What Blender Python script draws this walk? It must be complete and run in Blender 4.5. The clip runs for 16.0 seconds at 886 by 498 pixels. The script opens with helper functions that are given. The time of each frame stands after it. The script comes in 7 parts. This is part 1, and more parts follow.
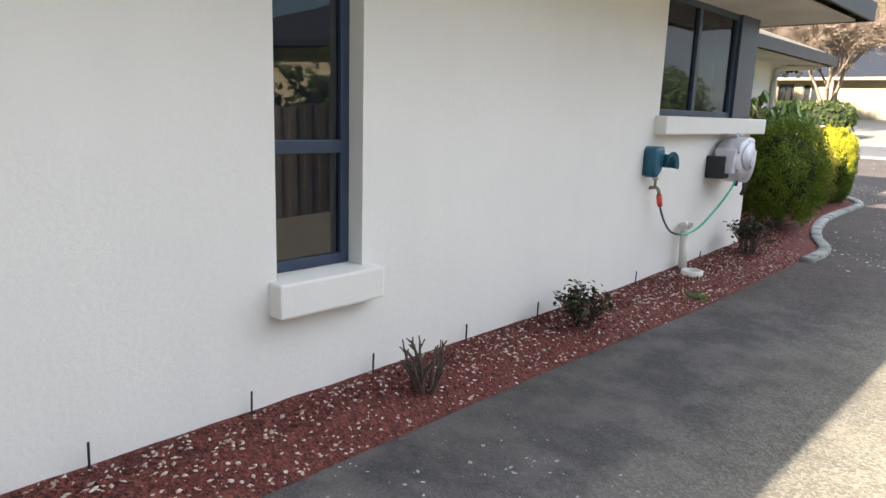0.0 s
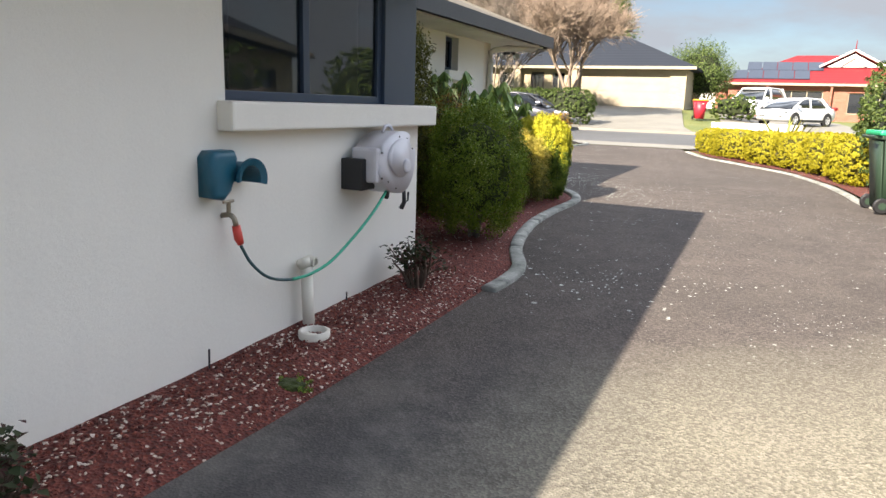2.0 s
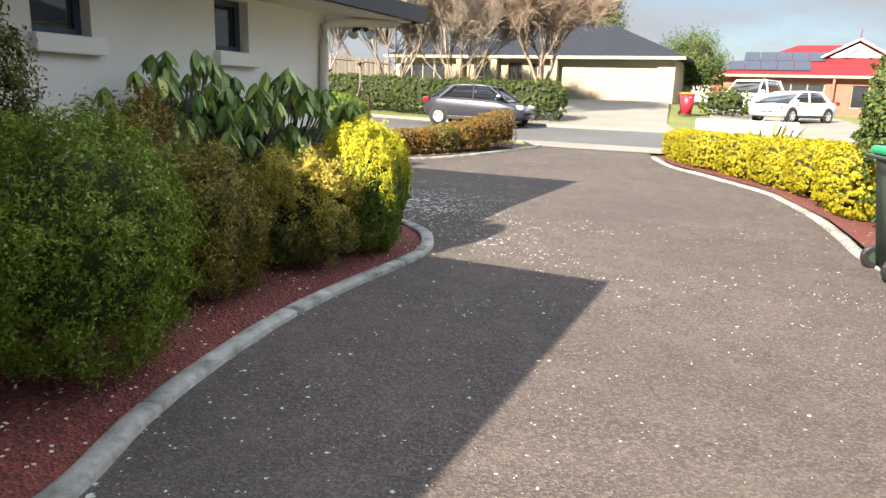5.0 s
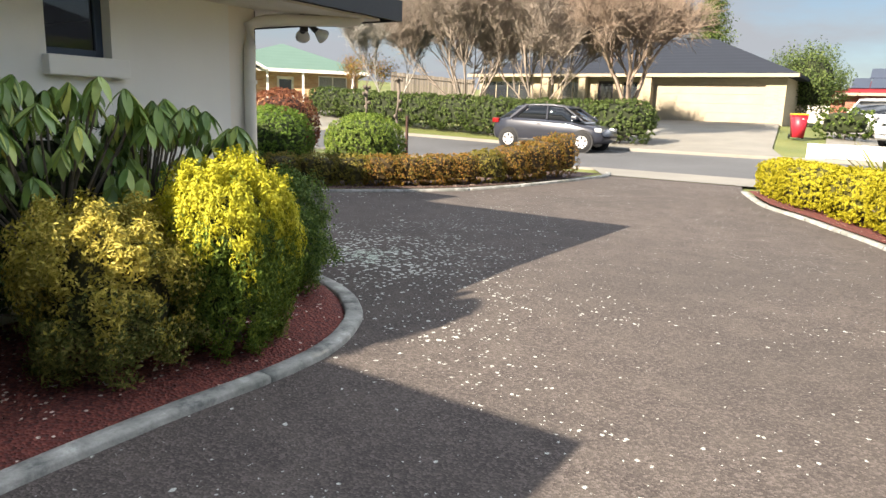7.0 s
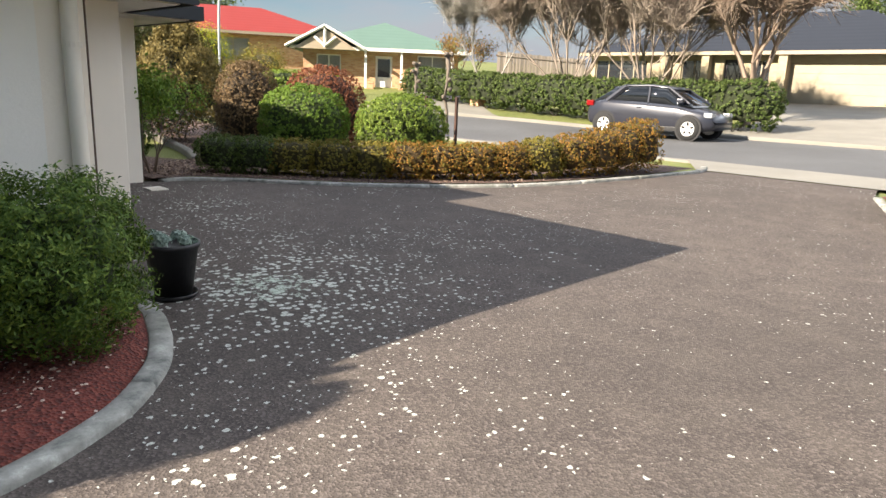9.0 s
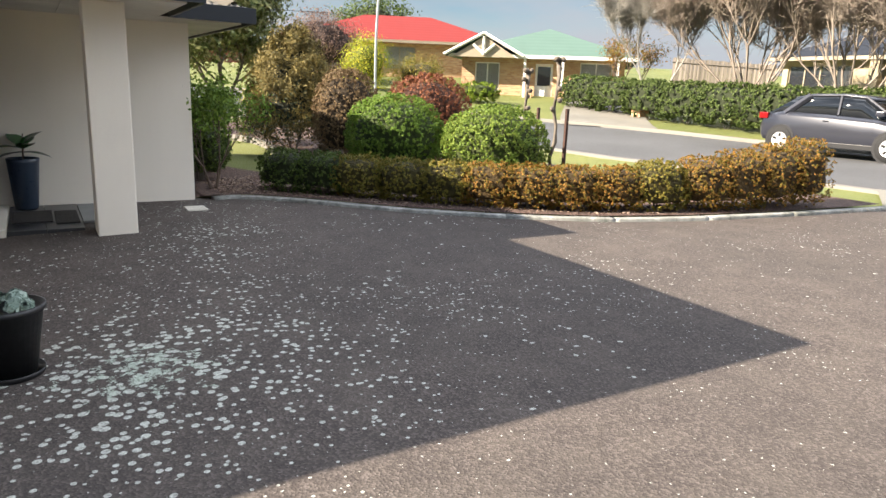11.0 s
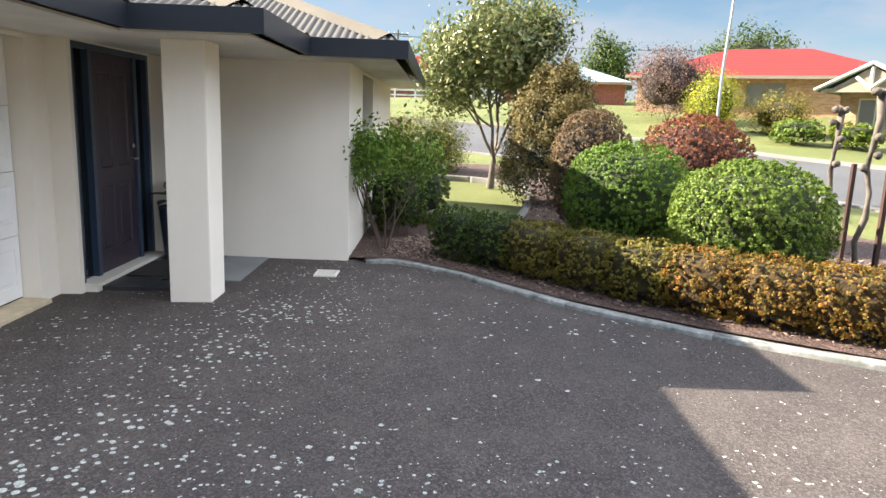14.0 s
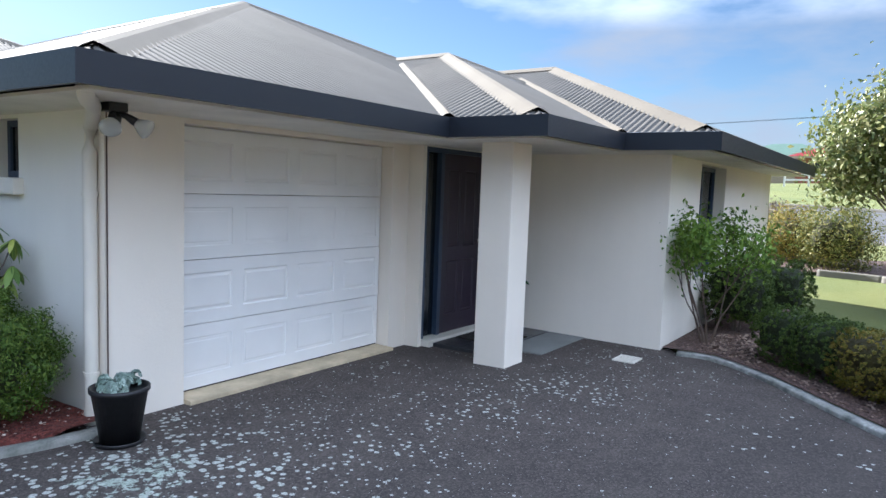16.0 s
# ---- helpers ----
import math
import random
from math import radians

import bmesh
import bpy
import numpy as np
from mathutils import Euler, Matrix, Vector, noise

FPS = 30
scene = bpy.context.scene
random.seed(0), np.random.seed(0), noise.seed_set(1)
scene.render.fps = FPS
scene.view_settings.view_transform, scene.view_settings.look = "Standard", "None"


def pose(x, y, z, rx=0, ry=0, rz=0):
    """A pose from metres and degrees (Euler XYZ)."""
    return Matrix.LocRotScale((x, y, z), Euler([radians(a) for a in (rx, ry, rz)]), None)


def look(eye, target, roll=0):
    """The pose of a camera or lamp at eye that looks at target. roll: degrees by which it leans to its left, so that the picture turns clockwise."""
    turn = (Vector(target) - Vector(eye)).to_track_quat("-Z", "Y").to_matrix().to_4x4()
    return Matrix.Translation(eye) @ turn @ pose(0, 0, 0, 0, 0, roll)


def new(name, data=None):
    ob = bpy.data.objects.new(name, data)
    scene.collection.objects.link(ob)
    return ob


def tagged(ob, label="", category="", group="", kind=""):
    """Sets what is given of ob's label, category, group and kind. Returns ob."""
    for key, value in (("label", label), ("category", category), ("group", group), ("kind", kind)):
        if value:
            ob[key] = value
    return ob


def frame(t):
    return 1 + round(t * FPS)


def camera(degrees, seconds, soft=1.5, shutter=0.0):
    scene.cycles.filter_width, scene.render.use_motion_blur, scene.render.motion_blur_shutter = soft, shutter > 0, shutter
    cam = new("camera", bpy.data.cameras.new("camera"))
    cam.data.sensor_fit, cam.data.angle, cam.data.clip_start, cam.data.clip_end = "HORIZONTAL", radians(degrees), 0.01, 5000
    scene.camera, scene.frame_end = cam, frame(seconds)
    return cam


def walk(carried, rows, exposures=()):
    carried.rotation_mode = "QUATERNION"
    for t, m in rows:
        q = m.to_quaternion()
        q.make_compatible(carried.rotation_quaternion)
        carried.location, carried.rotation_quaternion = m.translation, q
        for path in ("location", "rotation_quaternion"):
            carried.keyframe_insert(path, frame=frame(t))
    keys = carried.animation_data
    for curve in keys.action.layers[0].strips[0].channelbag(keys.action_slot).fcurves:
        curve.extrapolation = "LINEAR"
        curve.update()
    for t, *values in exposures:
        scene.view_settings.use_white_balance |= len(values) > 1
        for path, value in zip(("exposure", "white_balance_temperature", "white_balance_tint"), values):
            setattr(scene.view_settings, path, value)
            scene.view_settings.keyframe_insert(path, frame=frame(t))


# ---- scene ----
cam = camera(66.1, 16.0)
METRES, EYE, TILT, LEAN, TURN = 17.6, 1.5, 0.0, 0.0, 42.6
ROWS = [
    (0.0, 0.0, 0.0, 0.0, 0.37, -11.5, -1.83),
    (0.5, 0.0198, 0.0249, 0.0002, -8.08, -11.3, -1.71),
    (1.0, 0.0434, 0.0515, 0.0019, -12.51, -11.41, -1.65),
    (1.5, 0.0661, 0.0795, 0.0026, -15.24, -11.65, -1.75),
    (2.0, 0.0943, 0.1054, 0.0018, -17.28, -12.01, -1.84),
    (2.5, 0.1222, 0.1328, 0.0017, -18.19, -12.28, -1.84),
    (3.0, 0.1495, 0.1561, 0.003, -18.43, -12.72, -1.94),
    (3.5, 0.179, 0.1796, 0.0053, -18.38, -12.54, -1.89),
    (4.0, 0.2046, 0.2029, 0.0061, -18.47, -12.37, -1.91),
    (4.5, 0.2341, 0.2257, 0.0077, -18.04, -12.63, -1.91),
    (7.0, 0.3531, 0.3536, 0.0121, -8.66, -11.3, -2.0),
    (7.5, 0.3741, 0.382, 0.0118, -5.68, -11.34, -2.11),
    (8.0, 0.3981, 0.4081, 0.0115, -2.9, -12.21, -2.18),
    (8.5, 0.4194, 0.4325, 0.0121, -0.44, -12.76, -2.18),
    (11.0, 0.4997, 0.558, 0.0174, 16.67, -13.01, -2.25),
    (11.5, 0.5084, 0.5855, 0.0187, 23.53, -12.56, -2.24),
    (12.0, 0.5187, 0.6141, 0.0196, 28.11, -12.31, -2.21),
    (12.5, 0.5241, 0.6438, 0.0194, 32.82, -12.18, -2.22),
    (13.0, 0.5313, 0.6729, 0.0199, 36.02, -12.27, -2.28),
    (13.5, 0.537, 0.6999, 0.0223, 39.69, -11.97, -2.17),
    (14.0, 0.5382, 0.7244, 0.0252, 47.21, -10.91, -2.13),
    (14.5, 0.5432, 0.7458, 0.0274, 56.77, -8.46, -2.16),
    (15.0, 0.5541, 0.7574, 0.029, 67.78, -6.77, -2.2),
    (15.5, 0.5709, 0.7633, 0.0296, 74.54, -5.63, -2.17),
    (16.0, 0.5842, 0.7742, 0.0297, 82.34, -5.08, -2.12),
]
walk(cam, [(t, pose(0, 0, EYE, TILT, LEAN, TURN) @ pose(METRES * x, METRES * y, METRES * z, 90 + pitch, roll, yaw)) for t, x, y, z, yaw, pitch, roll in ROWS],
     [(0.0, 2.35, 6500, 10), (1.0, 2.1, 6500, 10), (2.0, 1.95, 6520, 10), (3.0, 2.06, 6500, 10), (4.5, 2.05, 6600, 10), (7.0, 1.84, 6720, 10), (8.5, 1.8, 6700, 10), (11.0, 2.0, 6650, 10), (13.0, 2.25, 6500, 10), (14.5, 2.25, 6150, 10), (16.0, 2.02, 5450, 10)])

# ---- world, sun ----
SUN_WAY = Vector((1.0, 3.6, -2.27)).normalized()
world = bpy.data.worlds.new("sky")
scene.world = world
world.use_nodes = True
wn, wl = world.node_tree.nodes, world.node_tree.links
sky = wn.new("ShaderNodeTexSky")
sky.sky_type, sky.sun_disc = "NISHITA", False
sky.sun_elevation = math.asin(-SUN_WAY.z)
sky.sun_rotation = math.atan2(-SUN_WAY.x, -SUN_WAY.y)
sky.air_density, sky.dust_density, sky.ozone_density = 1.0, 0.3, 2.5
# soft white clouds over the blue
w_co = wn.new("ShaderNodeTexCoord")
w_map = wn.new("ShaderNodeMapping")
w_map.inputs["Scale"].default_value = (1.0, 1.0, 3.2)
w_map.inputs["Location"].default_value = (0.35, 0.1, 0.2)
w_noise = wn.new("ShaderNodeTexNoise")
w_noise.inputs["Scale"].default_value = 2.6
w_noise.inputs["Detail"].default_value = 6.0
w_noise.inputs["Roughness"].default_value = 0.55
w_ramp = wn.new("ShaderNodeValToRGB")
w_ramp.color_ramp.elements[0].position, w_ramp.color_ramp.elements[1].position = 0.44, 0.64
w_mix = wn.new("ShaderNodeMix")
w_mix.data_type = "RGBA"
# an overcast deck is about three times as bright overhead as at the horizon
w_sep = wn.new("ShaderNodeSeparateXYZ")
w_up = wn.new("ShaderNodeMapRange")
w_up.inputs[1].default_value, w_up.inputs[2].default_value = 0.22, 0.42
w_up.inputs[3].default_value, w_up.inputs[4].default_value = 0.66, 4.2
w_deck = wn.new("ShaderNodeVectorMath")
w_deck.operation = "SCALE"
w_deck.inputs[0].default_value = (4.1, 4.4, 4.9)
wl.new(w_co.outputs["Generated"], w_sep.inputs[0])
wl.new(w_sep.outputs[2], w_up.inputs[0])
wl.new(w_up.outputs[0], w_deck.inputs["Scale"])
wl.new(w_deck.outputs[0], w_mix.inputs[7])
wl.new(w_co.outputs["Generated"], w_map.inputs["Vector"])
wl.new(w_map.outputs["Vector"], w_noise.inputs["Vector"])
w_side = wn.new("ShaderNodeMath")
w_side.operation = "MULTIPLY_ADD"
w_side.inputs[1].default_value = 0.13
wl.new(w_sep.outputs[1], w_side.inputs[0])
wl.new(w_noise.outputs[0], w_side.inputs[2])
wl.new(w_side.outputs[0], w_ramp.inputs["Fac"])
wl.new(w_ramp.outputs["Color"], w_mix.inputs[0])
w_haze = wn.new("ShaderNodeVectorMath")
w_haze.operation = "SCALE"
w_haze.inputs["Scale"].default_value = 0.58
wl.new(sky.outputs["Color"], w_haze.inputs[0])
wl.new(w_haze.outputs[0], w_mix.inputs[6])
wl.new(w_mix.outputs[2], wn["Background"].inputs["Color"])
wn["Background"].inputs["Strength"].default_value = 0.052
sun = new("sun", bpy.data.lights.new("sun", "SUN"))
sun.data.energy, sun.data.angle, sun.data.color = 5.0, radians(0.55), (1.0, 0.89, 0.74)
sun.matrix_world = look((0, 0, 40), Vector((0, 0, 40)) + SUN_WAY)

# ---- materials ----


def material(name, rough=0.8, metal=0.0):
    """A material with its node tree's nodes, links and Principled shader."""
    m = bpy.data.materials.new(name)
    m.use_nodes = True
    n, l = m.node_tree.nodes, m.node_tree.links
    b = n["Principled BSDF"]
    b.inputs["Roughness"].default_value = rough
    b.inputs["Metallic"].default_value = metal
    return m, n, l, b


def coords(n, l, space="Object", scale=(1, 1, 1)):
    c, mp = n.new("ShaderNodeTexCoord"), n.new("ShaderNodeMapping")
    mp.inputs["Scale"].default_value = scale
    l.new(c.outputs[space], mp.inputs["Vector"])
    return mp.outputs["Vector"]


def noise_tex(n, l, vec, scale, detail=4.0, rough=0.55):
    t = n.new("ShaderNodeTexNoise")
    t.inputs["Scale"].default_value, t.inputs["Detail"].default_value = scale, detail
    t.inputs["Roughness"].default_value = rough
    l.new(vec, t.inputs["Vector"])
    return t.outputs[0]


def ramp(n, l, fac, stops):
    r = n.new("ShaderNodeValToRGB")
    e = r.color_ramp.elements
    while len(e) < len(stops):
        e.new(0.5)
    for k, (p, c) in zip(e, stops):
        k.position, k.color = p, (*c, 1) if len(c) == 3 else c
    l.new(fac, r.inputs["Fac"])
    return r.outputs["Color"]


def mix(n, l, fac, a, b, blend="MIX"):
    x = n.new("ShaderNodeMix")
    x.data_type, x.blend_type = "RGBA", blend
    for sock, v in ((x.inputs[0], fac), (x.inputs[6], a), (x.inputs[7], b)):
        if isinstance(v, (int, float)):
            sock.default_value = v
        elif isinstance(v, tuple):
            sock.default_value = (*v, 1)
        else:
            l.new(v, sock)
    return x.outputs[2]


def maths(n, l, op, a, b=0.0, clamp=False):
    x = n.new("ShaderNodeMath")
    x.operation, x.use_clamp = op, clamp
    for sock, v in zip(x.inputs, (a, b)):
        if isinstance(v, (int, float)):
            sock.default_value = v
        else:
            l.new(v, sock)
    return x.outputs[0]


def bump(n, l, b, height, strength, distance):
    x = n.new("ShaderNodeBump")
    x.inputs["Strength"].default_value, x.inputs["Distance"].default_value = strength, distance
    l.new(height, x.inputs["Height"])
    l.new(x.outputs["Normal"], b.inputs["Normal"])


def plain(name, col, rough=0.6, metal=0.0, vary=0.15, grain=40.0, relief=0.15, depth=0.002, large=1.5):
    """A surface of one colour with stains at a large scale, grain and relief at a small one."""
    m, n, l, b = material(name, rough, metal)
    v = coords(n, l)
    big, small = noise_tex(n, l, v, large, 5), noise_tex(n, l, v, grain, 3)
    lo, hi = tuple(c * (1 - vary) for c in col), tuple(min(1, c * (1 + vary)) for c in col)
    c = ramp(n, l, big, ((0.3, lo), (0.7, hi)))
    c = mix(n, l, maths(n, l, "MULTIPLY", small, vary), c, tuple(x * 0.55 for x in col))
    l.new(c, b.inputs["Base Color"])
    r = ramp(n, l, small, ((0.2, (rough * 0.85,) * 3), (0.8, (min(1, rough * 1.15),) * 3)))
    l.new(r, b.inputs["Roughness"])
    bump(n, l, b, small, relief, depth)
    return m


CORES = {}


def leafy(name, stops, rough=0.62, trans=0.25):
    """Leaves: each island takes its own tone out of the stops; a little light shines through."""
    m, n, l, b = material(name, rough)
    b.inputs["Specular IOR Level"].default_value = 0.3
    g = n.new("ShaderNodeNewGeometry")
    c = ramp(n, l, g.outputs["Random Per Island"], stops)
    v = coords(n, l)
    c = mix(n, l, maths(n, l, "MULTIPLY", noise_tex(n, l, v, 3.0, 3), 0.6), c, mix(n, l, 1.0, c, (0.6, 0.65, 0.55), "MULTIPLY"))
    l.new(c, b.inputs["Base Color"])
    t = n.new("ShaderNodeBsdfTranslucent")
    l.new(c, t.inputs["Color"])
    s = n.new("ShaderNodeMixShader")
    s.inputs[0].default_value = trans
    l.new(b.outputs[0], s.inputs[1])
    l.new(t.outputs[0], s.inputs[2])
    l.new(s.outputs[0], n["Material Output"].inputs["Surface"])
    # mean leaf colour cut to 0.22, the painted shade of the core
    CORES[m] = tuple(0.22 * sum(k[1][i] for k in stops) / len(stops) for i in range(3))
    return m


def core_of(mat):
    """The body inside a shrub: shade put into the colour, a dark tone of its leaves."""
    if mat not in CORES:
        return CORE_SHADE
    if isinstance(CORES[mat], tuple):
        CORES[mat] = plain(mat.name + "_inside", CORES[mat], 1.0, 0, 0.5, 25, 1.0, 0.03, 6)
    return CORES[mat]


def render_wall(name, col):
    m, n, l, b = material(name, 0.85)
    v = coords(n, l)
    big = noise_tex(n, l, v, 0.9, 6, 0.6)
    streak = noise_tex(n, l, coords(n, l, scale=(5, 5, 0.5)), 1.6, 5)
    fine = noise_tex(n, l, v, 260, 3, 0.7)
    mid = noise_tex(n, l, v, 45, 3, 0.6)
    c = ramp(n, l, big, ((0.3, tuple(x * 0.93 for x in col)), (0.7, col)))
    c = mix(n, l, maths(n, l, "MULTIPLY", streak, 0.16), c, tuple(x * 0.72 for x in col))
    l.new(c, b.inputs["Base Color"])
    bump(n, l, b, maths(n, l, "ADD", fine, maths(n, l, "MULTIPLY", mid, 1.5)), 0.45, 0.0025)
    return m


WALL = render_wall("cream_render", (0.84, 0.81, 0.75))
WALL2 = render_wall("garage_cream_render", (0.84, 0.77, 0.67))
FRAME = plain("blue_grey_aluminium", (0.035, 0.055, 0.095), 0.38, 0.0, 0.1, 90, 0.05, 0.0005)
GUTTER = plain("dark_slate_steel", (0.011, 0.014, 0.021), 0.42, 0.0, 0.15, 60, 0.05, 0.0005)
SOFFIT = plain("soffit_paint", (0.76, 0.72, 0.64), 0.8)
DOOR_W = plain("white_door_paint", (0.78, 0.77, 0.75), 0.5, 0, 0.05, 120, 0.12, 0.0006)
DOOR_D = plain("dark_plum_door_paint", (0.034, 0.024, 0.038), 0.42, 0, 0.2)
PIPE = plain("cream_plastic_pipe", (0.70, 0.66, 0.58), 0.45, 0, 0.06)


def edging_mat():
    """Old concrete edging: pale lichen patches over grey, dark damp blotches, moss in places."""
    m, n, l, b = material("weathered_edging_concrete", 0.92)
    v = coords(n, l)
    c = ramp(n, l, noise_tex(n, l, v, 7, 6, 0.7), ((0.34, (0.10, 0.105, 0.10)), (0.46, (0.25, 0.25, 0.23)), (0.58, (0.34, 0.335, 0.31)), (0.68, (0.52, 0.52, 0.48))))
    damp = ramp(n, l, noise_tex(n, l, v, 1.7, 4, 0.6), ((0.50, (0, 0, 0)), (0.68, (1, 1, 1))))
    c = mix(n, l, maths(n, l, "MULTIPLY", damp, 0.55), c, (0.10, 0.11, 0.085))
    c = mix(n, l, maths(n, l, "MULTIPLY", noise_tex(n, l, v, 90, 3), 0.35), c, (0.12, 0.12, 0.11))
    l.new(c, b.inputs["Base Color"])
    bump(n, l, b, noise_tex(n, l, v, 60, 4, 0.7), 0.7, 0.005)
    return m


CONC = edging_mat()
CONC_L = plain("pale_concrete", (0.185, 0.174, 0.15), 0.9, 0, 0.15, 40, 0.4, 0.003, 0.7)
BARK = plain("grey_brown_bark", (0.15, 0.125, 0.10), 0.95, 0, 0.4, 30, 0.8, 0.01, 5)
TWIG = plain("brown_twigs", (0.11, 0.075, 0.055), 0.9, 0, 0.4, 30, 0.5, 0.004, 4)
# fallback core colour, dark as the shade deep in foliage
CORE_SHADE = plain("shaded_foliage_inside", (0.012, 0.014, 0.008), 1.0, 0, 0.4, 20, 0.8, 0.02, 3)
BLACK = plain("black_plastic", (0.012, 0.012, 0.014), 0.45, 0, 0.2)
CHROME = plain("chrome", (0.75, 0.75, 0.76), 0.2, 1.0, 0.05)
# dark colour stands in for the dimness of rooms behind glass
ROOM_DARK = plain("dim_room_lining", (0.05, 0.05, 0.055), 0.9, 0, 0.3)


def glass(name, tint=(0.9, 0.95, 0.97)):
    m, n, l, b = material(name, 0.02)
    b.inputs["Base Color"].default_value = (0.012, 0.016, 0.022, 1)
    b.inputs["IOR"].default_value = 1.9
    b.inputs["Alpha"].default_value = 0.55
    return m


GLASS = glass("window_glass")
CLEAR = glass("thin_clear_glass")
CLEAR.node_tree.nodes["Principled BSDF"].inputs["Alpha"].default_value = 0.22


def sealed_drive():
    """Exposed-aggregate paving: a worn dark-brown sealer, bare tan stones near the old end, greyed for shade by the
    house, lichen spots.
    """
    m, n, l, b = material("exposed_aggregate_paving", 0.9)
    b.inputs["Specular IOR Level"].default_value = 0.12
    v = coords(n, l)
    sep = n.new("ShaderNodeSeparateXYZ")
    l.new(v, sep.inputs[0])
    big = noise_tex(n, l, v, 0.55, 5, 0.6)
    mid = noise_tex(n, l, v, 3.0, 5, 0.65)
    vor = n.new("ShaderNodeTexVoronoi")
    vor.inputs["Scale"].default_value = 95
    l.new(v, vor.inputs["Vector"])
    stone = vor.outputs["Color"]
    hsv = n.new("ShaderNodeSeparateColor")
    l.new(stone, hsv.inputs[0])
    sealed = ramp(n, l, hsv.outputs[0], ((0.0, (0.051, 0.043, 0.040)), (0.6, (0.080, 0.067, 0.062)), (1.0, (0.129, 0.110, 0.100))))
    bare = ramp(n, l, hsv.outputs[0], ((0.0, (0.12, 0.108, 0.083)), (0.5, (0.185, 0.168, 0.13)), (1.0, (0.28, 0.258, 0.205))))
    edge = maths(n, l, "ADD", sep.outputs[1], maths(n, l, "MULTIPLY", maths(n, l, "SUBTRACT", big, 0.5), 3.0))
    edge = maths(n, l, "ADD", edge, maths(n, l, "MULTIPLY", sep.outputs[0], -0.55))
    fac = n.new("ShaderNodeMapRange")
    fac.inputs[1].default_value, fac.inputs[2].default_value = 5.6, 7.0
    l.new(edge, fac.inputs[0])
    # shade in the colour: tan fades to grey across the eave's shadow edge
    side = n.new("ShaderNodeMapRange")
    side.inputs[1].default_value, side.inputs[2].default_value = -1.3, -0.3
    l.new(maths(n, l, "ADD", sep.outputs[0], maths(n, l, "MULTIPLY", maths(n, l, "SUBTRACT", mid, 0.5), 0.8)), side.inputs[0])
    grey = mix(n, l, 0.6, sealed, mix(n, l, ramp(n, l, mid, ((0.4, (0, 0, 0)), (0.62, (1, 1, 1)))), (0.058, 0.059, 0.062), (0.125, 0.125, 0.122)))
    bare = mix(n, l, side.outputs[0], grey, bare)
    c = mix(n, l, fac.outputs[0], bare, sealed)
    worn = ramp(n, l, mid, ((0.42, (0, 0, 0)), (0.75, (1, 1, 1))))
    c = mix(n, l, maths(n, l, "MULTIPLY", worn, 0.25), c, (0.18, 0.155, 0.13))
    c = mix(n, l, maths(n, l, "MULTIPLY", ramp(n, l, big, ((0.35, (1, 1, 1)), (0.6, (0, 0, 0)))), 0.35), c, (0.05, 0.045, 0.042))

    def spots(scale, keep, grow, seed):
        s = n.new("ShaderNodeTexVoronoi")
        s.inputs["Scale"].default_value = scale
        w = n.new("ShaderNodeMapping")
        w.inputs["Location"].default_value = (seed, seed * 1.7, 0)
        w.inputs["Scale"].default_value = (1, 1, 0)
        l.new(v, w.inputs["Vector"])
        wob = n.new("ShaderNodeVectorMath")
        wob.operation = "MULTIPLY_ADD"
        nz = n.new("ShaderNodeTexNoise")
        nz.inputs["Scale"].default_value = 40
        l.new(v, nz.inputs["Vector"])
        l.new(nz.outputs["Color"], wob.inputs[0])
        wob.inputs[1].default_value = (0.03, 0.03, 0)
        l.new(w.outputs[0], wob.inputs[2])
        l.new(wob.outputs[0], s.inputs["Vector"])
        sc = n.new("ShaderNodeSeparateColor")
        l.new(s.outputs["Color"], sc.inputs[0])
        dens = maths(n, l, "MULTIPLY", maths(n, l, "SUBTRACT", noise_tex(n, l, w.outputs[0], 0.45, 2), keep, True), grow)
        size = maths(n, l, "MULTIPLY", maths(n, l, "SUBTRACT", maths(n, l, "ADD", sc.outputs[0], dens), 0.90, True), 2.2)
        size = maths(n, l, "MINIMUM", size, maths(n, l, "ADD", maths(n, l, "MULTIPLY", sc.outputs[1], 0.22), 0.16))
        return maths(n, l, "LESS_THAN", s.outputs["Distance"], size)

    # lichen is thickest on the damp side by the garage
    damp = n.new("ShaderNodeVectorMath")
    damp.operation = "DISTANCE"
    damp.inputs[1].default_value = (-3.7, 13.6, 0.37)
    l.new(v, damp.inputs[0])
    near = maths(n, l, "MULTIPLY", maths(n, l, "SUBTRACT", 1.0, maths(n, l, "DIVIDE", damp.outputs["Value"], 2.3), True), 1.0)
    s1 = spots(19.0, 0.57, 2.0, 3.1)
    s2 = spots(30.0, 0.55, 2.2, 9.4)
    s3 = spots(50.0, 0.58, 2.2, 5.2)
    all_s = maths(n, l, "MAXIMUM", s1, maths(n, l, "MAXIMUM", s2, s3))
    begin = n.new("ShaderNodeMapRange")
    begin.inputs[1].default_value, begin.inputs[2].default_value = 1.4, 3.0
    l.new(maths(n, l, "ABSOLUTE", maths(n, l, "SUBTRACT", sep.outputs[1], 4.4)), begin.inputs[0])
    sd = n.new("ShaderNodeTexVoronoi")
    sd.inputs["Scale"].default_value = 18.0
    l.new(v, sd.inputs["Vector"])
    for where, reach in (((-6.8, 14.65, 0.39), 1.2), ((-4.7, 14.25, 0.39), 1.3), ((-5.9, 14.3, 0.39), 1.6)):
        dm = n.new("ShaderNodeVectorMath")
        dm.operation = "DISTANCE"
        dm.inputs[1].default_value = where
        l.new(v, dm.inputs[0])
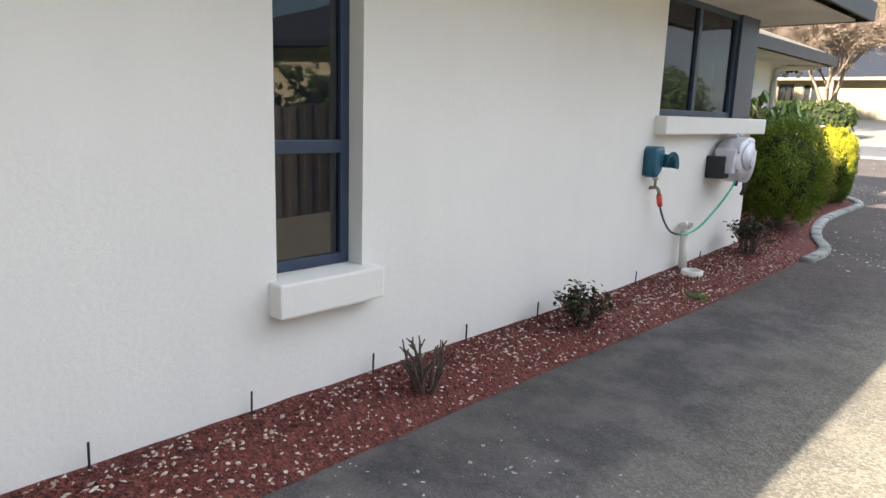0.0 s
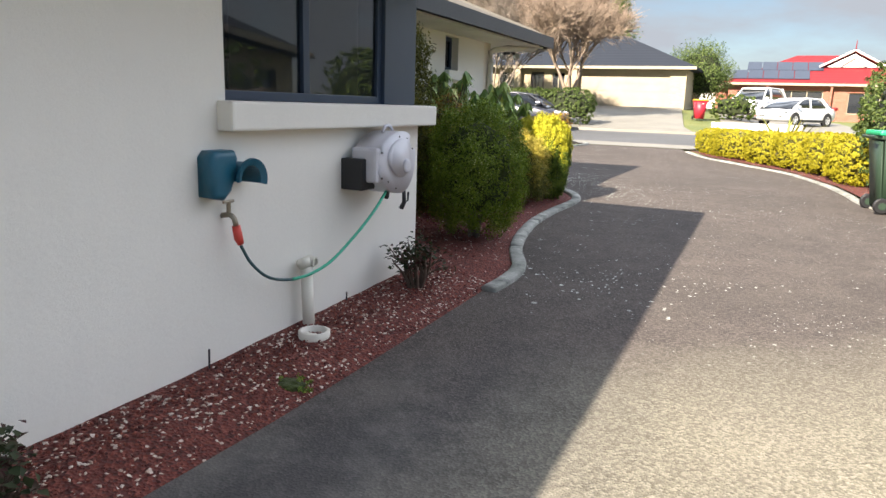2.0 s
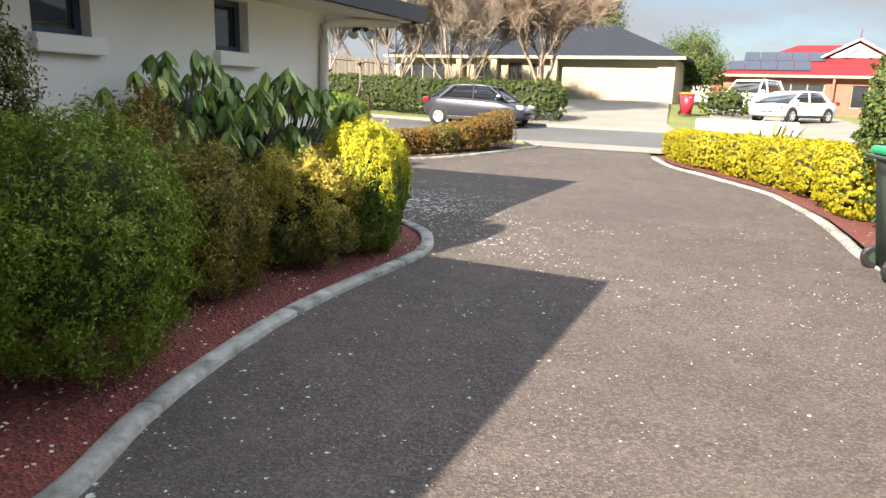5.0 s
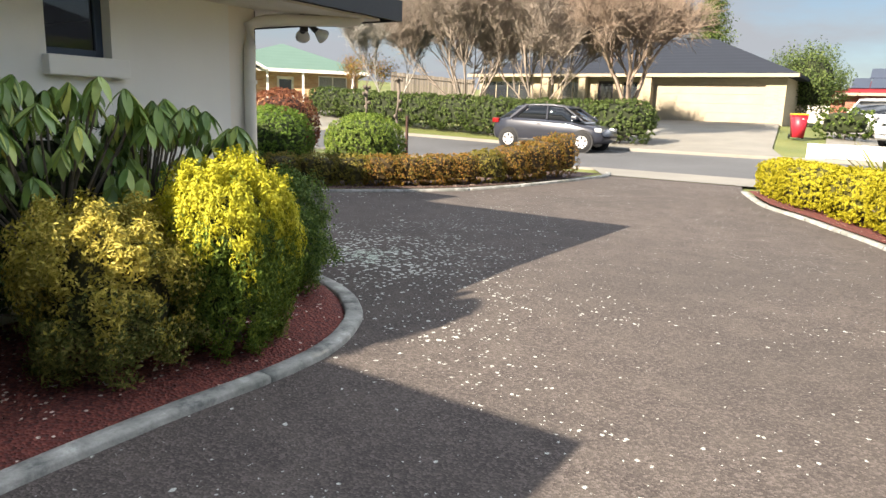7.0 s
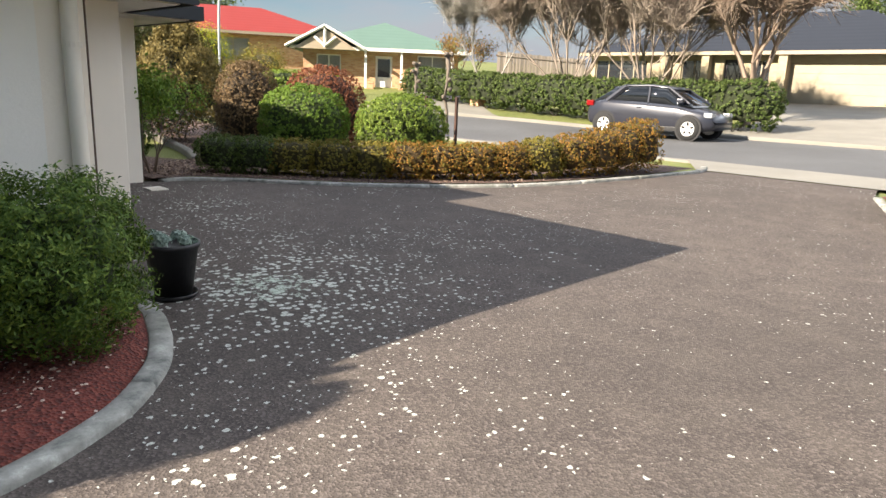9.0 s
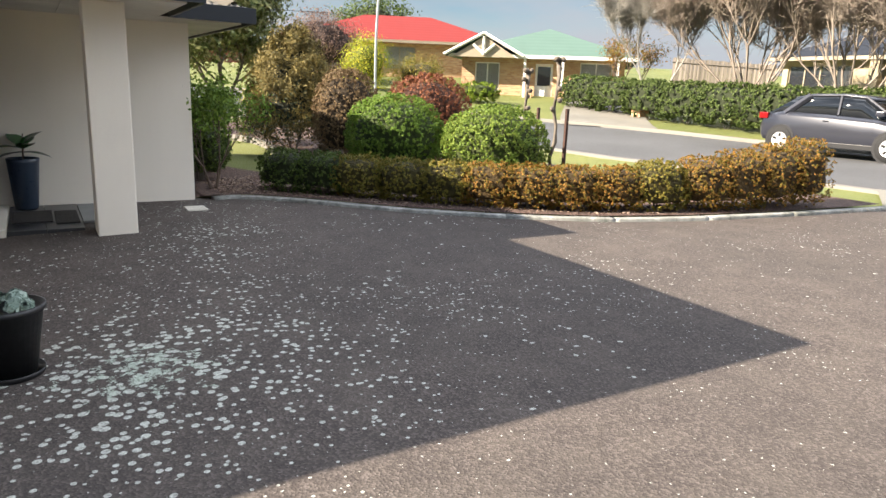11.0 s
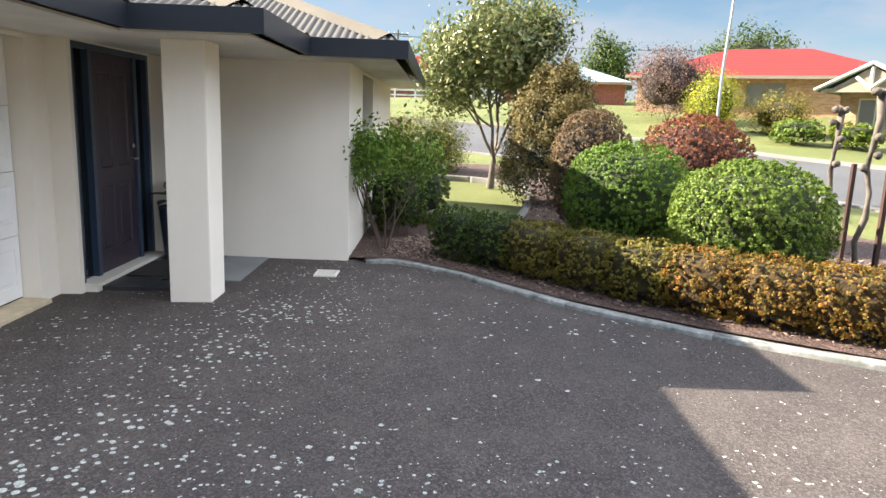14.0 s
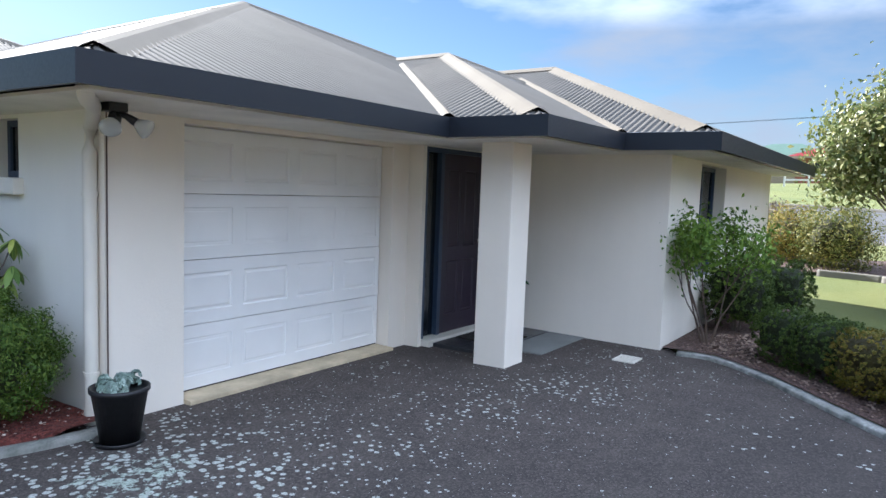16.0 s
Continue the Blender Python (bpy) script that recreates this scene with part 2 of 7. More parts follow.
        near = maths(n, l, "MAXIMUM", near, maths(n, l, "MULTIPLY", maths(n, l, "SUBTRACT", 1.0, maths(n, l, "DIVIDE", dm.outputs["Value"], reach), True), 0.75))
    thick = maths(n, l, "LESS_THAN", sd.outputs["Distance"], maths(n, l, "MULTIPLY", near, maths(n, l, "MULTIPLY", noise_tex(n, l, v, 3.5, 4), 0.86)))
    lich = maths(n, l, "MAXIMUM", maths(n, l, "MULTIPLY", all_s, begin.outputs[0]), thick)
    crust = maths(n, l, "GREATER_THAN", maths(n, l, "ADD", maths(n, l, "MULTIPLY", near, 0.62), maths(n, l, "MULTIPLY", noise_tex(n, l, v, 14, 6, 0.75), 0.8)), 1.0)
    tone = ramp(n, l, noise_tex(n, l, v, 70, 4, 0.7), ((0.34, (0.22, 0.225, 0.20)), (0.5, (0.44, 0.45, 0.41)), (0.7, (0.62, 0.63, 0.58))))
    c = mix(n, l, maths(n, l, "MULTIPLY", lich, 0.95), c, tone)
    c = mix(n, l, maths(n, l, "MULTIPLY", crust, ramp(n, l, noise_tex(n, l, v, 120, 3, 0.7), ((0.38, (0.25, 0.25, 0.25)), (0.55, (0.95, 0.95, 0.95))))), c, (0.44, 0.50, 0.43))
    l.new(c, b.inputs["Base Color"])
    bump(n, l, b, maths(n, l, "ADD", vor.outputs["Distance"], maths(n, l, "MULTIPLY", lich, 0.3)), 0.6, 0.006)
    return m


DRIVE = sealed_drive()


def gravel(name, dark, mid_c, light, chips, amount):
    m, n, l, b = material(name, 0.95)
    v = coords(n, l)
    vor = n.new("ShaderNodeTexVoronoi")
    vor.inputs["Scale"].default_value = 62
    l.new(v, vor.inputs["Vector"])
    sc = n.new("ShaderNodeSeparateColor")
    l.new(vor.outputs["Color"], sc.inputs[0])
    c = ramp(n, l, sc.outputs[0], ((0, dark), (0.5, mid_c), (1, light)))
    c = mix(n, l, maths(n, l, "MULTIPLY", noise_tex(n, l, v, 1.3, 4), 0.5), c, dark)
    v2 = n.new("ShaderNodeTexVoronoi")
    v2.inputs["Scale"].default_value = 34
    l.new(v, v2.inputs["Vector"])
    s2 = n.new("ShaderNodeSeparateColor")
    l.new(v2.outputs["Color"], s2.inputs[0])
    ch = maths(n, l, "MULTIPLY", maths(n, l, "GREATER_THAN", s2.outputs[0], amount), maths(n, l, "LESS_THAN", v2.outputs["Distance"], 0.32))
    c = mix(n, l, ch, c, chips)
    l.new(c, b.inputs["Base Color"])
    bump(n, l, b, vor.outputs["Distance"], 1.0, 0.012)
    return m


MULCH_R = gravel("red_scoria_mulch", (0.055, 0.013, 0.010), (0.135, 0.030, 0.022), (0.22, 0.058, 0.042), (0.52, 0.42, 0.36), 0.93)
MULCH_B = gravel("brown_bark_mulch", (0.03, 0.016, 0.012), (0.09, 0.05, 0.04), (0.20, 0.13, 0.10), (0.30, 0.24, 0.20), 0.95)


def grass_mat():
    m, n, l, b = material("lawn_grass", 0.9)
    v = coords(n, l)
    big, fine = noise_tex(n, l, v, 0.35, 4), noise_tex(n, l, v, 60, 3)
    c = ramp(n, l, big, ((0.3, (0.11, 0.13, 0.03)), (0.7, (0.19, 0.19, 0.05))))
    c = mix(n, l, maths(n, l, "MULTIPLY", fine, 0.5), c, (0.05, 0.085, 0.015))
    l.new(c, b.inputs["Base Color"])
    bump(n, l, b, fine, 0.9, 0.02)
    return m


GRASS = grass_mat()
ROAD = plain("worn_asphalt", (0.075, 0.075, 0.078), 0.9, 0, 0.2, 70, 0.5, 0.004, 0.3)

# ---- helpers for meshes ----


def thing(name, label, category, group="", kind="", at=(0, 0, 0), turn=0):
    e = new(name)
    e.empty_display_size = 0.1
    e.matrix_world = pose(*at, 0, 0, turn)
    return tagged(e, label, category, group, kind)


def mesh_ob(name, bm, mat, smooth=False):
    me = bpy.data.meshes.new(name)
    bm.normal_update()
    bm.to_mesh(me)
    bm.free()
    for mm in mat if isinstance(mat, (list, tuple)) else (mat,):
        me.materials.append(mm)
    if smooth:
        me.polygons.foreach_set("use_smooth", [True] * len(me.polygons))
    return new(name, me)


def part(name, bm, mat, parent, label="", smooth=False):
    ob = mesh_ob(name, bm, mat, smooth)
    ob.parent = parent
    if label:
        ob["label"] = label
    return ob


def structure(name, bm, mat, label, category, smooth=False):
    return tagged(mesh_ob(name, bm, mat, smooth), label, category, kind="structure")


def box(bm, x0, x1, y0, y1, z0, z1, bevel=0.0, m=None):
    r = bmesh.ops.create_cube(bm, size=1)
    mat = Matrix.Translation(((x0 + x1) / 2, (y0 + y1) / 2, (z0 + z1) / 2)) @ Matrix.Diagonal((abs(x1 - x0), abs(y1 - y0), abs(z1 - z0), 1))
    bmesh.ops.transform(bm, matrix=(m @ mat) if m else mat, verts=r["verts"])
    if bevel:
        es = list({e for v in r["verts"] for e in v.link_edges})
        bmesh.ops.bevel(bm, geom=es, offset=bevel, segments=2, profile=0.6, affect="EDGES")
    return bm


def cube(x0, x1, y0, y1, z0, z1, bevel=0.0, m=None):
    return box(bmesh.new(), x0, x1, y0, y1, z0, z1, bevel, m)


def lathe(bm, prof, seg=24, m=None, cap=True):
    """Revolves (radius, z) pairs round z."""
    rings = []
    for r, z in prof:
        rings.append([bm.verts.new((m or Matrix()) @ Vector((r * math.cos(2 * math.pi * k / seg), r * math.sin(2 * math.pi * k / seg), z))) for k in range(seg)])
    for a, b in zip(rings, rings[1:]):
        for k in range(seg):
            bm.faces.new((a[k], a[(k + 1) % seg], b[(k + 1) % seg], b[k]))
    if cap:
        bm.faces.new(rings[0][::-1])
        bm.faces.new(rings[-1])
    return bm


def tube(bm, pts, radii, seg=8):
    """A round tube along points with a radius at each."""
    if isinstance(radii, (int, float)):
        radii = [radii] * len(pts)
    pts = [Vector(p) for p in pts]
    rings = []
    for i, p in enumerate(pts):
        d = (pts[min(i + 1, len(pts) - 1)] - pts[max(i - 1, 0)]).normalized()
        q = d.to_track_quat("Z", "Y").to_matrix()
        rings.append([bm.verts.new(p + q @ Vector((radii[i] * math.cos(2 * math.pi * k / seg), radii[i] * math.sin(2 * math.pi * k / seg), 0))) for k in range(seg)])
    for a, b in zip(rings, rings[1:]):
        best = min(range(seg), key=lambda s: (a[0].co - b[s].co).length)
        for k in range(seg):
            bm.faces.new((a[k], a[(k + 1) % seg], b[(k + 1 + best) % seg], b[(k + best) % seg]))
    bm.faces.new(rings[0][::-1])
    bm.faces.new(rings[-1])
    return bm


def curve_pts(pts, step=0.12):
    """A smooth line through the points (Catmull-Rom), sampled."""
    p = [Vector(q) for q in pts]
    p = [2 * p[0] - p[1], *p, 2 * p[-1] - p[-2]]
    out = []
    for i in range(1, len(p) - 2):
        k = max(2, int((p[i + 1] - p[i]).length / step))
        for j in range(k):
            t = j / k
            out.append(0.5 * (2 * p[i] + (p[i + 1] - p[i - 1]) * t + (2 * p[i - 1] - 5 * p[i] + 4 * p[i + 1] - p[i + 2]) * t * t + (3 * p[i] - p[i - 1] - 3 * p[i + 1] + p[i + 2]) * t ** 3))
    return out + [p[-2]]


def ground(x, y):
    z = float(np.interp(y, (-99, 4.7, 14, 19, 33), (0.13, 0.13, 0.392, 0.392, 0.64)))
    z += float(np.interp(y, (33, 47, 80), (0, 1.12, 1.76))) * float(np.interp(x, (-5, 0), (1, 0.45)))
    return z + float(np.interp(x, (-100, -60, -45, -31, -24, -20, -12), (4.0, 3.2, 2.4, 1.15, 0.5, 0.28, 0.0)))


def strip(rows, lift, cols=12):
    """A sheet between a left and a right line: rows of (y, x left, x right), laid on the ground."""
    bm = bmesh.new()
    prev = None
    for y, a, b in rows:
        cur = [bm.verts.new((a + (b - a) * k / cols, y, ground(a + (b - a) * k / cols, y) + lift)) for k in range(cols + 1)]
        if prev:
            for k in range(cols):
                bm.faces.new((prev[k], prev[k + 1], cur[k + 1], cur[k]))
        prev = cur
    return bm


def lerp_rows(left, right, y0, y1, step):
    n = int((y1 - y0) / step)
    out = []
    for i in range(n + 1):
        y = y0 + (y1 - y0) * i / n
        out.append((y, float(np.interp(y, [p[0] for p in left], [p[1] for p in left])), float(np.interp(y, [p[0] for p in right], [p[1] for p in right]))))
    return out


def ribbon(line, half, lift):
    """A road-like sheet along a line of (x, y)."""
    bm = bmesh.new()
    prev = None
    for i, p in enumerate(line):
        d = (line[min(i + 1, len(line) - 1)] - line[max(i - 1, 0)]).normalized()
        s = Vector((-d.y, d.x))
        cur = []
        for k in range(7):
            q = Vector((p.x, p.y)) + s * half * (k / 3 - 1)
            cur.append(bm.verts.new((q.x, q.y, ground(q.x, q.y) + lift)))
        if prev:
            for k in range(6):
                bm.faces.new((prev[k], prev[k + 1], cur[k + 1], cur[k]))
        prev = cur
    return bm


def leaves_mesh(name, pos, nor, size, slim, mat, seed, jitter=0.9, droop=0.0):
    """Many small folded leaves at the points, facing about along the normals."""
    rng = np.random.default_rng(seed)
    k = len(pos)
    nrm = nor + rng.normal(0, jitter * 0.5, (k, 3))
    nrm /= np.linalg.norm(nrm, axis=1, keepdims=True) + 1e-9
    ax = rng.normal(0, 1, (k, 3)) + nor * 0.8
    ax[:, 2] -= droop
    ax -= nrm * np.sum(ax * nrm, 1, keepdims=True)
    ax /= np.linalg.norm(ax, axis=1, keepdims=True) + 1e-9
    sd = np.cross(nrm, ax)
    s = size * rng.uniform(0.6, 1.3, (k, 1))
    a = pos - ax * s * 0.5
    t = pos + ax * s * 0.5
    lft = pos + sd * s * slim * 0.5 + nrm * s * 0.12
    rgt = pos - sd * s * slim * 0.5 + nrm * s * 0.12
    v = np.stack([a, rgt, t, lft], 1).reshape(-1, 3)
    me = bpy.data.meshes.new(name)
    me.vertices.add(4 * k)
    me.vertices.foreach_set("co", v.astype(np.float32).ravel())
    base = (np.arange(k) * 4)[:, None]
    tri = np.concatenate([base + np.array([[0, 1, 2]]), base + np.array([[0, 2, 3]])], 1).ravel()
    me.loops.add(6 * k)
    me.loops.foreach_set("vertex_index", tri.astype(np.int32))
    me.polygons.add(2 * k)
    me.polygons.foreach_set("loop_start", (np.arange(2 * k) * 3).astype(np.int32))
    me.update(calc_edges=True)
    me.materials.append(mat)
    return me


def sphere_dirs(k, rng, low=-1.0):
    d = rng.normal(0, 1, (k * 3, 3))
    d /= np.linalg.norm(d, axis=1, keepdims=True)
    d = d[d[:, 2] > low]
    return d[:k]


def lumps(p, freq, seed):
    """Cheap smooth lumps in -1..1 for arrays of points."""
    r = np.random.default_rng(seed)
    out = np.zeros(len(p))
    for i in range(5):
        w = r.normal(0, freq, 3)
        out += np.sin(p @ w + r.uniform(0, 6.3))
    return out / 5


def bush(name, label, x, y, rx, ry, h, mat, seed, leaf=0.03, slim=0.55, count=7000, rough=0.05, freq=6.0, power=2.4, base=0.06, lean=0.0, droop=0.0, stems=4, group="", low=-0.85, taper=0.0, jitter=0.9, depth=0.16, category="shrub", tuft=None, stretch=1.0, tips=None, buds=None, clump=0.09, clumps=130):
    """A shrub: stems, a dense inside coloured dark for shade, and a shell of leaves round a lumpy rounded body."""
    rng = np.random.default_rng(seed)
    z0 = ground(x, y)
    ob = thing(name, label, category, group, at=(x, y, z0))
    tuft = leaf * 0.4 if tuft is None else tuft
    rx, ry, h = rx - tuft, ry - tuft, h - tuft
    half = (h - base) / 2
    many = 14
    d = sphere_dirs(count // many, rng, low)
    q = d / (np.sum(np.abs(d) ** power, 1, keepdims=True) ** (1 / power))
    long = np.array([[1.0, 1.0, stretch]])
    lum = lumps(d * long, freq, seed)
    r = 1 + rough * lum + 0.5 * rough * lumps(d * long, freq * 2.7, seed + 5)
    # sprays of growth stand out from the body with dark gaps between them
    spray = sphere_dirs(clumps, rng) * long
    spray /= np.linalg.norm(spray, axis=1, keepdims=True)
    flat_d = d * long / np.linalg.norm(d * long, axis=1, keepdims=True)
    dome = 1 - (np.arccos(np.clip((flat_d @ spray.T).max(1), -1, 1)) / math.sqrt(3.2 / clumps)) ** 2
    r += clump * (np.clip(dome, -1.2, 1) - 0.45)
    keep = (dome > -0.15) | (rng.uniform(0, 1, len(d)) < 0.35)
    d, q, r, lum = d[keep], q[keep], r[keep], lum[keep]
    r = r[:, None] * (1 - depth * rng.uniform(0, 1, (len(d), 1)) ** 2)
    shrink = 1 - taper * (q[:, 2:3] * 0.5 + 0.5)
    p = q * r * np.array([[rx, ry, half]])
    p[:, :2] *= shrink
    p[:, 2] += base + half
    p[:, 0] += lean * (p[:, 2] - base)
    # each twig end carries a tuft of leaves
    p = p + d * np.clip(rng.normal(0, tuft * 0.6, (len(d), 1)), -tuft, 0.8 * tuft)
    gold = np.zeros(len(d), bool)
    if tips:
        gold = (p[:, 2] - base) / (h - base) + 0.25 * lum + rng.normal(0, 0.09, len(d)) > tips[1]
        gold = np.repeat(gold, many)
    else:
        gold = np.repeat(gold, many)
    p, d = np.repeat(p, many, 0), np.repeat(d, many, 0)
    off = np.clip(rng.normal(0, tuft * 0.9, p.shape), -1.3 * tuft, 1.3 * tuft)
    off += d * np.minimum(np.abs(rng.normal(0, tuft * 0.8, (len(p), 1))), 1.2 * tuft)
    if stretch < 1:
        off[:, 2] *= 1.9
    p = p + off
    p[:, 2] = np.maximum(p[:, 2], 0.005)
    d = d + 0.5 * off / tuft
    d /= np.linalg.norm(d, axis=1, keepdims=True) + 1e-9
    if tips:
        tp = new("new_growth", leaves_mesh("new_growth", p[gold], d[gold], leaf, slim, tips[0], seed + 2, jitter, droop))
        tp.parent = ob
        tp["kind"] = "stuff"
        p, d = p[~gold], d[~gold]
    if buds:
        pick = rng.integers(0, len(p), buds[1])
        bd = new("blossom", leaves_mesh("blossom", p[pick] + d[pick] * 0.02, d[pick], buds[2], 0.9, buds[0], seed + 3, 0.3, 0.0))
        bd.parent = ob
        bd["kind"] = "stuff"
    me = leaves_mesh("leaves", p, d, leaf, slim, mat, seed + 1, jitter, droop)
    lv = new("leaves", me)
    lv.parent = ob
    lv["kind"] = "stuff"
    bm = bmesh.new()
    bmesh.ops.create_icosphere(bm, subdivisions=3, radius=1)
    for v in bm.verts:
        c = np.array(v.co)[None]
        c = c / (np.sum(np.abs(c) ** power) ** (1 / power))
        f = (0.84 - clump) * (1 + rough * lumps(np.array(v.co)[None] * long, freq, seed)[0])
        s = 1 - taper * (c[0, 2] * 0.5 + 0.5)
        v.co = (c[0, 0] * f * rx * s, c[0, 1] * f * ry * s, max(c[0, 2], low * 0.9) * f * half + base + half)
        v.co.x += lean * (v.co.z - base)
    # solid filler whose dark colour stands in for shade between the leaves
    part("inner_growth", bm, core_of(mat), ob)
    for i in range(stems):
        a = 6.28 * i / stems + rng.uniform(0, 1)
        e = 0.55 * rx
        bm = bmesh.new()
        tube(bm, [(0.03 * math.cos(a), 0.03 * math.sin(a), -0.04), (0.25 * e * math.cos(a), 0.25 * e * math.sin(a), base + 0.12 * h), (e * math.cos(a), e * math.sin(a), base + 0.4 * h)], [0.018, 0.014, 0.008], 6)
        part("stem", bm, BARK, ob)
    return ob

# ---- ground ----
xs = sorted(set(list(np.arange(-60, 41, 2.0)) + [-31, -45, -900, -400, -200, -100, 60, 100, 200, 400, 900]))
ys = sorted(set(list(np.arange(-20, 81, 2.0)) + [4.7, 19, 33, 47, -900, -400, -100, -50, 120, 200, 400, 900]))
bm = bmesh.new()
grid = [[bm.verts.new((a, b, ground(a, b) - 0.05)) for a in xs] for b in ys]
for r0, r1 in zip(grid, grid[1:]):
    for k in range(len(xs) - 1):
        bm.faces.new((r0[k], r0[k + 1], r1[k + 1], r1[k]))
structure("ground", bm, GRASS, "mown green lawn and verges sloping gently up to the street", "lawn", True)

DRIVE_R = [(-8, 1.92), (8, 1.92), (11.6, 1.85), (12.4, 1.68), (13.3, 1.25), (15.15, 0.99), (17.7, 0.36), (19.4, -0.6), (20.6, -1.4), (22.5, -2.05), (24.9, -2.5)]
DRIVE_L = [(-8, -2.5), (7.18, -2.5), (7.2, -4.0), (12.45, -4.0), (12.5, -9.0), (14.86, -9.0), (15.5, -8.75), (16.0, -8.25), (16.9, -7.25), (17.85, -6.5), (18.8, -5.95), (20.0, -5.5), (21.7, -5.15), (23.3, -4.95), (24.9, -5.4)]
structure("driveway", strip(lerp_rows(DRIVE_L, DRIVE_R, -8, 23.5, 0.1), 0.0, 40), DRIVE, "dark brown exposed-aggregate driveway speckled with pale lichen", "driveway")
structure("crossover", strip(lerp_rows([(23, -4.9), (25.3, -6.2)], [(23, -2.1), (25.3, -1.6)], 23.5, 25.2, 0.3), 0.012, 8), CONC_L, "pale concrete driveway crossover at the street", "pavement")

road_line = curve_pts([(90, 28.9), (40, 28.9), (5, 28.9), (-8, 28.8), (-15, 27.8), (-20, 25.4), (-25, 21.5), (-29, 16), (-31.5, 9), (-33, 0), (-36, -60)], 1.0)
structure("road", ribbon(road_line, 3.6, 0.0), ROAD, "worn grey asphalt street curving round the corner", "road")


def offset(line, o):
    out = []
    for i, p in enumerate(line):
        d = (line[min(i + 1, len(line) - 1)] - line[max(i - 1, 0)]).normalized()
        out.append(Vector((p.x - d.y * o, p.y + d.x * o)))
    return out


def kerb_sweep(line, width, height, lift=-0.02, closed=False, sink=0.06):
    """A rounded concrete edging along a line of (x, y)."""
    prof = [(-0.5, -sink), (-0.5, 0.75), (-0.42, 0.95), (0.0, 1.0), (0.42, 0.95), (0.5, 0.75), (0.5, -sink)]
    bm = bmesh.new()
    rings = []
    for i, p in enumerate(line):
        d = (line[min(i + 1, len(line) - 1)] - line[max(i - 1, 0)]).normalized()
        s = Vector((-d.y, d.x))
        z = ground(p.x, p.y)
        rings.append([bm.verts.new((p.x + s.x * width * a, p.y + s.y * width * a, z + lift + (b * height if b > 0 else b))) for a, b in prof])
    for a, b in zip(rings, rings[1:]):
        for k in range(len(prof) - 1):
            bm.faces.new((a[k], b[k], b[k + 1], a[k + 1]))
    bm.faces.new(rings[0])
    bm.faces.new(rings[-1][::-1])
    return bm


structure("kerb_far", kerb_sweep(offset(road_line, -3.7), 0.35, 0.13), CONC_L, "pale concrete street kerb and gutter", "kerb", True)
structure("kerb_near", kerb_sweep([p for p in offset(road_line, 3.7) if not -6.6 < p.x < -1.2 or p.y < 20], 0.35, 0.02), CONC_L, "low pale concrete street kerb", "kerb", True)

# beds
EDGE_A = [(-8, -1.98), (3.0, -1.93), (5.4, -1.84), (7.15, -1.80), (7.7, -1.80), (8.3, -2.02), (8.9, -2.18), (9.7, -2.3), (10.5, -2.3), (11.2, -2.27), (11.6, -2.34), (12.08, -2.58), (12.35, -2.85), (12.55, -3.15), (12.7, -3.6)]
bed_rows = [(y, a, b) for y, a, b in lerp_rows([(-8, -2.46), (7.2, -2.46), (7.22, -4.02), (12.6, -4.02), (12.7, -4.0)], EDGE_A, -8, 12.68, 0.08)]
bm = strip(bed_rows, 0.002, 16)
for v in bm.verts:
    w = float(np.interp(v.co.y, [r[0] for r in bed_rows], [r[2] for r in bed_rows])) - v.co.x
    v.co.z += 0.063 * min(1, w / 0.25) + 0.006 * noise.noise(v.co * 6) * min(1, w / 0.1)
structure("garden_bed_house", bm, MULCH_R, "red scoria mulch bed along the house wall", "garden bed", True)

KERB_A = [(-1.76, 7.02), (-1.74, 7.35), (-1.78, 7.75), (-2.0, 8.3), (-2.16, 8.9), (-2.28, 9.7), (-2.29, 10.5), (-2.25, 11.15), (-2.30, 11.62), (-2.52, 12.08), (-2.82, 12.38), (-3.12, 12.56), (-3.6, 12.72), (-4.0, 12.76)]
KERB_F = [(-8.78, 15.05), (-8.8, 15.4), (-8.35, 16.0), (-7.35, 16.9), (-6.6, 17.85), (-6.05, 18.8), (-5.6, 20.0), (-5.25, 21.7), (-5.02, 23.2), (-5.2, 23.9)]
KERB_R = [(1.45, 12.7), (1.22, 13.4), (1.0, 15.15), (0.7, 16.6), (0.35, 17.75), (-0.55, 19.45), (-1.35, 20.65), (-2.0, 22.4)]
KERB_L = [(-10.9, 16.6), (-12.1, 17.05), (-13.6, 17.38), (-15.2, 17.62), (-16.4, 17.4), (-17.2, 16.6), (-17.4, 15.4)]


def kerb_run(name, label, pts, width, height, piece, mat):
    """A garden edging cast in lengths, with a narrow joint between them."""
    line = curve_pts(pts, 0.07)
    ob = thing(name, label, "kerb", kind="structure")
    n = max(1, int(len(line) * 0.07 / piece))
    for i in range(n):
        a, b = len(line) * i // n, len(line) * (i + 1) // n
        seg = [p.copy() for p in line[a:b + 1]]
        if len(seg) < 2:
            continue
        if i < n - 1:
            seg[-1] = seg[-1].lerp(seg[-2], 0.06)
        bm = kerb_sweep(seg, width, height)
        for v in bm.verts:
            v.co += Vector((1, 1, 0.6)) * 0.005 * noise.noise(v.co * 5)
        part("kerb_length", bm, mat, ob, smooth=True)
    return ob


kerb_run("garden_kerb_house", "weathered grey concrete garden edging, mossy along the drive", KERB_A, 0.12, 0.06, 1.1, CONC)
kerb_run("garden_kerb_front", "weathered concrete garden edging in front of the hedge", KERB_F, 0.12, 0.06, 1.2, CONC)
kerb_run("garden_kerb_side", "low concrete garden edging beside the yellow hedge", KERB_R, 0.11, 0.055, 1.0, CONC)
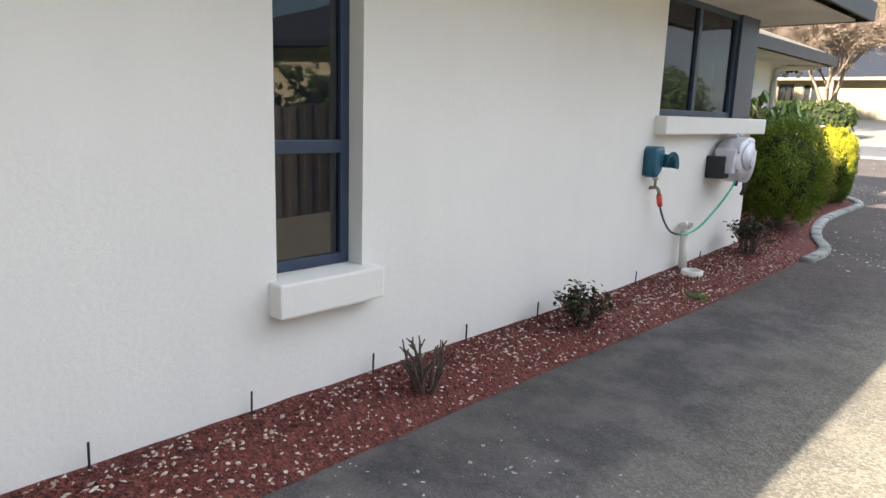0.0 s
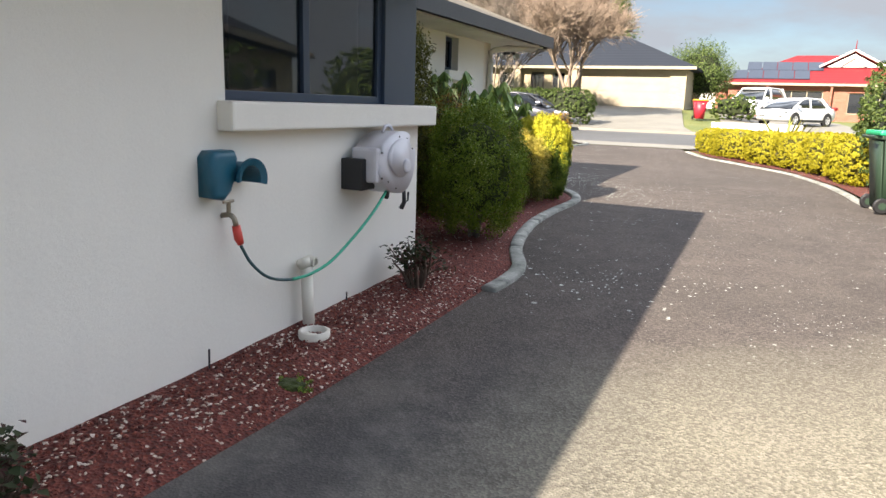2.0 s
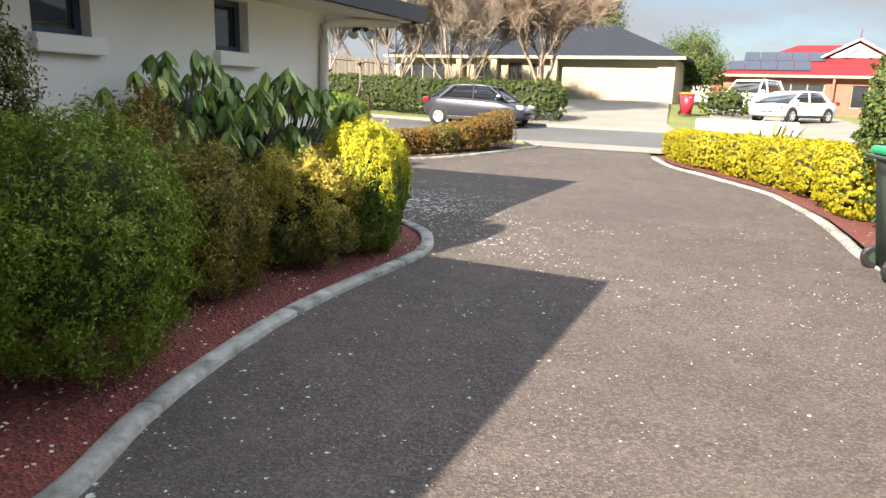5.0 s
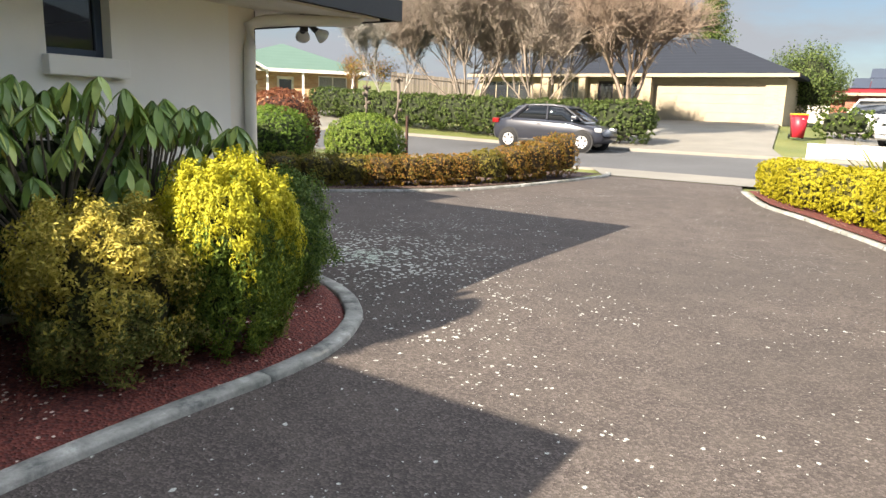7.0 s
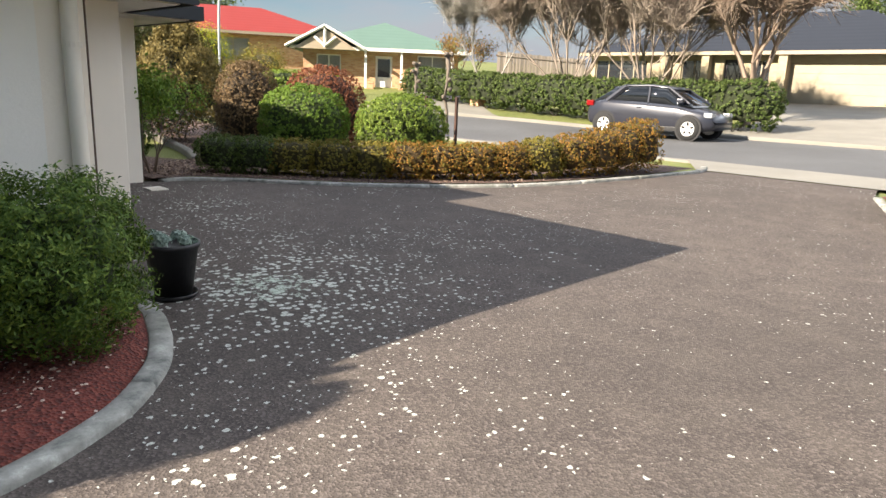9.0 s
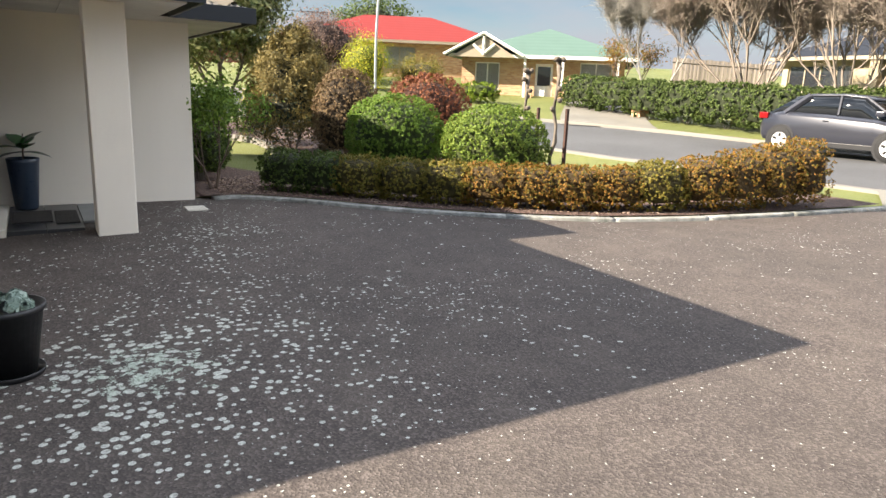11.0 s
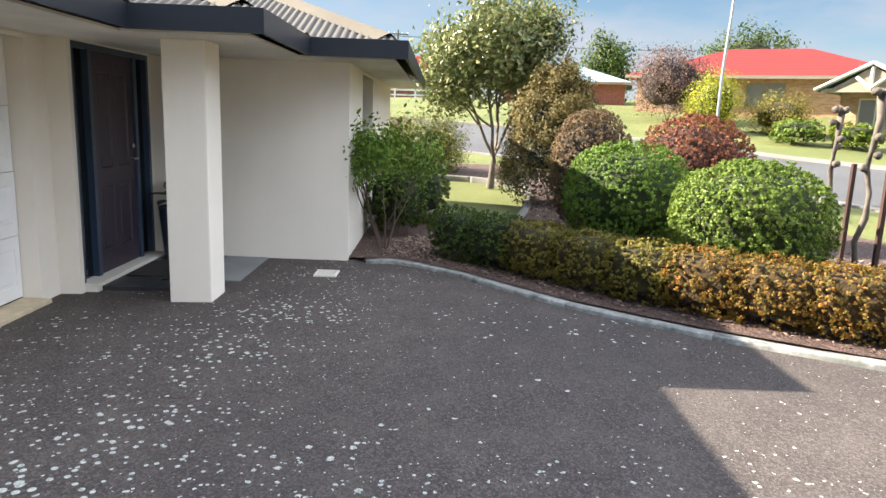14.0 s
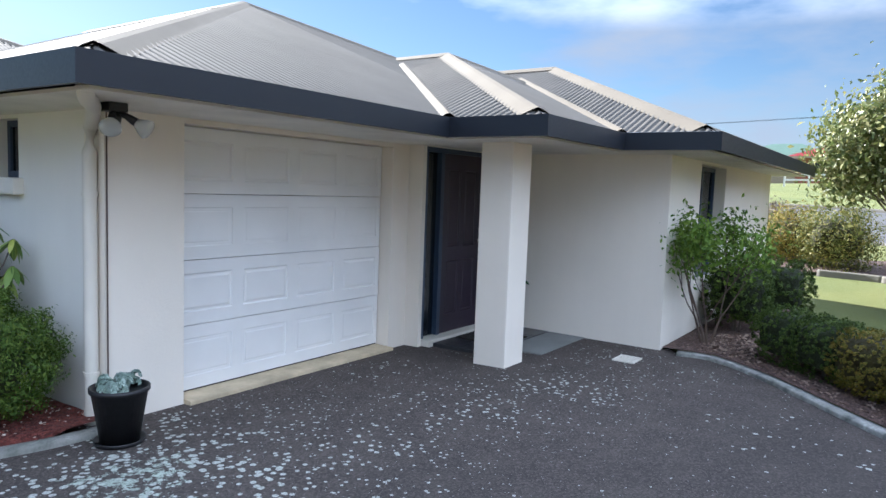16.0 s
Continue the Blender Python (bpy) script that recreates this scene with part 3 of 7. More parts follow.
kerb_run("garden_kerb_lawn", "curved concrete lawn edging", KERB_L, 0.14, 0.10, 1.0, CONC_L)

bed2 = lerp_rows([(14.9, -9.6), (15.4, -10.2), (16.6, -10.9), (17.0, -12.0), (17.3, -13.6), (17.55, -15.2), (17.8, -18.5), (19.0, -18.5), (20.0, -16.5), (21.5, -12.2), (22.6, -8.6), (23.6, -5.6)], [(14.9, -8.8), (15.4, -8.85), (16.0, -8.4), (16.9, -7.4), (17.85, -6.65), (18.8, -6.1), (20.0, -5.65), (21.7, -5.3), (23.2, -5.1), (23.6, -5.2)], 14.95, 23.3, 0.15)
structure("garden_bed_front", strip(bed2, 0.05, 30), MULCH_B, "brown bark mulch bed under clipped shrubs", "garden bed", True)
structure("garden_bed_wall", strip([(14.62, -14.8, -8.9), (15.2, -14.2, -8.95), (15.7, -12.8, -9.0), (16.1, -11.8, -9.2), (16.5, -10.9, -9.6)], 0.022, 24), MULCH_B, "brown bark mulch bed along the house wall", "garden bed", True)
structure("garden_bed_corner", strip([(9.5, -19.6, -16.9), (12.0, -19.9, -16.8), (14.0, -20.2, -17.0), (15.6, -20.4, -17.45), (16.6, -20.5, -17.3), (17.45, -20.6, -16.4), (18.2, -20.7, -15.0), (20.2, -20.6, -14.6)], 0.022, 24), MULCH_B, "brown bark mulch bed under the magnolia", "garden bed", True)
bed3 = lerp_rows([(12.7, 1.5), (13.4, 1.28), (15.15, 1.06), (17.75, 0.4), (19.45, -0.5), (20.65, -1.3), (22.4, -1.95)], [(12.7, 5), (22.4, 2.5)], 12.75, 22.4, 0.3)
structure("garden_bed_side", strip(bed3, 0.05, 10), MULCH_R, "mulched bed behind the yellow hedge", "garden bed", True)

# ---- the house: walls ----
H_A = thing("house", "single-storey cream rendered house with dark gutters and a grey corrugated roof", "house")


def wall_x(x0, x1, y0, y1, z0, z1, holes):
    """A wall that runs along y, with openings (y0, y1, z0, z1) cut through it."""
    bm = bmesh.new()
    ycut = sorted({y0, y1, *[h[0] for h in holes], *[h[1] for h in holes]})
    zcut = sorted({z0, z1, *[h[2] for h in holes], *[h[3] for h in holes]})
    for a, b in zip(ycut, ycut[1:]):
        for c, d in zip(zcut, zcut[1:]):
            if not any(h[0] <= a and b <= h[1] and h[2] <= c and d <= h[3] for h in holes):
                box(bm, x0, x1, a, b, c, d)
    bmesh.ops.remove_doubles(bm, verts=bm.verts, dist=0.0005)
    seen = {}
    for f in bm.faces:
        seen.setdefault(tuple(round(q, 3) for q in f.calc_center_median()), []).append(f)
    bmesh.ops.delete(bm, geom=[f for fs in seen.values() if len(fs) > 1 for f in fs], context="FACES")
    return bm


def wall_y(x0, x1, y0, y1, z0, z1, holes):
    """A wall that runs along x, with openings (x0, x1, z0, z1)."""
    bm = wall_x(-y1, -y0, x0, x1, z0, z1, holes)
    bmesh.ops.transform(bm, matrix=Matrix(((0, 1, 0, 0), (-1, 0, 0, 0), (0, 0, 1, 0), (0, 0, 0, 1))), verts=bm.verts)
    return bm


SOF = 2.46
XA = -2.46
part("wall", wall_x(XA - 0.25, XA, -6.0, 7.18, -0.1, SOF, [(1.62, 2.10, 0.74, 2.30), (5.12, 7.18, 1.50, SOF)]), WALL, H_A, "painted cream render, side wall")
part("wall", wall_y(-4.05, XA - 0.25, 6.93, 7.18, -0.1, SOF, []), WALL, H_A)
part("wall", wall_x(-4.30, -4.05, 7.18, 12.37, 0.0, SOF, [(9.36, 9.80, 1.97, SOF - 0.03), (11.0, 11.42, 1.97, SOF - 0.03)]), WALL, H_A)
part("wall", wall_y(-7.30, -4.05, 12.37, 12.62, 0.0, SOF, [(-7.02, -4.64, 0.36, 2.42)]), WALL2, H_A, "cream rendered garage front")
part("wall", wall_y(-9.1, -7.285, 12.55, 12.80, 0.0, SOF, [(-8.84, -7.345, 0.36, 2.45)]), WALL2, H_A)
part("wall", wall_x(-9.10, -8.85, 12.80, 14.85, 0.0, SOF, []), WALL2, H_A)
part("wall", wall_y(-14.6, -9.10, 14.60, 14.85, 0.0, SOF, [(-11.3, -10.05, 1.0, 2.42)]), WALL2, H_A)
part("column", cube(-7.40, -7.05, 13.64, 13.98, 0.34, SOF, 0.012), WALL2, H_A, "square cream rendered porch column")


def soffit(x0, x1, y0, y1):
    return cube(x0, x1, y0, y1, SOF, SOF + 0.02)


EA = (-1.73, 7.70)
EG, EP, EC = (-3.44, 13.55), (-6.61, 14.48), (-8.30, 15.39)
GZ = 2.63
eave_a = structure("ceiling", soffit(-2.75, EA[0] - 0.05, -6, EA[1] - 0.05), SOFFIT, "cream painted eave lining", "eave")
structure("ceiling_garage", soffit(-4.35, EG[0] - 0.05, EA[1] - 0.04, EG[1] - 0.05), SOFFIT, "cream painted eave lining", "eave")
structure("ceiling_entry", soffit(-9.15, -4.36, 12.2, EG[1] - 0.05), SOFFIT, "cream painted porch ceiling", "eave")
structure("ceiling_porch", soffit(-9.15, EP[0] - 0.05, EG[1] - 0.045, EP[1] - 0.05), SOFFIT, "cream painted porch ceiling", "eave")
structure("ceiling_wing", soffit(-15.0, EC[0] - 0.05, EP[1] - 0.045, EC[1] - 0.05), SOFFIT, "cream painted eave lining", "eave")


def gutter(pts, closed=False):
    """A quad gutter over its fascia board, mitred along a line of (x, y); the house lies on the line's right."""
    prof = [(0.085, -0.165), (0.085, 0.004), (0.004, 0.014), (-0.014, 0.008), (-0.016, -0.012), (0.0, -0.022), (0.004, -0.07), (0.014, -0.095), (0.055, -0.104), (0.055, -0.165)]
    bm = bmesh.new()
    rings = []
    p = [Vector(q) for q in pts]
    for i, q in enumerate(p):
        a = (q - p[i - 1]).normalized() if i else (p[1] - p[0]).normalized()
        b = (p[i + 1] - q).normalized() if i < len(p) - 1 else a
        na, nb = Vector((a.y, -a.x)), Vector((b.y, -b.x))
        m = (na + nb)
        m = m / max(0.3, m.dot(na))
        rings.append([bm.verts.new((q.x + m.x * u, q.y + m.y * u, GZ + w)) for u, w in prof])
    for a, b in zip(rings, rings[1:]):
        for k in range(len(prof)):
            j = (k + 1) % len(prof)
            bm.faces.new((a[k], b[k], b[j], a[j]))
    bm.faces.new(rings[0][::-1])
    bm.faces.new(rings[-1])
    return bm


gutter_a = part("gutter", gutter([(EA[0], -6), EA, (EG[0], EA[1])]), GUTTER, H_A, "dark slate gutter and fascia")
part("gutter", gutter([(EG[0], EA[1] + 0.1), EG, (EP[0], EG[1]), EP, (EC[0], EP[1]), EC, (-15.0, EC[1])]), GUTTER, H_A, "dark slate gutter and fascia")
PITCH = math.tan(radians(22.1))

# ---- roofs of corrugated steel ----


def roof_mat(name, col, rough=0.8):
    m, n, l, b = material(name, rough, 0.0)
    b.inputs["Specular IOR Level"].default_value = 0.25
    v = coords(n, l)
    c = ramp(n, l, noise_tex(n, l, v, 0.8, 5), ((0.3, tuple(x * 0.85 for x in col)), (0.7, tuple(min(1, x * 1.15) for x in col))))
    c = mix(n, l, maths(n, l, "MULTIPLY", noise_tex(n, l, v, 9, 4), 0.3), c, tuple(x * 0.7 for x in col))
    l.new(c, b.inputs["Base Color"])
    return m


ROOF_G = roof_mat("weathered_grey_roof_steel", (0.115, 0.106, 0.094))
ROOF_CAP = roof_mat("weathered_cream_grey_capping", (0.165, 0.142, 0.11))


def corrugated(bm, origin, along, up, poly, pitch=0.076, amp=0.012, step=4):
    """Corrugated sheet on a plane: along the eave and up the slope; poly in those metres, convex."""
    along, up = Vector(along).normalized(), Vector(up).normalized()
    nor = along.cross(up)
    us = [p[0] for p in poly]
    u0, u1 = min(us), max(us)
    cnt = int((u1 - u0) / pitch * step)
    prev = None
    for i in range(cnt + 1):
        u = u0 + (u1 - u0) * i / cnt
        hits = []
        for a, b in zip(poly, poly[1:] + poly[:1]):
            if (a[0] - u) * (b[0] - u) <= 0 and abs(a[0] - b[0]) > 1e-9:
                hits.append(a[1] + (b[1] - a[1]) * (u - a[0]) / (b[0] - a[0]))
        if not hits:
            continue
        h = nor * amp * math.cos(2 * math.pi * u / pitch)
        cur = [bm.verts.new(Vector(origin) + along * u + up * w + h) for w in (min(hits), max(hits))]
        if prev:
            bm.faces.new((prev[0], cur[0], cur[1], prev[1]))
        prev = cur
    return bm


def hip_cap(bm, a, b, width=0.16):
    """A folded ridge or hip capping from a to b."""
    a, b = Vector(a), Vector(b)
    d = (b - a).normalized()
    s = d.cross(Vector((0, 0, 1))).normalized()
    up = s.cross(d)
    r = []
    for p in (a, b):
        r.append([bm.verts.new(p + s * o * width + up * h) for o, h in ((-1, -0.045), (-0.25, 0.02), (0, 0.035), (0.25, 0.02), (1, -0.045))])
    for k in range(4):
        bm.faces.new((r[0][k], r[0][k + 1], r[1][k + 1], r[1][k]))
    return bm


def hip_block(corner, width, length, z, house, mat, cap, skip_left=False):
    """A hipped roof whose front eave runs in -x from corner and whose body runs back in -y."""
    cx, cy = corner
    s = width / 2
    rise = s * PITCH
    sl = math.hypot(s, rise)
    bm = bmesh.new()
    corrugated(bm, (cx, cy, z), (-1, 0, 0), (0, -s, rise), [(0, 0), (width, 0), (s, sl)])
    part("roof", bm, mat, house, smooth=True)
    bm = bmesh.new()
    corrugated(bm, (cx, cy, z), (0, -1, 0), (-s, 0, rise), [(0, 0), (length, 0), (length, sl), (s, sl)])
    part("roof", bm, mat, house, smooth=True)
    bm = bmesh.new()
    corrugated(bm, (cx - width, cy, z), (0, -1, 0), (s, 0, rise), [(0, 0), (length, 0), (length, sl), (s, sl)])
    part("roof", bm, mat, house, smooth=True)
    bm = bmesh.new()
    bm.faces.new([bm.verts.new(p) for p in ((cx - 0.05, cy - length + 0.02, z), (cx - s, cy - length + 0.02, z + rise - 0.02), (cx - width + 0.05, cy - length + 0.02, z))])
    bm.normal_update()
    bmesh.ops.solidify(bm, geom=list(bm.faces), thickness=0.04)
    part("gable_end", bm, GUTTER, house)
    ap = (cx - s, cy - s, z + rise)
    for a, b in (((cx - 0.14, cy - 0.14, z + 0.14 * PITCH + 0.004), ap), ((cx - width + 0.14, cy - 0.14, z + 0.14 * PITCH + 0.004), ap), (ap, (cx - s, cy - length, z + rise))):
        bm = bmesh.new()
        hip_cap(bm, a, b)
        part("ridge_capping", bm, cap, house)


hip_block((EG[0] + 0.03, EG[1] + 0.03), 9.6, 9.0, GZ - 0.01, H_A, ROOF_G, ROOF_CAP)
hip_block((EP[0] + 0.03, EP[1] + 0.03), 6.4, 4.6, GZ - 0.01, H_A, ROOF_G, ROOF_CAP)
hip_block((EC[0] + 0.03, EC[1] + 0.03), 6.6, 6.4, GZ - 0.01, H_A, ROOF_G, ROOF_CAP)
before = set(H_A.children)
hip_block((EA[0] + 0.03, EA[1] + 0.03), 9.6, 14.0, GZ - 0.012, H_A, ROOF_G, ROOF_CAP)
swing = Matrix.Translation((*EA, 0)) @ Matrix.Rotation(-0.0145, 4, "Z") @ Matrix.Translation((-EA[0], -EA[1], 0))
for ob in [eave_a, gutter_a] + [c for c in H_A.children if c not in before]:
    ob.data.transform(swing)
for a, b in ((EG, EP), (EP, EC)):
    bm = bmesh.new()
    v0 = Vector((b[0] + 0.03, a[1] + 0.03, GZ))
    hip_cap(bm, v0 + Vector((0, 0, 0.015)), v0 + Vector((-2.6, -2.6, 2.6 * PITCH + 0.015)), 0.13)
    part("valley_flashing", bm, ROOF_CAP, H_A)

# closing walls of the house that no view shows from outside
structure("wall_back", wall_x(-14.75, -14.5, -6, 14.6, -0.1, SOF, []), WALL, "plain cream rendered wall", "wall")
structure("wall_south", wall_y(-14.5, XA - 0.25, -6.0, -5.75, -0.1, SOF, []), WALL, "plain cream rendered wall", "wall")
# indoor ceiling and floor carry the rooms' dimness in their colour
structure("ceiling_rooms", box(cube(-14.5, -4.32, 6.92, 12.36, SOF - 0.03, SOF - 0.004), -14.5, -2.72, -5.75, 6.9, SOF - 0.03, SOF - 0.004), ROOM_DARK, "ceiling indoors, coloured dark as in an unlit room", "ceiling")
structure("floor", box(cube(-14.5, -2.75, -5.75, 6.92, 0.28, 0.34), -14.5, -4.32, 6.93, 12.36, 0.28, 0.34), ROOM_DARK, "floor indoors, coloured dark as in an unlit room", "floor")

# ---- foliage colours ----
L_GREEN = leafy("box_green_leaves", ((0.0, (0.085, 0.13, 0.010)), (0.5, (0.15, 0.22, 0.016)), (1.0, (0.25, 0.32, 0.028))))
L_BRIGHT = leafy("bright_green_leaves", ((0.0, (0.07, 0.13, 0.015)), (0.5, (0.14, 0.235, 0.03)), (1.0, (0.25, 0.35, 0.055))))
L_LIME = leafy("lime_leaves", ((0.0, (0.072, 0.120, 0.014)), (0.5, (0.168, 0.252, 0.036)), (1.0, (0.312, 0.384, 0.072))))
L_YEL = leafy("golden_leaves", ((0.0, (0.30, 0.27, 0.012)), (0.5, (0.40, 0.35, 0.016)), (1.0, (0.50, 0.43, 0.025))))
L_YELG = leafy("yellow_green_leaves", ((0.0, (0.13, 0.19, 0.02)), (0.45, (0.30, 0.33, 0.025)), (1.0, (0.66, 0.58, 0.04))))
L_VARI = leafy("variegated_leaves", ((0.0, (0.14, 0.15, 0.035)), (0.5, (0.34, 0.30, 0.07)), (1.0, (0.66, 0.55, 0.18))))
L_DARK = leafy("dark_green_leaves", ((0.0, (0.035, 0.06, 0.013)), (0.6, (0.085, 0.13, 0.024)), (1.0, (0.16, 0.21, 0.04))))
L_RUST = leafy("rusty_box_leaves", ((0.0, (0.09, 0.10, 0.018)), (0.35, (0.18, 0.15, 0.025)), (0.65, (0.33, 0.16, 0.03)), (1.0, (0.46, 0.21, 0.045))))
L_OLIVE = leafy("olive_box_leaves", ((0.0, (0.095, 0.10, 0.018)), (0.5, (0.215, 0.195, 0.032)), (1.0, (0.39, 0.265, 0.05))))
L_BROWN = leafy("brown_topiary_leaves", ((0.0, (0.09, 0.062, 0.035)), (0.5, (0.21, 0.135, 0.07)), (1.0, (0.34, 0.23, 0.12))))
L_RED = leafy("red_brown_leaves", ((0.0, (0.11, 0.038, 0.024)), (0.5, (0.26, 0.09, 0.048)), (1.0, (0.42, 0.17, 0.08))))
L_MAUVE0 = leafy("purple_grey_leaves", ((0.0, (0.07, 0.05, 0.045)), (0.5, (0.14, 0.105, 0.09)), (1.0, (0.22, 0.17, 0.13))))
L_MAG = leafy("magnolia_leaves", ((0.0, (0.09, 0.12, 0.035)), (0.5, (0.19, 0.22, 0.07)), (1.0, (0.40, 0.37, 0.17))), 0.35)
L_CON = leafy("shaded_conifer_sprays", ((0.0, (0.04, 0.045, 0.008)), (0.6, (0.10, 0.105, 0.014)), (1.0, (0.21, 0.19, 0.025))))
L_JUN = leafy("juniper_needles", ((0.0, (0.05, 0.095, 0.018)), (0.6, (0.11, 0.185, 0.03)), (1.0, (0.21, 0.28, 0.045))))
L_HEDGE = leafy("street_hedge_leaves", ((0.0, (0.036, 0.060, 0.014)), (0.5, (0.080, 0.120, 0.028)), (1.0, (0.145, 0.185, 0.052))))

L_GTIP = leafy("golden_cypress_tips", ((0.0, (0.38, 0.38, 0.025)), (0.5, (0.54, 0.50, 0.03)), (1.0, (0.70, 0.62, 0.05))))
L_VTIP = leafy("golden_spray_tips", ((0.0, (0.30, 0.26, 0.04)), (0.6, (0.48, 0.39, 0.06)), (1.0, (0.62, 0.50, 0.12))))
L_BUD = leafy("pale_buds", ((0.0, (0.36, 0.40, 0.12)), (1.0, (0.52, 0.53, 0.24))))
L_CYP = leafy("cypress_green_sprays", ((0.0, (0.07, 0.12, 0.018)), (0.6, (0.16, 0.23, 0.03)), (1.0, (0.30, 0.36, 0.045))))
L_SPRAY = leafy("olive_green_sprays", ((0.0, (0.08, 0.10, 0.022)), (0.6, (0.17, 0.18, 0.04)), (1.0, (0.34, 0.29, 0.08))))
L_GSPR = leafy("gold_brown_spruce_needles", ((0.0, (0.11, 0.09, 0.028)), (0.5, (0.20, 0.155, 0.05)), (1.0, (0.32, 0.24, 0.08))))
L_BLUE = leafy("blue_spruce_needles", ((0.0, (0.045, 0.06, 0.035)), (0.6, (0.085, 0.11, 0.065)), (1.0, (0.16, 0.17, 0.09))))

# ---- shrubs by the house ----
bush("conifer_shrub", "tall dark green conifer shrub against the house", -3.45, 8.25, 0.52, 0.55, 2.15, L_CON, 11, 0.036, 0.4, 60000, 0.09, 7, 2.6, base=0.02, category="conifer", tuft=0.035, clump=0.13, clumps=160)
bush("round_shrub", "dense rounded green shrub dotted with pale buds", -2.47, 8.42, 0.46, 0.5, 1.31, L_GREEN, 12, 0.026, 0.42, 50000, 0.07, 8, 2.3, base=0.10, tuft=0.026, clump=0.10, clumps=170, buds=(L_BUD, 1500, 0.013))
bush("rusty_shrub", "rusty brown twiggy shrub behind the rounded one", -3.35, 9.45, 0.4, 0.45, 1.35, L_RUST, 13, 0.03, 0.5, 9000, 0.12, 8, tuft=0.05)
bush("olive_shrub", "loose olive green shrub in red mulch", -2.84, 9.6, 0.34, 0.38, 1.04, L_OLIVE, 14, 0.026, 0.45, 26000, 0.14, 9, 2.2, tuft=0.032, clump=0.16, clumps=90)
bush("variegated_shrub", "yellow variegated spreading shrub in red mulch", -2.86, 10.62, 0.40, 0.40, 0.94, L_SPRAY, 15, 0.028, 0.38, 44000, 0.19, 7, 2.7, depth=0.22, tuft=0.024, clump=0.17, clumps=90, tips=(L_VTIP, 0.5))
bush("golden_cypress", "golden-tipped columnar cypress in red mulch", -2.70, 11.24, 0.35, 0.35, 1.12, L_CYP, 16, 0.03, 0.3, 56000, 0.13, 9, 2.6, base=0.03, droop=-1.6, category="conifer", clump=0.13, clumps=150, tuft=0.014, stretch=0.28, tips=(L_GTIP, 0.60))
bush("juniper", "low dark green juniper shrub", -3.40, 12.14, 0.52, 0.46, 0.92, L_JUN, 17, 0.03, 0.36, 40000, 0.12, 6, 2.2, tuft=0.03, clump=0.15, clumps=110)

# ---- clipped shrubs of the front garden ----
bush("ball_shrub", "clipped bright green dome shrub", -9.84, 18.08, 0.76, 0.76, 1.36, L_BRIGHT, 21, 0.028, 0.6, 60000, 0.025, 5, 2.3, clump=0.03, clumps=420, group="clipped dome shrubs")
bush("ball_shrub", "clipped lime green dome shrub", -8.13, 18.8, 0.73, 0.73, 1.27, L_LIME, 22, 0.028, 0.6, 60000, 0.025, 5, 2.4, clump=0.03, clumps=420, group="clipped dome shrubs")
bush("ball_shrub", "clipped tall brownish topiary dome", -11.55, 17.98, 0.57, 0.57, 1.74, L_BROWN, 23, 0.028, 0.6, 46000, 0.02, 5, 2.5, clump=0.02, clumps=400, group="clipped dome shrubs")
bush("ball_shrub", "clipped reddish brown dome shrub", -10.8, 19.2, 0.76, 0.76, 1.72, L_RED, 24, 0.032, 0.6, 46000, 0.02, 5, 2.4, clump=0.025, clumps=400, group="clipped dome shrubs")
bush("spruce", "gold and blue dwarf spruce with drooping tips", -14.15, 17.9, 1.22, 1.2, 2.45, L_BLUE, 25, 0.075, 0.35, 36000, 0.14, 8, 2.6, clump=0.14, clumps=110, taper=0.6, low=-0.7, tips=(L_GSPR, 0.22), base=0.02, category="conifer", droop=0.6, tuft=0.075)


def hedge(name, label, line, rows, mat, seed, leaf=0.035, slim=0.6, per=2600, rough=0.06, clump=0.03):
    """A clipped hedge along a line: (thickness, height) run from start to end; made as plants that stand shoulder to shoulder."""
    pts = curve_pts(line, 0.1)
    n = rows[2]
    for i in range(n):
        p = pts[int((i + 0.5) / n * (len(pts) - 1))]
        q = pts[min(len(pts) - 1, int((i + 0.5) / n * (len(pts) - 1)) + 2)]
        a = math.atan2((q - p).y, (q - p).x)
        f = i / max(1, n - 1)
        th, h = np.interp(f, rows[3], rows[0]), np.interp(f, rows[3], rows[1])
        ln = len(pts) * 0.1 / n
        m = mat[int(f * len(mat) * 0.999)] if isinstance(mat, list) else mat
        ob = bush(name, label, p.x, p.y, ln * 0.74, th / 2, float(h), m, seed + i, leaf, slim, per, rough, 7, 3.2, base=0.03, stems=2, group=label, low=-0.8, clump=clump, clumps=220)
        ob.rotation_euler = (0, 0, a)


hedge("hedge_plant", "clipped box hedge with orange-brown winter leaves", [(-9.15, 15.92), (-8.5, 16.6), (-7.75, 17.3), (-7.0, 18.2), (-6.45, 19.1), (-6.0, 20.2), (-5.72, 21.3), (-5.55, 22.3)], ((0.6, 0.55, 0.55, 0.7, 0.8), (0.60, 0.58, 0.60, 0.75, 0.95), 14, (0, 0.2, 0.6, 0.8, 1)), [L_DARK, L_OLIVE, L_OLIVE, L_RUST, L_RUST, L_OLIVE, L_RUST, L_RUST], 40, 0.021, 0.6, 17000, 0.10, 0.05)
hedge("gold_hedge_plant", "clipped bright golden hedge beside the drive", [(1.45, 15.3), (1.15, 16.9), (0.75, 18.1), (-0.1, 19.8), (-0.9, 21.0), (-1.5, 22.4)], ((0.75, 0.8), (0.88, 0.72), 6, (0, 1)), L_YEL, 60, 0.034, 0.5, 30000, 0.05, 0.025)
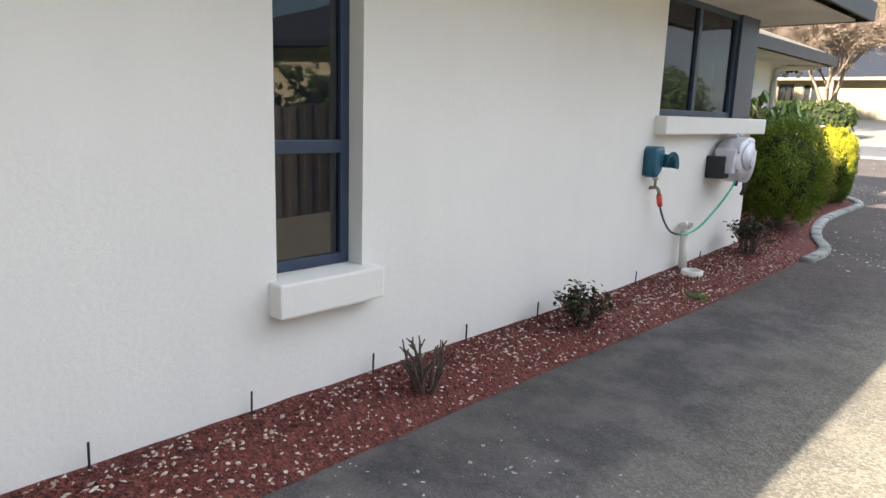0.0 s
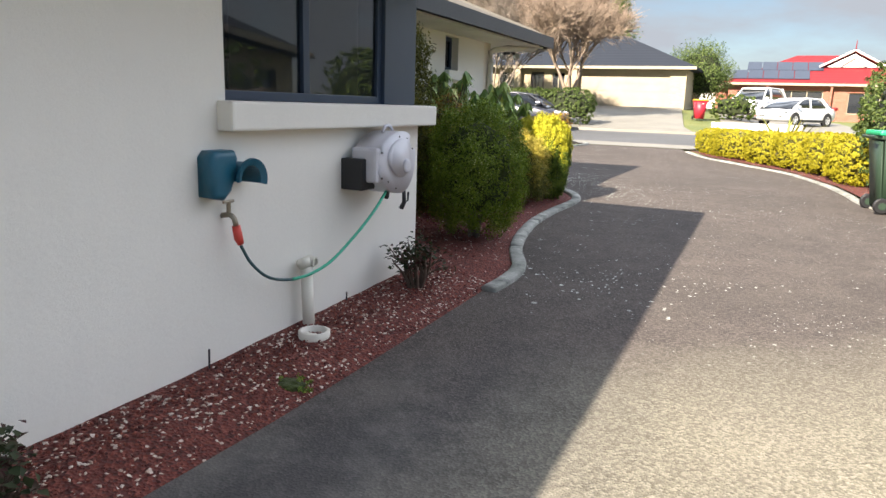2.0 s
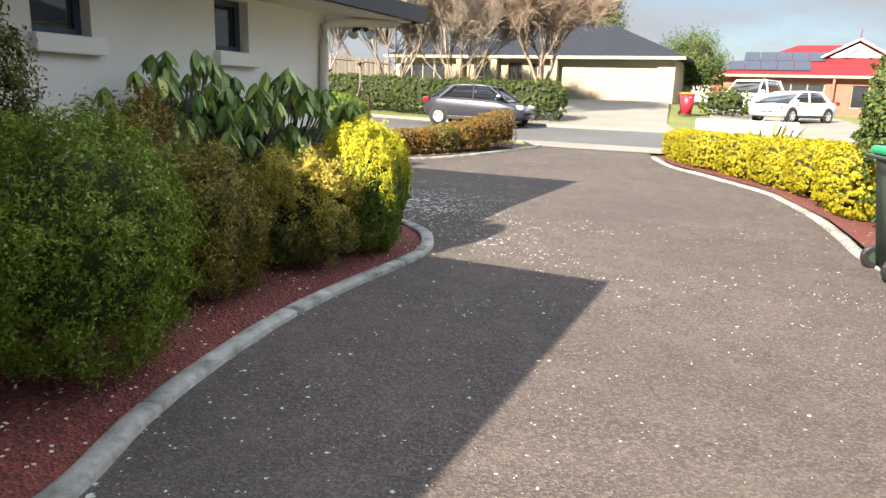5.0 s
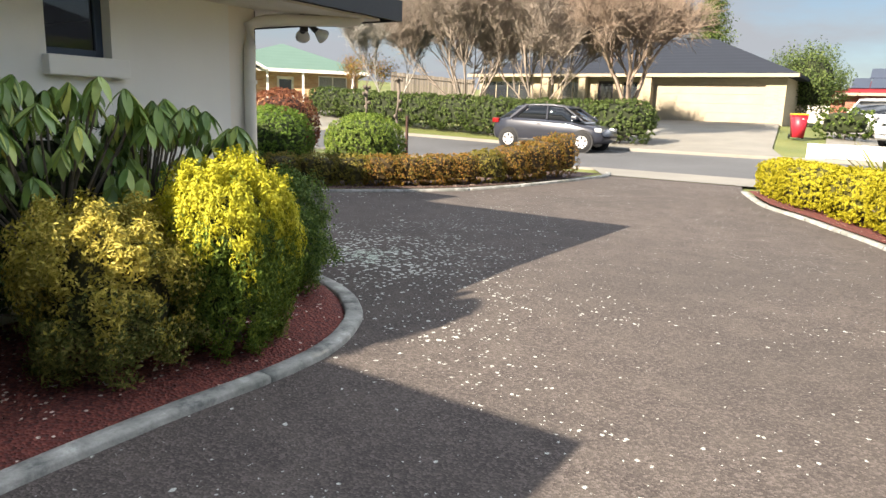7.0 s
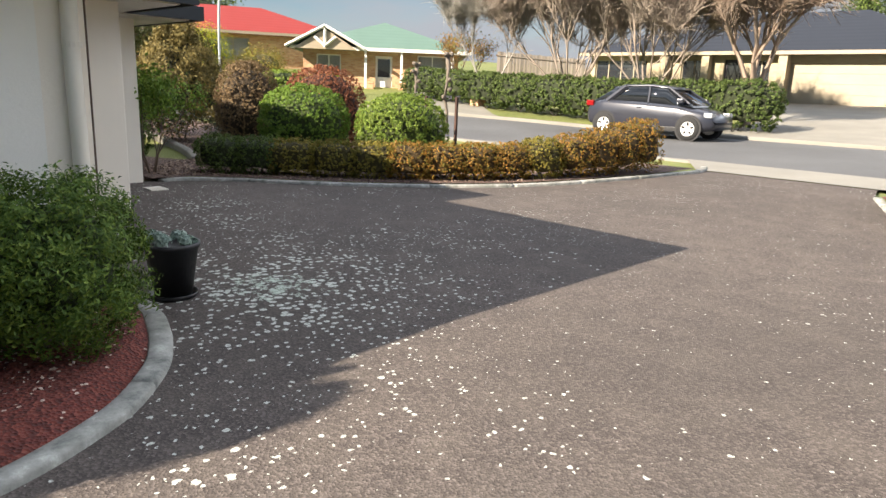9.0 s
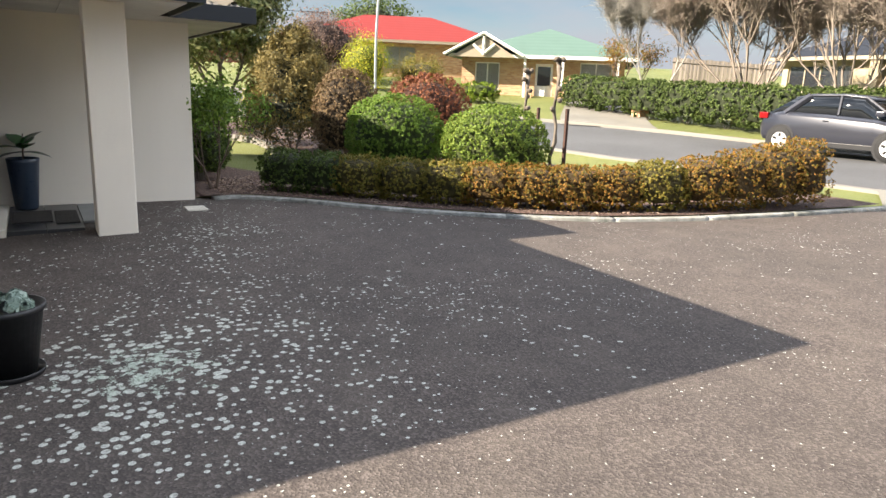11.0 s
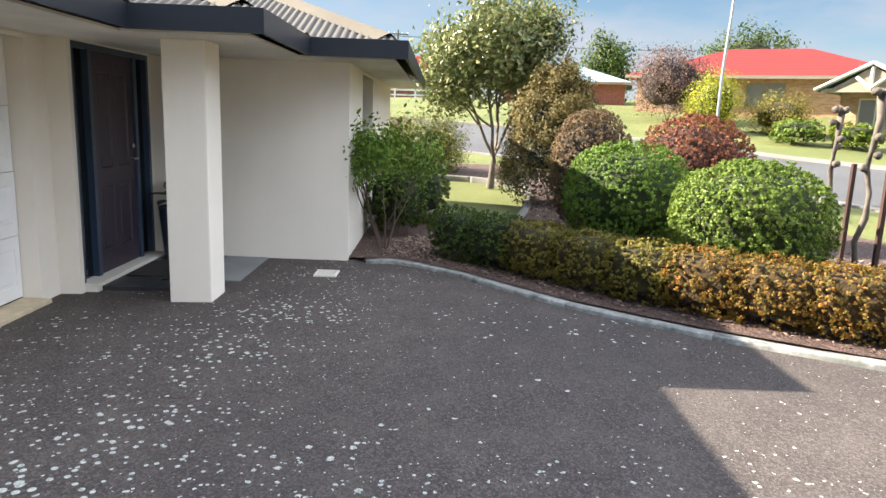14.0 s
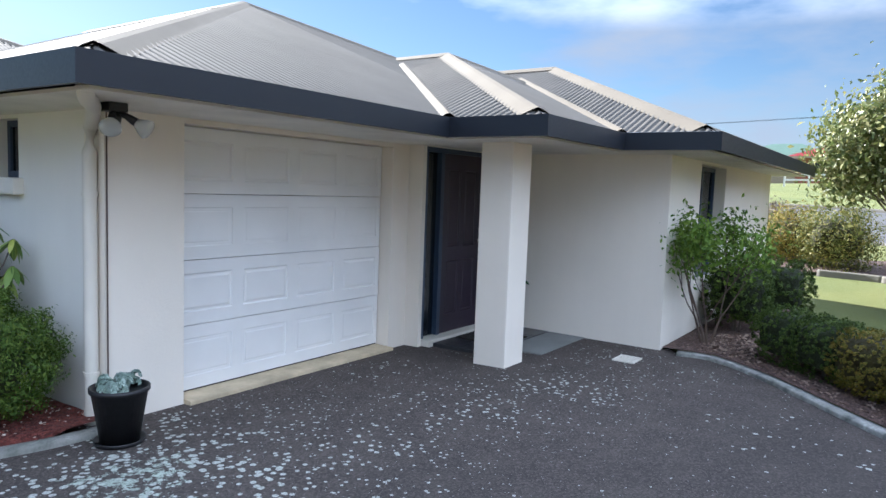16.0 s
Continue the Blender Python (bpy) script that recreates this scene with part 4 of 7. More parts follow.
bush("variegated_hedge", "large dense green shrub behind the wheelie bin", 2.3, 15.2, 1.1, 1.5, 2.15, L_HEDGE, 71, 0.05, 0.6, 34000, 0.08, 5, 3.2, clump=0.05, clumps=260)

# street hedges
hedge("street_hedge_plant", "tall clipped green hedge along the street", [(-25, 34.9), (-15, 34.7), (-7.9, 34.6)], ((1.4, 1.4), (1.5, 1.7), 9, (0, 1)), L_HEDGE, 80, 0.075, 0.55, 14000, 0.05, 0.03)

# ---- wheelie bins ----
BIN_G = plain("dark_green_plastic", (0.020, 0.040, 0.024), 0.5, 0, 0.15)
LID_G = plain("bright_green_plastic", (0.02, 0.36, 0.16), 0.45, 0, 0.1)
BIN_R = plain("red_plastic", (0.45, 0.02, 0.04), 0.45, 0, 0.1)
LID_Y = plain("yellow_plastic", (0.65, 0.40, 0.02), 0.45, 0, 0.1)


def wheelie_bin(label, x, y, turn, body, lid):
    ob = thing("wheelie_bin", label, "bin", at=(x, y, ground(x, y)), turn=turn)
    bm = bmesh.new()
    lo = [(-0.21, -0.24), (0.21, -0.24), (0.21, 0.22), (-0.21, 0.22)]
    hi = [(-0.285, -0.33), (0.285, -0.33), (0.285, 0.33), (-0.285, 0.33)]
    a = [bm.verts.new((u, w, 0.05)) for u, w in lo]
    b = [bm.verts.new((u, w, 0.95)) for u, w in hi]
    for k in range(4):
        bm.faces.new((a[k], a[(k + 1) % 4], b[(k + 1) % 4], b[k]))
    bm.faces.new(a[::-1])
    bm.faces.new(b)
    bmesh.ops.bevel(bm, geom=list(bm.edges), offset=0.025, segments=3, affect="EDGES")
    part("body", bm, body, ob, smooth=True)
    part("rim", cube(-0.30, 0.30, -0.345, 0.345, 0.92, 0.965, 0.01), body, ob)
    bm = bmesh.new()
    box(bm, -0.30, 0.30, -0.35, 0.37, 0.968, 1.03, 0.025)
    box(bm, -0.2, 0.2, -0.39, -0.34, 0.975, 0.995, 0.008)
    part("lid", bm, lid, ob, smooth=False)
    part("handle", tube(bmesh.new(), [(-0.26, 0.40, 0.95), (0.26, 0.40, 0.95)], 0.016), body, ob)
    for s in (-1, 1):
        w = part("wheel", lathe(bmesh.new(), [(0.03, -0.028), (0.085, -0.028), (0.1, -0.015), (0.1, 0.015), (0.085, 0.028), (0.03, 0.028)], 20, pose(s * 0.26, 0.22, 0.1, 0, 90, 0)), BLACK, ob, smooth=False)
        part("hub", lathe(bmesh.new(), [(0.045, -0.034), (0.045, 0.034)], 14, pose(s * 0.26, 0.22, 0.1, 0, 90, 0)), BIN_G, w)
    part("label_plate", cube(0.02, 0.12, -0.339, -0.33, 0.80, 0.83), PIPE, ob)
    return ob


wheelie_bin("dark green wheelie bin with a bright green lid", 1.52, 12.78, 100, BIN_G, LID_G)

# ---- sills, windows and doors ----


def window_x(name, label, y0, y1, z0, z1, x, bars, parent, rails=(), fw=0.05):
    """A window in a wall that faces +x: frame pieces, panes and a dim lining."""
    w = part(name, cube(x - 0.04, x, y0, y0 + fw, z0, z1, 0.004), FRAME, parent, label)
    for a, b, c, d in ((y1 - fw, y1, z0, z1), (y0 + fw, y1 - fw, z0, z0 + fw), (y0 + fw, y1 - fw, z1 - fw, z1)):
        part("window_frame", cube(x - 0.04, x, a, b, c, d, 0.004), FRAME, w)
    for q in bars:
        part("mullion", cube(x - 0.045, x + 0.004, q - 0.03, q + 0.03, z0 + fw, z1 - fw, 0.004), FRAME, w)
    for q in rails:
        part("rail", cube(x - 0.045, x + 0.004, y0 + fw, y1 - fw, q - 0.03, q + 0.03, 0.004), FRAME, w)
    edges = [y0 + fw, *bars, y1 - fw]
    zs_ = [z0 + fw, *rails, z1 - fw]
    for a, b in zip(edges, edges[1:]):
        for c, d in zip(zs_, zs_[1:]):
            part("pane", cube(x - 0.026, x - 0.020, a, b, c, d), GLASS, w)
    return w


W1 = window_x("window", "narrow blue-grey framed window", 1.62, 2.10, 0.757, 2.30, XA - 0.10, (), H_A, (1.32,))
W2 = window_x("window", "wide blue-grey framed corner window", 5.12, 6.72, 1.517, SOF, XA - 0.06, (5.86,), H_A)
part("window_post", cube(XA - 0.25, XA - 0.03, 6.72, 7.175, 1.517, SOF, 0.004), FRAME, W2, "broad blue-grey corner panel")
WB1 = window_x("window", "small high blue-grey framed window", 9.36, 9.80, 1.985, SOF - 0.03, -4.15, (), H_A)
WB2 = window_x("window", "small high blue-grey framed window", 11.0, 11.42, 1.985, SOF - 0.03, -4.15, (), H_A)
part("window_sill", cube(XA - 0.24, XA + 0.09, 1.58, 2.17, 0.60, 0.755, 0.012), WALL, H_A, "chunky rendered sill")
part("window_sill", cube(XA - 0.245, XA + 0.10, 5.06, 7.30, 1.37, 1.515, 0.014), WALL, H_A, "chunky rendered sill")
part("window_sill", cube(-4.2, -3.97, 9.33, 9.86, 1.86, 1.983, 0.012), WALL, H_A)
part("window_sill", cube(-4.2, -3.97, 10.97, 11.5, 1.86, 1.983, 0.012), WALL, H_A)

# ---- garage door ----
gd = thing("garage_door", "closed white sectional garage door with raised panels", "garage door", kind="structure")
GX0, GX1, GZ0, GZ1 = -7.02, -4.64, 0.40, 2.42
for r in range(4):
    z0, z1 = GZ0 + (GZ1 - GZ0) * r / 4, GZ0 + (GZ1 - GZ0) * (r + 1) / 4 - 0.006
    bm = bmesh.new()
    pw = (GX1 - GX0 - 0.02) / 4
    xcut = [GX0 + 0.01]
    for k in range(4):
        a = GX0 + 0.01 + pw * k
        xcut += [a + 0.055, a + pw - 0.055]
    xcut.append(GX1 - 0.01)
    zcut = [z0, z0 + 0.10, z1 - 0.10, z1]
    vs = [[bm.verts.new((a, 12.47, c)) for a in xcut] for c in zcut]
    panels = []
    for i in range(3):
        for k in range(len(xcut) - 1):
            f = bm.faces.new((vs[i][k + 1], vs[i][k], vs[i + 1][k], vs[i + 1][k + 1]))
            if i == 1 and k % 2 == 1:
                panels.append(f)
    bm.normal_update()
    bmesh.ops.inset_individual(bm, faces=panels, thickness=0.018, depth=-0.012)
    bmesh.ops.inset_individual(bm, faces=panels, thickness=0.035, depth=0.010)
    bmesh.ops.translate(bm, verts=bm.verts, vec=(0, 0.004 * (r % 2), 0))
    part("door_section", bm, DOOR_W, gd)
    part("section_lip", cube(GX0 + 0.01, GX1 - 0.01, 12.43, 12.465, z0, z1), DOOR_W, gd)
part("door_seal", cube(GX0 + 0.01, GX1 - 0.01, 12.43, 12.465, 0.389, GZ0 - 0.002), BLACK, gd)
APRON = plain("tan_painted_concrete", (0.52, 0.43, 0.29), 0.85, 0, 0.3, 40, 0.3, 0.002, 4)
structure("garage_apron", cube(-7.015, -4.645, 12.2, 12.70, 0.30, 0.388, 0.008), APRON, "pale worn concrete garage threshold", "threshold")

# ---- entry ----
fd = thing("door_1", "dark plum panelled front door between navy sidelights, closed", "door", kind="structure")
DX0, DX1, DZ0, DZ1 = -8.84, -7.345, 0.43, 2.45
LX0, LX1, DY = -8.50, -7.69, 12.67
part("threshold", cube(DX0, DX1, DY, DY + 0.24, 0.36, DZ0, 0.006), PIPE, fd, "pale painted threshold")
for a, b in ((DX0, DX0 + 0.05), (LX0 - 0.06, LX0), (LX1, LX1 + 0.06), (DX1 - 0.05, DX1)):
    part("jamb", cube(a, b, DY, DY + 0.12, DZ0, DZ1, 0.004), FRAME, fd, "dark navy jamb")
for a, b in ((DX0 + 0.05, LX0 - 0.06), (LX0, LX1), (LX1 + 0.06, DX1 - 0.05)):
    part("door_head", cube(a, b, DY, DY + 0.12, DZ1 - 0.05, DZ1, 0.004), FRAME, fd)
for a, b in ((DX0 + 0.05, LX0 - 0.06), (LX1 + 0.06, DX1 - 0.05)):
    part("sidelight", cube(a, b, DY + 0.055, DY + 0.063, DZ0, DZ1 - 0.05), GLASS, fd, "dark glass sidelight")
    # dark sheet behind the glass in place of an unlit hall
    part("sidelight_lining", cube(a, b, DY + 0.01, DY + 0.03, DZ0, DZ1 - 0.05), ROOM_DARK, fd)
bm = bmesh.new()
xc, zc = [LX0, LX0 + 0.12, LX0 + 0.36, LX0 + 0.45, LX0 + 0.69, LX1], [DZ0, DZ0 + 0.2, DZ0 + 0.8, DZ0 + 0.95, DZ1 - 0.22, DZ1 - 0.05]
vs = [[bm.verts.new((a, DY + 0.095, c)) for a in xc] for c in zc]
pan = []
for i in range(5):
    for k in range(5):
        f = bm.faces.new((vs[i][k + 1], vs[i][k], vs[i + 1][k], vs[i + 1][k + 1]))
        if i in (1, 3) and k in (1, 3):
            pan.append(f)
bm.normal_update()
bmesh.ops.inset_individual(bm, faces=pan, thickness=0.015, depth=-0.012)
bmesh.ops.inset_individual(bm, faces=pan, thickness=0.03, depth=0.008)
leaf_d = part("door_leaf", bm, DOOR_D, fd, "dark plum panelled leaf")
HX = LX0 + 0.06
part("lever_handle", tube(bmesh.new(), [(HX, DY + 0.1, 1.44), (HX, DY + 0.15, 1.44), (HX + 0.11, DY + 0.155, 1.44)], 0.011), CHROME, leaf_d, "chrome lever handle")
part("deadlock", lathe(bmesh.new(), [(0.026, 0), (0.026, 0.02), (0.018, 0.026)], 16, pose(HX, DY + 0.096, 1.56, -90)), CHROME, leaf_d, "chrome deadlock")
TILE = plain("dark_slate_tile", (0.035, 0.037, 0.042), 0.35, 0, 0.3, 30, 0.2, 0.002)
slab = thing("floor_porch", "dark slate tiled porch floor", "floor", kind="structure")
for i in range(2):
    for k in range(4):
        a, b = -8.84 + 0.36 * k, 12.915 + 0.32 * i
        ob = part("tile", cube(a + 0.003, a + 0.357, b + 0.003, b + 0.317, 0.33, 0.405, 0.003), TILE, slab)
PORCH_C = plain("smooth_grey_concrete", (0.20, 0.205, 0.20), 0.8, 0, 0.2, 60, 0.2, 0.003)
part("slab", cube(-8.84, -7.76, 13.56, 14.0, 0.33, 0.402, 0.004), PORCH_C, slab, "smooth grey concrete edge")
COIR = plain("dark_coir_mat", (0.02, 0.017, 0.015), 1.0, 0, 0.4, 200, 1.0, 0.006)
for (a, b, c, d, lb) in ((-8.42, -7.78, 12.95, 13.30, "brown patterned doormat on the porch tiles"), (-8.36, -7.66, 13.32, 13.53, "black rubber mat on the porch tiles")):
    mt = tagged(mesh_ob("doormat", cube(a, b, c, d, 0.405, 0.418, 0.004), COIR), lb, "doormat")
gr = thing("drain_grate", "pale plastic drain grate in the paving", "drain", at=(-8.2, 14.73, 0.392))
for k in range(9):
    part("bar", cube(-0.11 + 0.024 * k, -0.098 + 0.024 * k, -0.09, 0.09, 0.0, 0.012), PIPE, gr)
for y in (-0.11, 0.09):
    part("rim", cube(-0.13, 0.13, y, y + 0.02, -0.01, 0.014, 0.003), PIPE, gr)
for x in (-0.13, 0.112):
    part("rim", cube(x, x + 0.018, -0.09, 0.09, -0.01, 0.014, 0.003), PIPE, gr)

# window of the far wing
wf = part("window", cube(-11.28, -10.07, 14.66, 14.70, 1.0, 1.05), FRAME, H_A, "navy framed window")
for a, b, c, d in ((-11.3, -11.25, 1.0, 2.42), (-10.10, -10.05, 1.0, 2.42), (-11.25, -10.10, 2.37, 2.42), (-10.71, -10.65, 1.05, 2.37)):
    part("window_frame", cube(a, b, 14.65, 14.71, c, d, 0.004), FRAME, wf)
for a, b in ((-11.25, -10.71), (-10.65, -10.10)):
    part("pane", cube(a, b, 14.675, 14.681, 1.05, 2.37), GLASS, wf)

# ---- downpipe and twin floodlight at the garage corner ----
dp = part("downpipe", tube(bmesh.new(), curve_pts([(-4.0, 12.53, 0.30), (-4.0, 12.53, 1.2), (-4.0, 12.53, 2.18), (-3.98, 12.6, 2.36), (-3.72, 13.1, 2.42), (-3.58, 13.3, 2.44), (-3.54, 13.36, 2.56)], 0.08), 0.045, 12), PIPE, H_A, "cream painted round downpipe", True)
for z in (0.7, 1.9):
    part("pipe_bracket", lathe(bmesh.new(), [(0.052, -0.015), (0.052, 0.015)], 14, pose(-4.0, 12.53, z)), PIPE, dp)
# thin brown rod added as the shadow line along the downpipe's edge
part("conduit", tube(bmesh.new(), [(-4.06, 12.63, 0.4), (-4.06, 12.63, 2.45)], 0.006, 6), TWIG, H_A, "thin brown strip for the shadow line beside the downpipe")
fl = thing("floodlight", "black twin floodlight with clear bulbs under the eave", "light", at=(-3.9, 13.0, SOF))
part("mount", cube(-0.06, 0.06, -0.06, 0.06, -0.055, 0.0, 0.008), BLACK, fl)
part("sensor", lathe(bmesh.new(), [(0.02, 0.03), (0.035, 0.0), (0.03, -0.04)], 14, pose(0, 0.02, -0.085)), BLACK, fl)
BULB, bn_, bl_, bb_ = material("clear_bulb_glass", 0.08)
bb_.inputs["Base Color"].default_value = (0.75, 0.76, 0.74, 1)
bb_.inputs["Transmission Weight"].default_value = 0.5
for a, dx, dy in ((1, 0.07, 0.10), (-1, -0.10, 0.10)):
    d = Vector((dx, dy, -0.09)).normalized()
    q = d.to_track_quat("Z", "Y").to_matrix().to_4x4()
    m = Matrix.Translation(Vector((dx * 0.5, dy * 0.5, -0.075))) @ q
    arm = part("arm", tube(bmesh.new(), [(0, 0, -0.05), (dx * 0.5, dy * 0.5, -0.075), Vector((dx * 0.5, dy * 0.5, -0.075)) + d * 0.07], [0.016, 0.02, 0.028], 10), BLACK, fl, "", True)
    part("bulb", lathe(bmesh.new(), [(0.022, 0.06), (0.055, 0.12), (0.062, 0.145), (0.05, 0.16), (0.02, 0.168)], 20, m), BULB, arm, "clear glass bulb", True)

# ---- hose, tap, reel and pipe on the side wall ----
LILAC = plain("pale_grey_plastic", (0.62, 0.61, 0.66), 0.4, 0, 0.06, 60, 0.05, 0.0005)
TEAL = plain("petrol_blue_plastic", (0.012, 0.10, 0.16), 0.4, 0, 0.12)
HOSE = plain("green_hose", (0.05, 0.42, 0.27), 0.45, 0, 0.1)
HOSE_D = plain("dark_hose", (0.03, 0.09, 0.10), 0.45, 0, 0.1)
REDP = plain("orange_red_plastic", (0.62, 0.06, 0.04), 0.45, 0, 0.1)
BRASS = plain("dull_brass", (0.30, 0.26, 0.20), 0.4, 0.8, 0.2)


def outline_solid(pts, x0, x1, bevel):
    """A solid between two planes across x from an outline of (y, z)."""
    bm = bmesh.new()
    a = [bm.verts.new((x0, y, z)) for y, z in pts]
    b = [bm.verts.new((x1, y, z)) for y, z in pts]
    n = len(pts)
    bm.faces.new(a[::-1])
    top = bm.faces.new(b)
    for k in range(n):
        bm.faces.new((a[k], a[(k + 1) % n], b[(k + 1) % n], b[k]))
    bmesh.ops.bevel(bm, geom=list(top.edges), offset=bevel, segments=4, profile=0.5, affect="EDGES")
    bmesh.ops.recalc_face_normals(bm, faces=bm.faces)
    return bm


reel = thing("hose_reel", "pale grey wall-mounted garden hose reel with black bracket", "hose reel", at=(XA, 6.42, 1.15))
part("bracket", cube(0.0, 0.16, -0.29, -0.13, -0.17, 0.03, 0.012), BLACK, reel, "black swivel bracket")
oc = []
for k in range(48):
    a = 2 * math.pi * k / 48
    c, s = math.cos(a), math.sin(a)
    r = 0.235 * (1 - 0.05 * math.cos(3 * a + 0.6)) * (1 + 0.07 * max(0, -c) * (1 - abs(s)))
    oc.append((0.02 + r * 1.02 * c, 0.0 + r * 0.86 * s))
shell_r = part("casing", outline_solid(oc, 0.06, 0.25, 0.06), LILAC, reel, "", True)
part("casing_side", cube(0.05, 0.235, -0.245, -0.12, -0.12, 0.10, 0.02), LILAC, reel)
oc2 = [(0.03 + 0.62 * (y - 0.02), 0.03 + 0.62 * z) for y, z in oc]
part("cover_plate", outline_solid(oc2, 0.245, 0.268, 0.014), LILAC, shell_r, "", True)
part("hub_cap", lathe(bmesh.new(), [(0.05, 0.0), (0.046, 0.016), (0.03, 0.02)], 20, pose(0.264, 0.09, -0.03, 0, 90)), LILAC, shell_r, "", True)
part("carry_handle", tube(bmesh.new(), curve_pts([(0.15, -0.03, 0.19), (0.15, 0.0, 0.225), (0.15, 0.06, 0.23), (0.15, 0.11, 0.19)], 0.02), 0.011, 8), LILAC, reel, "", True)
for y, z in ((-0.20, 0.07), (-0.20, -0.09), (-0.1, 0.06), (0.02, 0.165), (0.12, 0.15), (0.2, 0.08), (-0.12, -0.12), (-0.02, -0.17)):
    part("screw", lathe(bmesh.new(), [(0.006, 0), (0.006, 0.008)], 8, pose(0.246, y, z, 0, 90)), BLACK, shell_r)
part("hose_stop", lathe(bmesh.new(), [(0.018, 0), (0.018, 0.03), (0.012, 0.05)], 12, pose(0.2, -0.05, -0.19, 180)), BLACK, reel)
nz = part("nozzle_grip", tube(bmesh.new(), [(0.17, 0.235, -0.10), (0.17, 0.24, -0.2)], [0.013, 0.017], 10), REDP, reel, "red and black trigger nozzle", True)
part("nozzle", tube(bmesh.new(), [(0.17, 0.24, -0.2), (0.17, 0.25, -0.30), (0.17, 0.21, -0.335)], [0.014, 0.015, 0.018], 10), BLACK, nz, "", True)
part("trigger", tube(bmesh.new(), [(0.17, 0.25, -0.30), (0.18, 0.285, -0.29), (0.18, 0.29, -0.23)], 0.007, 8), BLACK, nz, "", True)

hh = thing("hose_hanger", "petrol blue plastic hose hanger on the wall", "hose hanger", at=(XA, 5.05, 1.17))
part("back_plate", outline_solid([(-0.13, -0.11), (-0.05, -0.13), (0.0, -0.09), (0.025, 0.0), (0.05, 0.07), (0.03, 0.11), (-0.1, 0.11), (-0.13, 0.08)], 0.0, 0.10, 0.03), TEAL, hh, "", True)
bm = bmesh.new()
prev = None
for k in range(15):
    a = math.pi * (1.02 - 1.12 * k / 14)
    ring = []
    for x, dr in ((0.0, 0.0), (0.11, 0.0), (0.13, 0.022), (0.145, 0.02), (0.13, -0.014), (0.0, -0.014)):
        ring.append(bm.verts.new((x, 0.095 + (0.085 + dr) * math.cos(a), -0.035 + (0.085 + dr) * math.sin(a))))
    if prev:
        for j in range(6):
            bm.faces.new((prev[j], prev[(j + 1) % 6], ring[(j + 1) % 6], ring[j]))
    else:
        bm.faces.new(ring)
    prev = ring
bm.faces.new(prev[::-1])
bmesh.ops.recalc_face_normals(bm, faces=bm.faces)
part("saddle", bm, TEAL, hh)

tap = thing("garden_tap", "dull brass garden tap on the wall", "tap", at=(XA, 5.07, 0.97))
part("spout", tube(bmesh.new(), curve_pts([(-0.005, 0, -0.02), (0.05, 0, -0.01), (0.075, 0.005, -0.03), (0.08, 0.01, -0.07)], 0.02), 0.014, 10), BRASS, tap, "", True)
part("spindle", tube(bmesh.new(), [(0.045, 0, -0.01), (0.045, 0, 0.05)], 0.011, 10), BRASS, tap)
part("tap_handle", tube(bmesh.new(), [(0.045, -0.035, 0.055), (0.045, 0.035, 0.055)], 0.008, 8), BRASS, tap)
part("hose_fitting", tube(bmesh.new(), [(0.08, 0.01, -0.065), (0.085, 0.02, -0.13), (0.09, 0.03, -0.16)], [0.021, 0.023, 0.017], 12), REDP, tap, "orange-red hose connector", True)
hs = thing("garden_hose", "green garden hose hanging in a loop from tap to reel", "hose", at=(0, 0, 0))
hl = curve_pts([(XA + 0.09, 5.10, 0.80), (XA + 0.10, 5.17, 0.69), (XA + 0.10, 5.32, 0.585), (XA + 0.11, 5.55, 0.54), (XA + 0.13, 5.80, 0.575), (XA + 0.16, 6.03, 0.70), (XA + 0.19, 6.22, 0.84), (XA + 0.2, 6.37, 0.965)], 0.03)
part("dark_end", tube(bmesh.new(), hl[:len(hl) // 3 + 1], 0.0085, 8), HOSE_D, hs, "dark lead hose", True)
part("green_length", tube(bmesh.new(), hl[len(hl) // 3:], 0.0095, 8), HOSE, hs, "", True)

pp = thing("waste_pipe", "white plastic pipe with a tee standing at the wall", "pipe", at=(XA + 0.06, 5.68, 0.14))
part("riser", tube(bmesh.new(), [(0.02, 0.0, -0.03), (0.0, 0.0, 0.43)], 0.036, 16), PIPE, pp, "", True)
part("tee", tube(bmesh.new(), [(0.0, -0.05, 0.455), (0.0, 0.045, 0.46)], 0.034, 14), PIPE, pp, "", True)
part("outlet", lathe(bmesh.new(), [(0.03, 0.0), (0.03, 0.05), (0.022, 0.05), (0.022, 0.02)], 14, pose(0.0, 0.025, 0.46, 0, 90), True), PIPE, pp)
rg = thing("drain_ring", "white plastic drain riser ring set in mulch", "drain", at=(XA + 0.23, 5.52, 0.225))
part("ring", lathe(bmesh.new(), [(0.078, -0.05), (0.088, -0.05), (0.09, 0.03), (0.078, 0.034), (0.07, 0.03), (0.07, -0.05)], 28, None, False), PIPE, rg, "", True)
part("grille", cube(-0.068, 0.068, -0.012, 0.012, -0.005, 0.008, 0.003), PIPE, rg)
part("drain_bottom", lathe(bmesh.new(), [(0.072, -0.05), (0.072, -0.045)], 20), BLACK, rg)

# thin rods along the wall foot
for k, y in enumerate((0.8, 1.46, 2.15, 2.86, 3.57, 4.91, 6.15)):
    tagged(mesh_ob("marker_rod", tube(bmesh.new(), [(XA + 0.03, y, 0.10), (XA + 0.032, y + 0.004, 0.30)], 0.005, 6), GUTTER), "thin dark metal rod stuck in mulch", "rod", "rods along the wall")

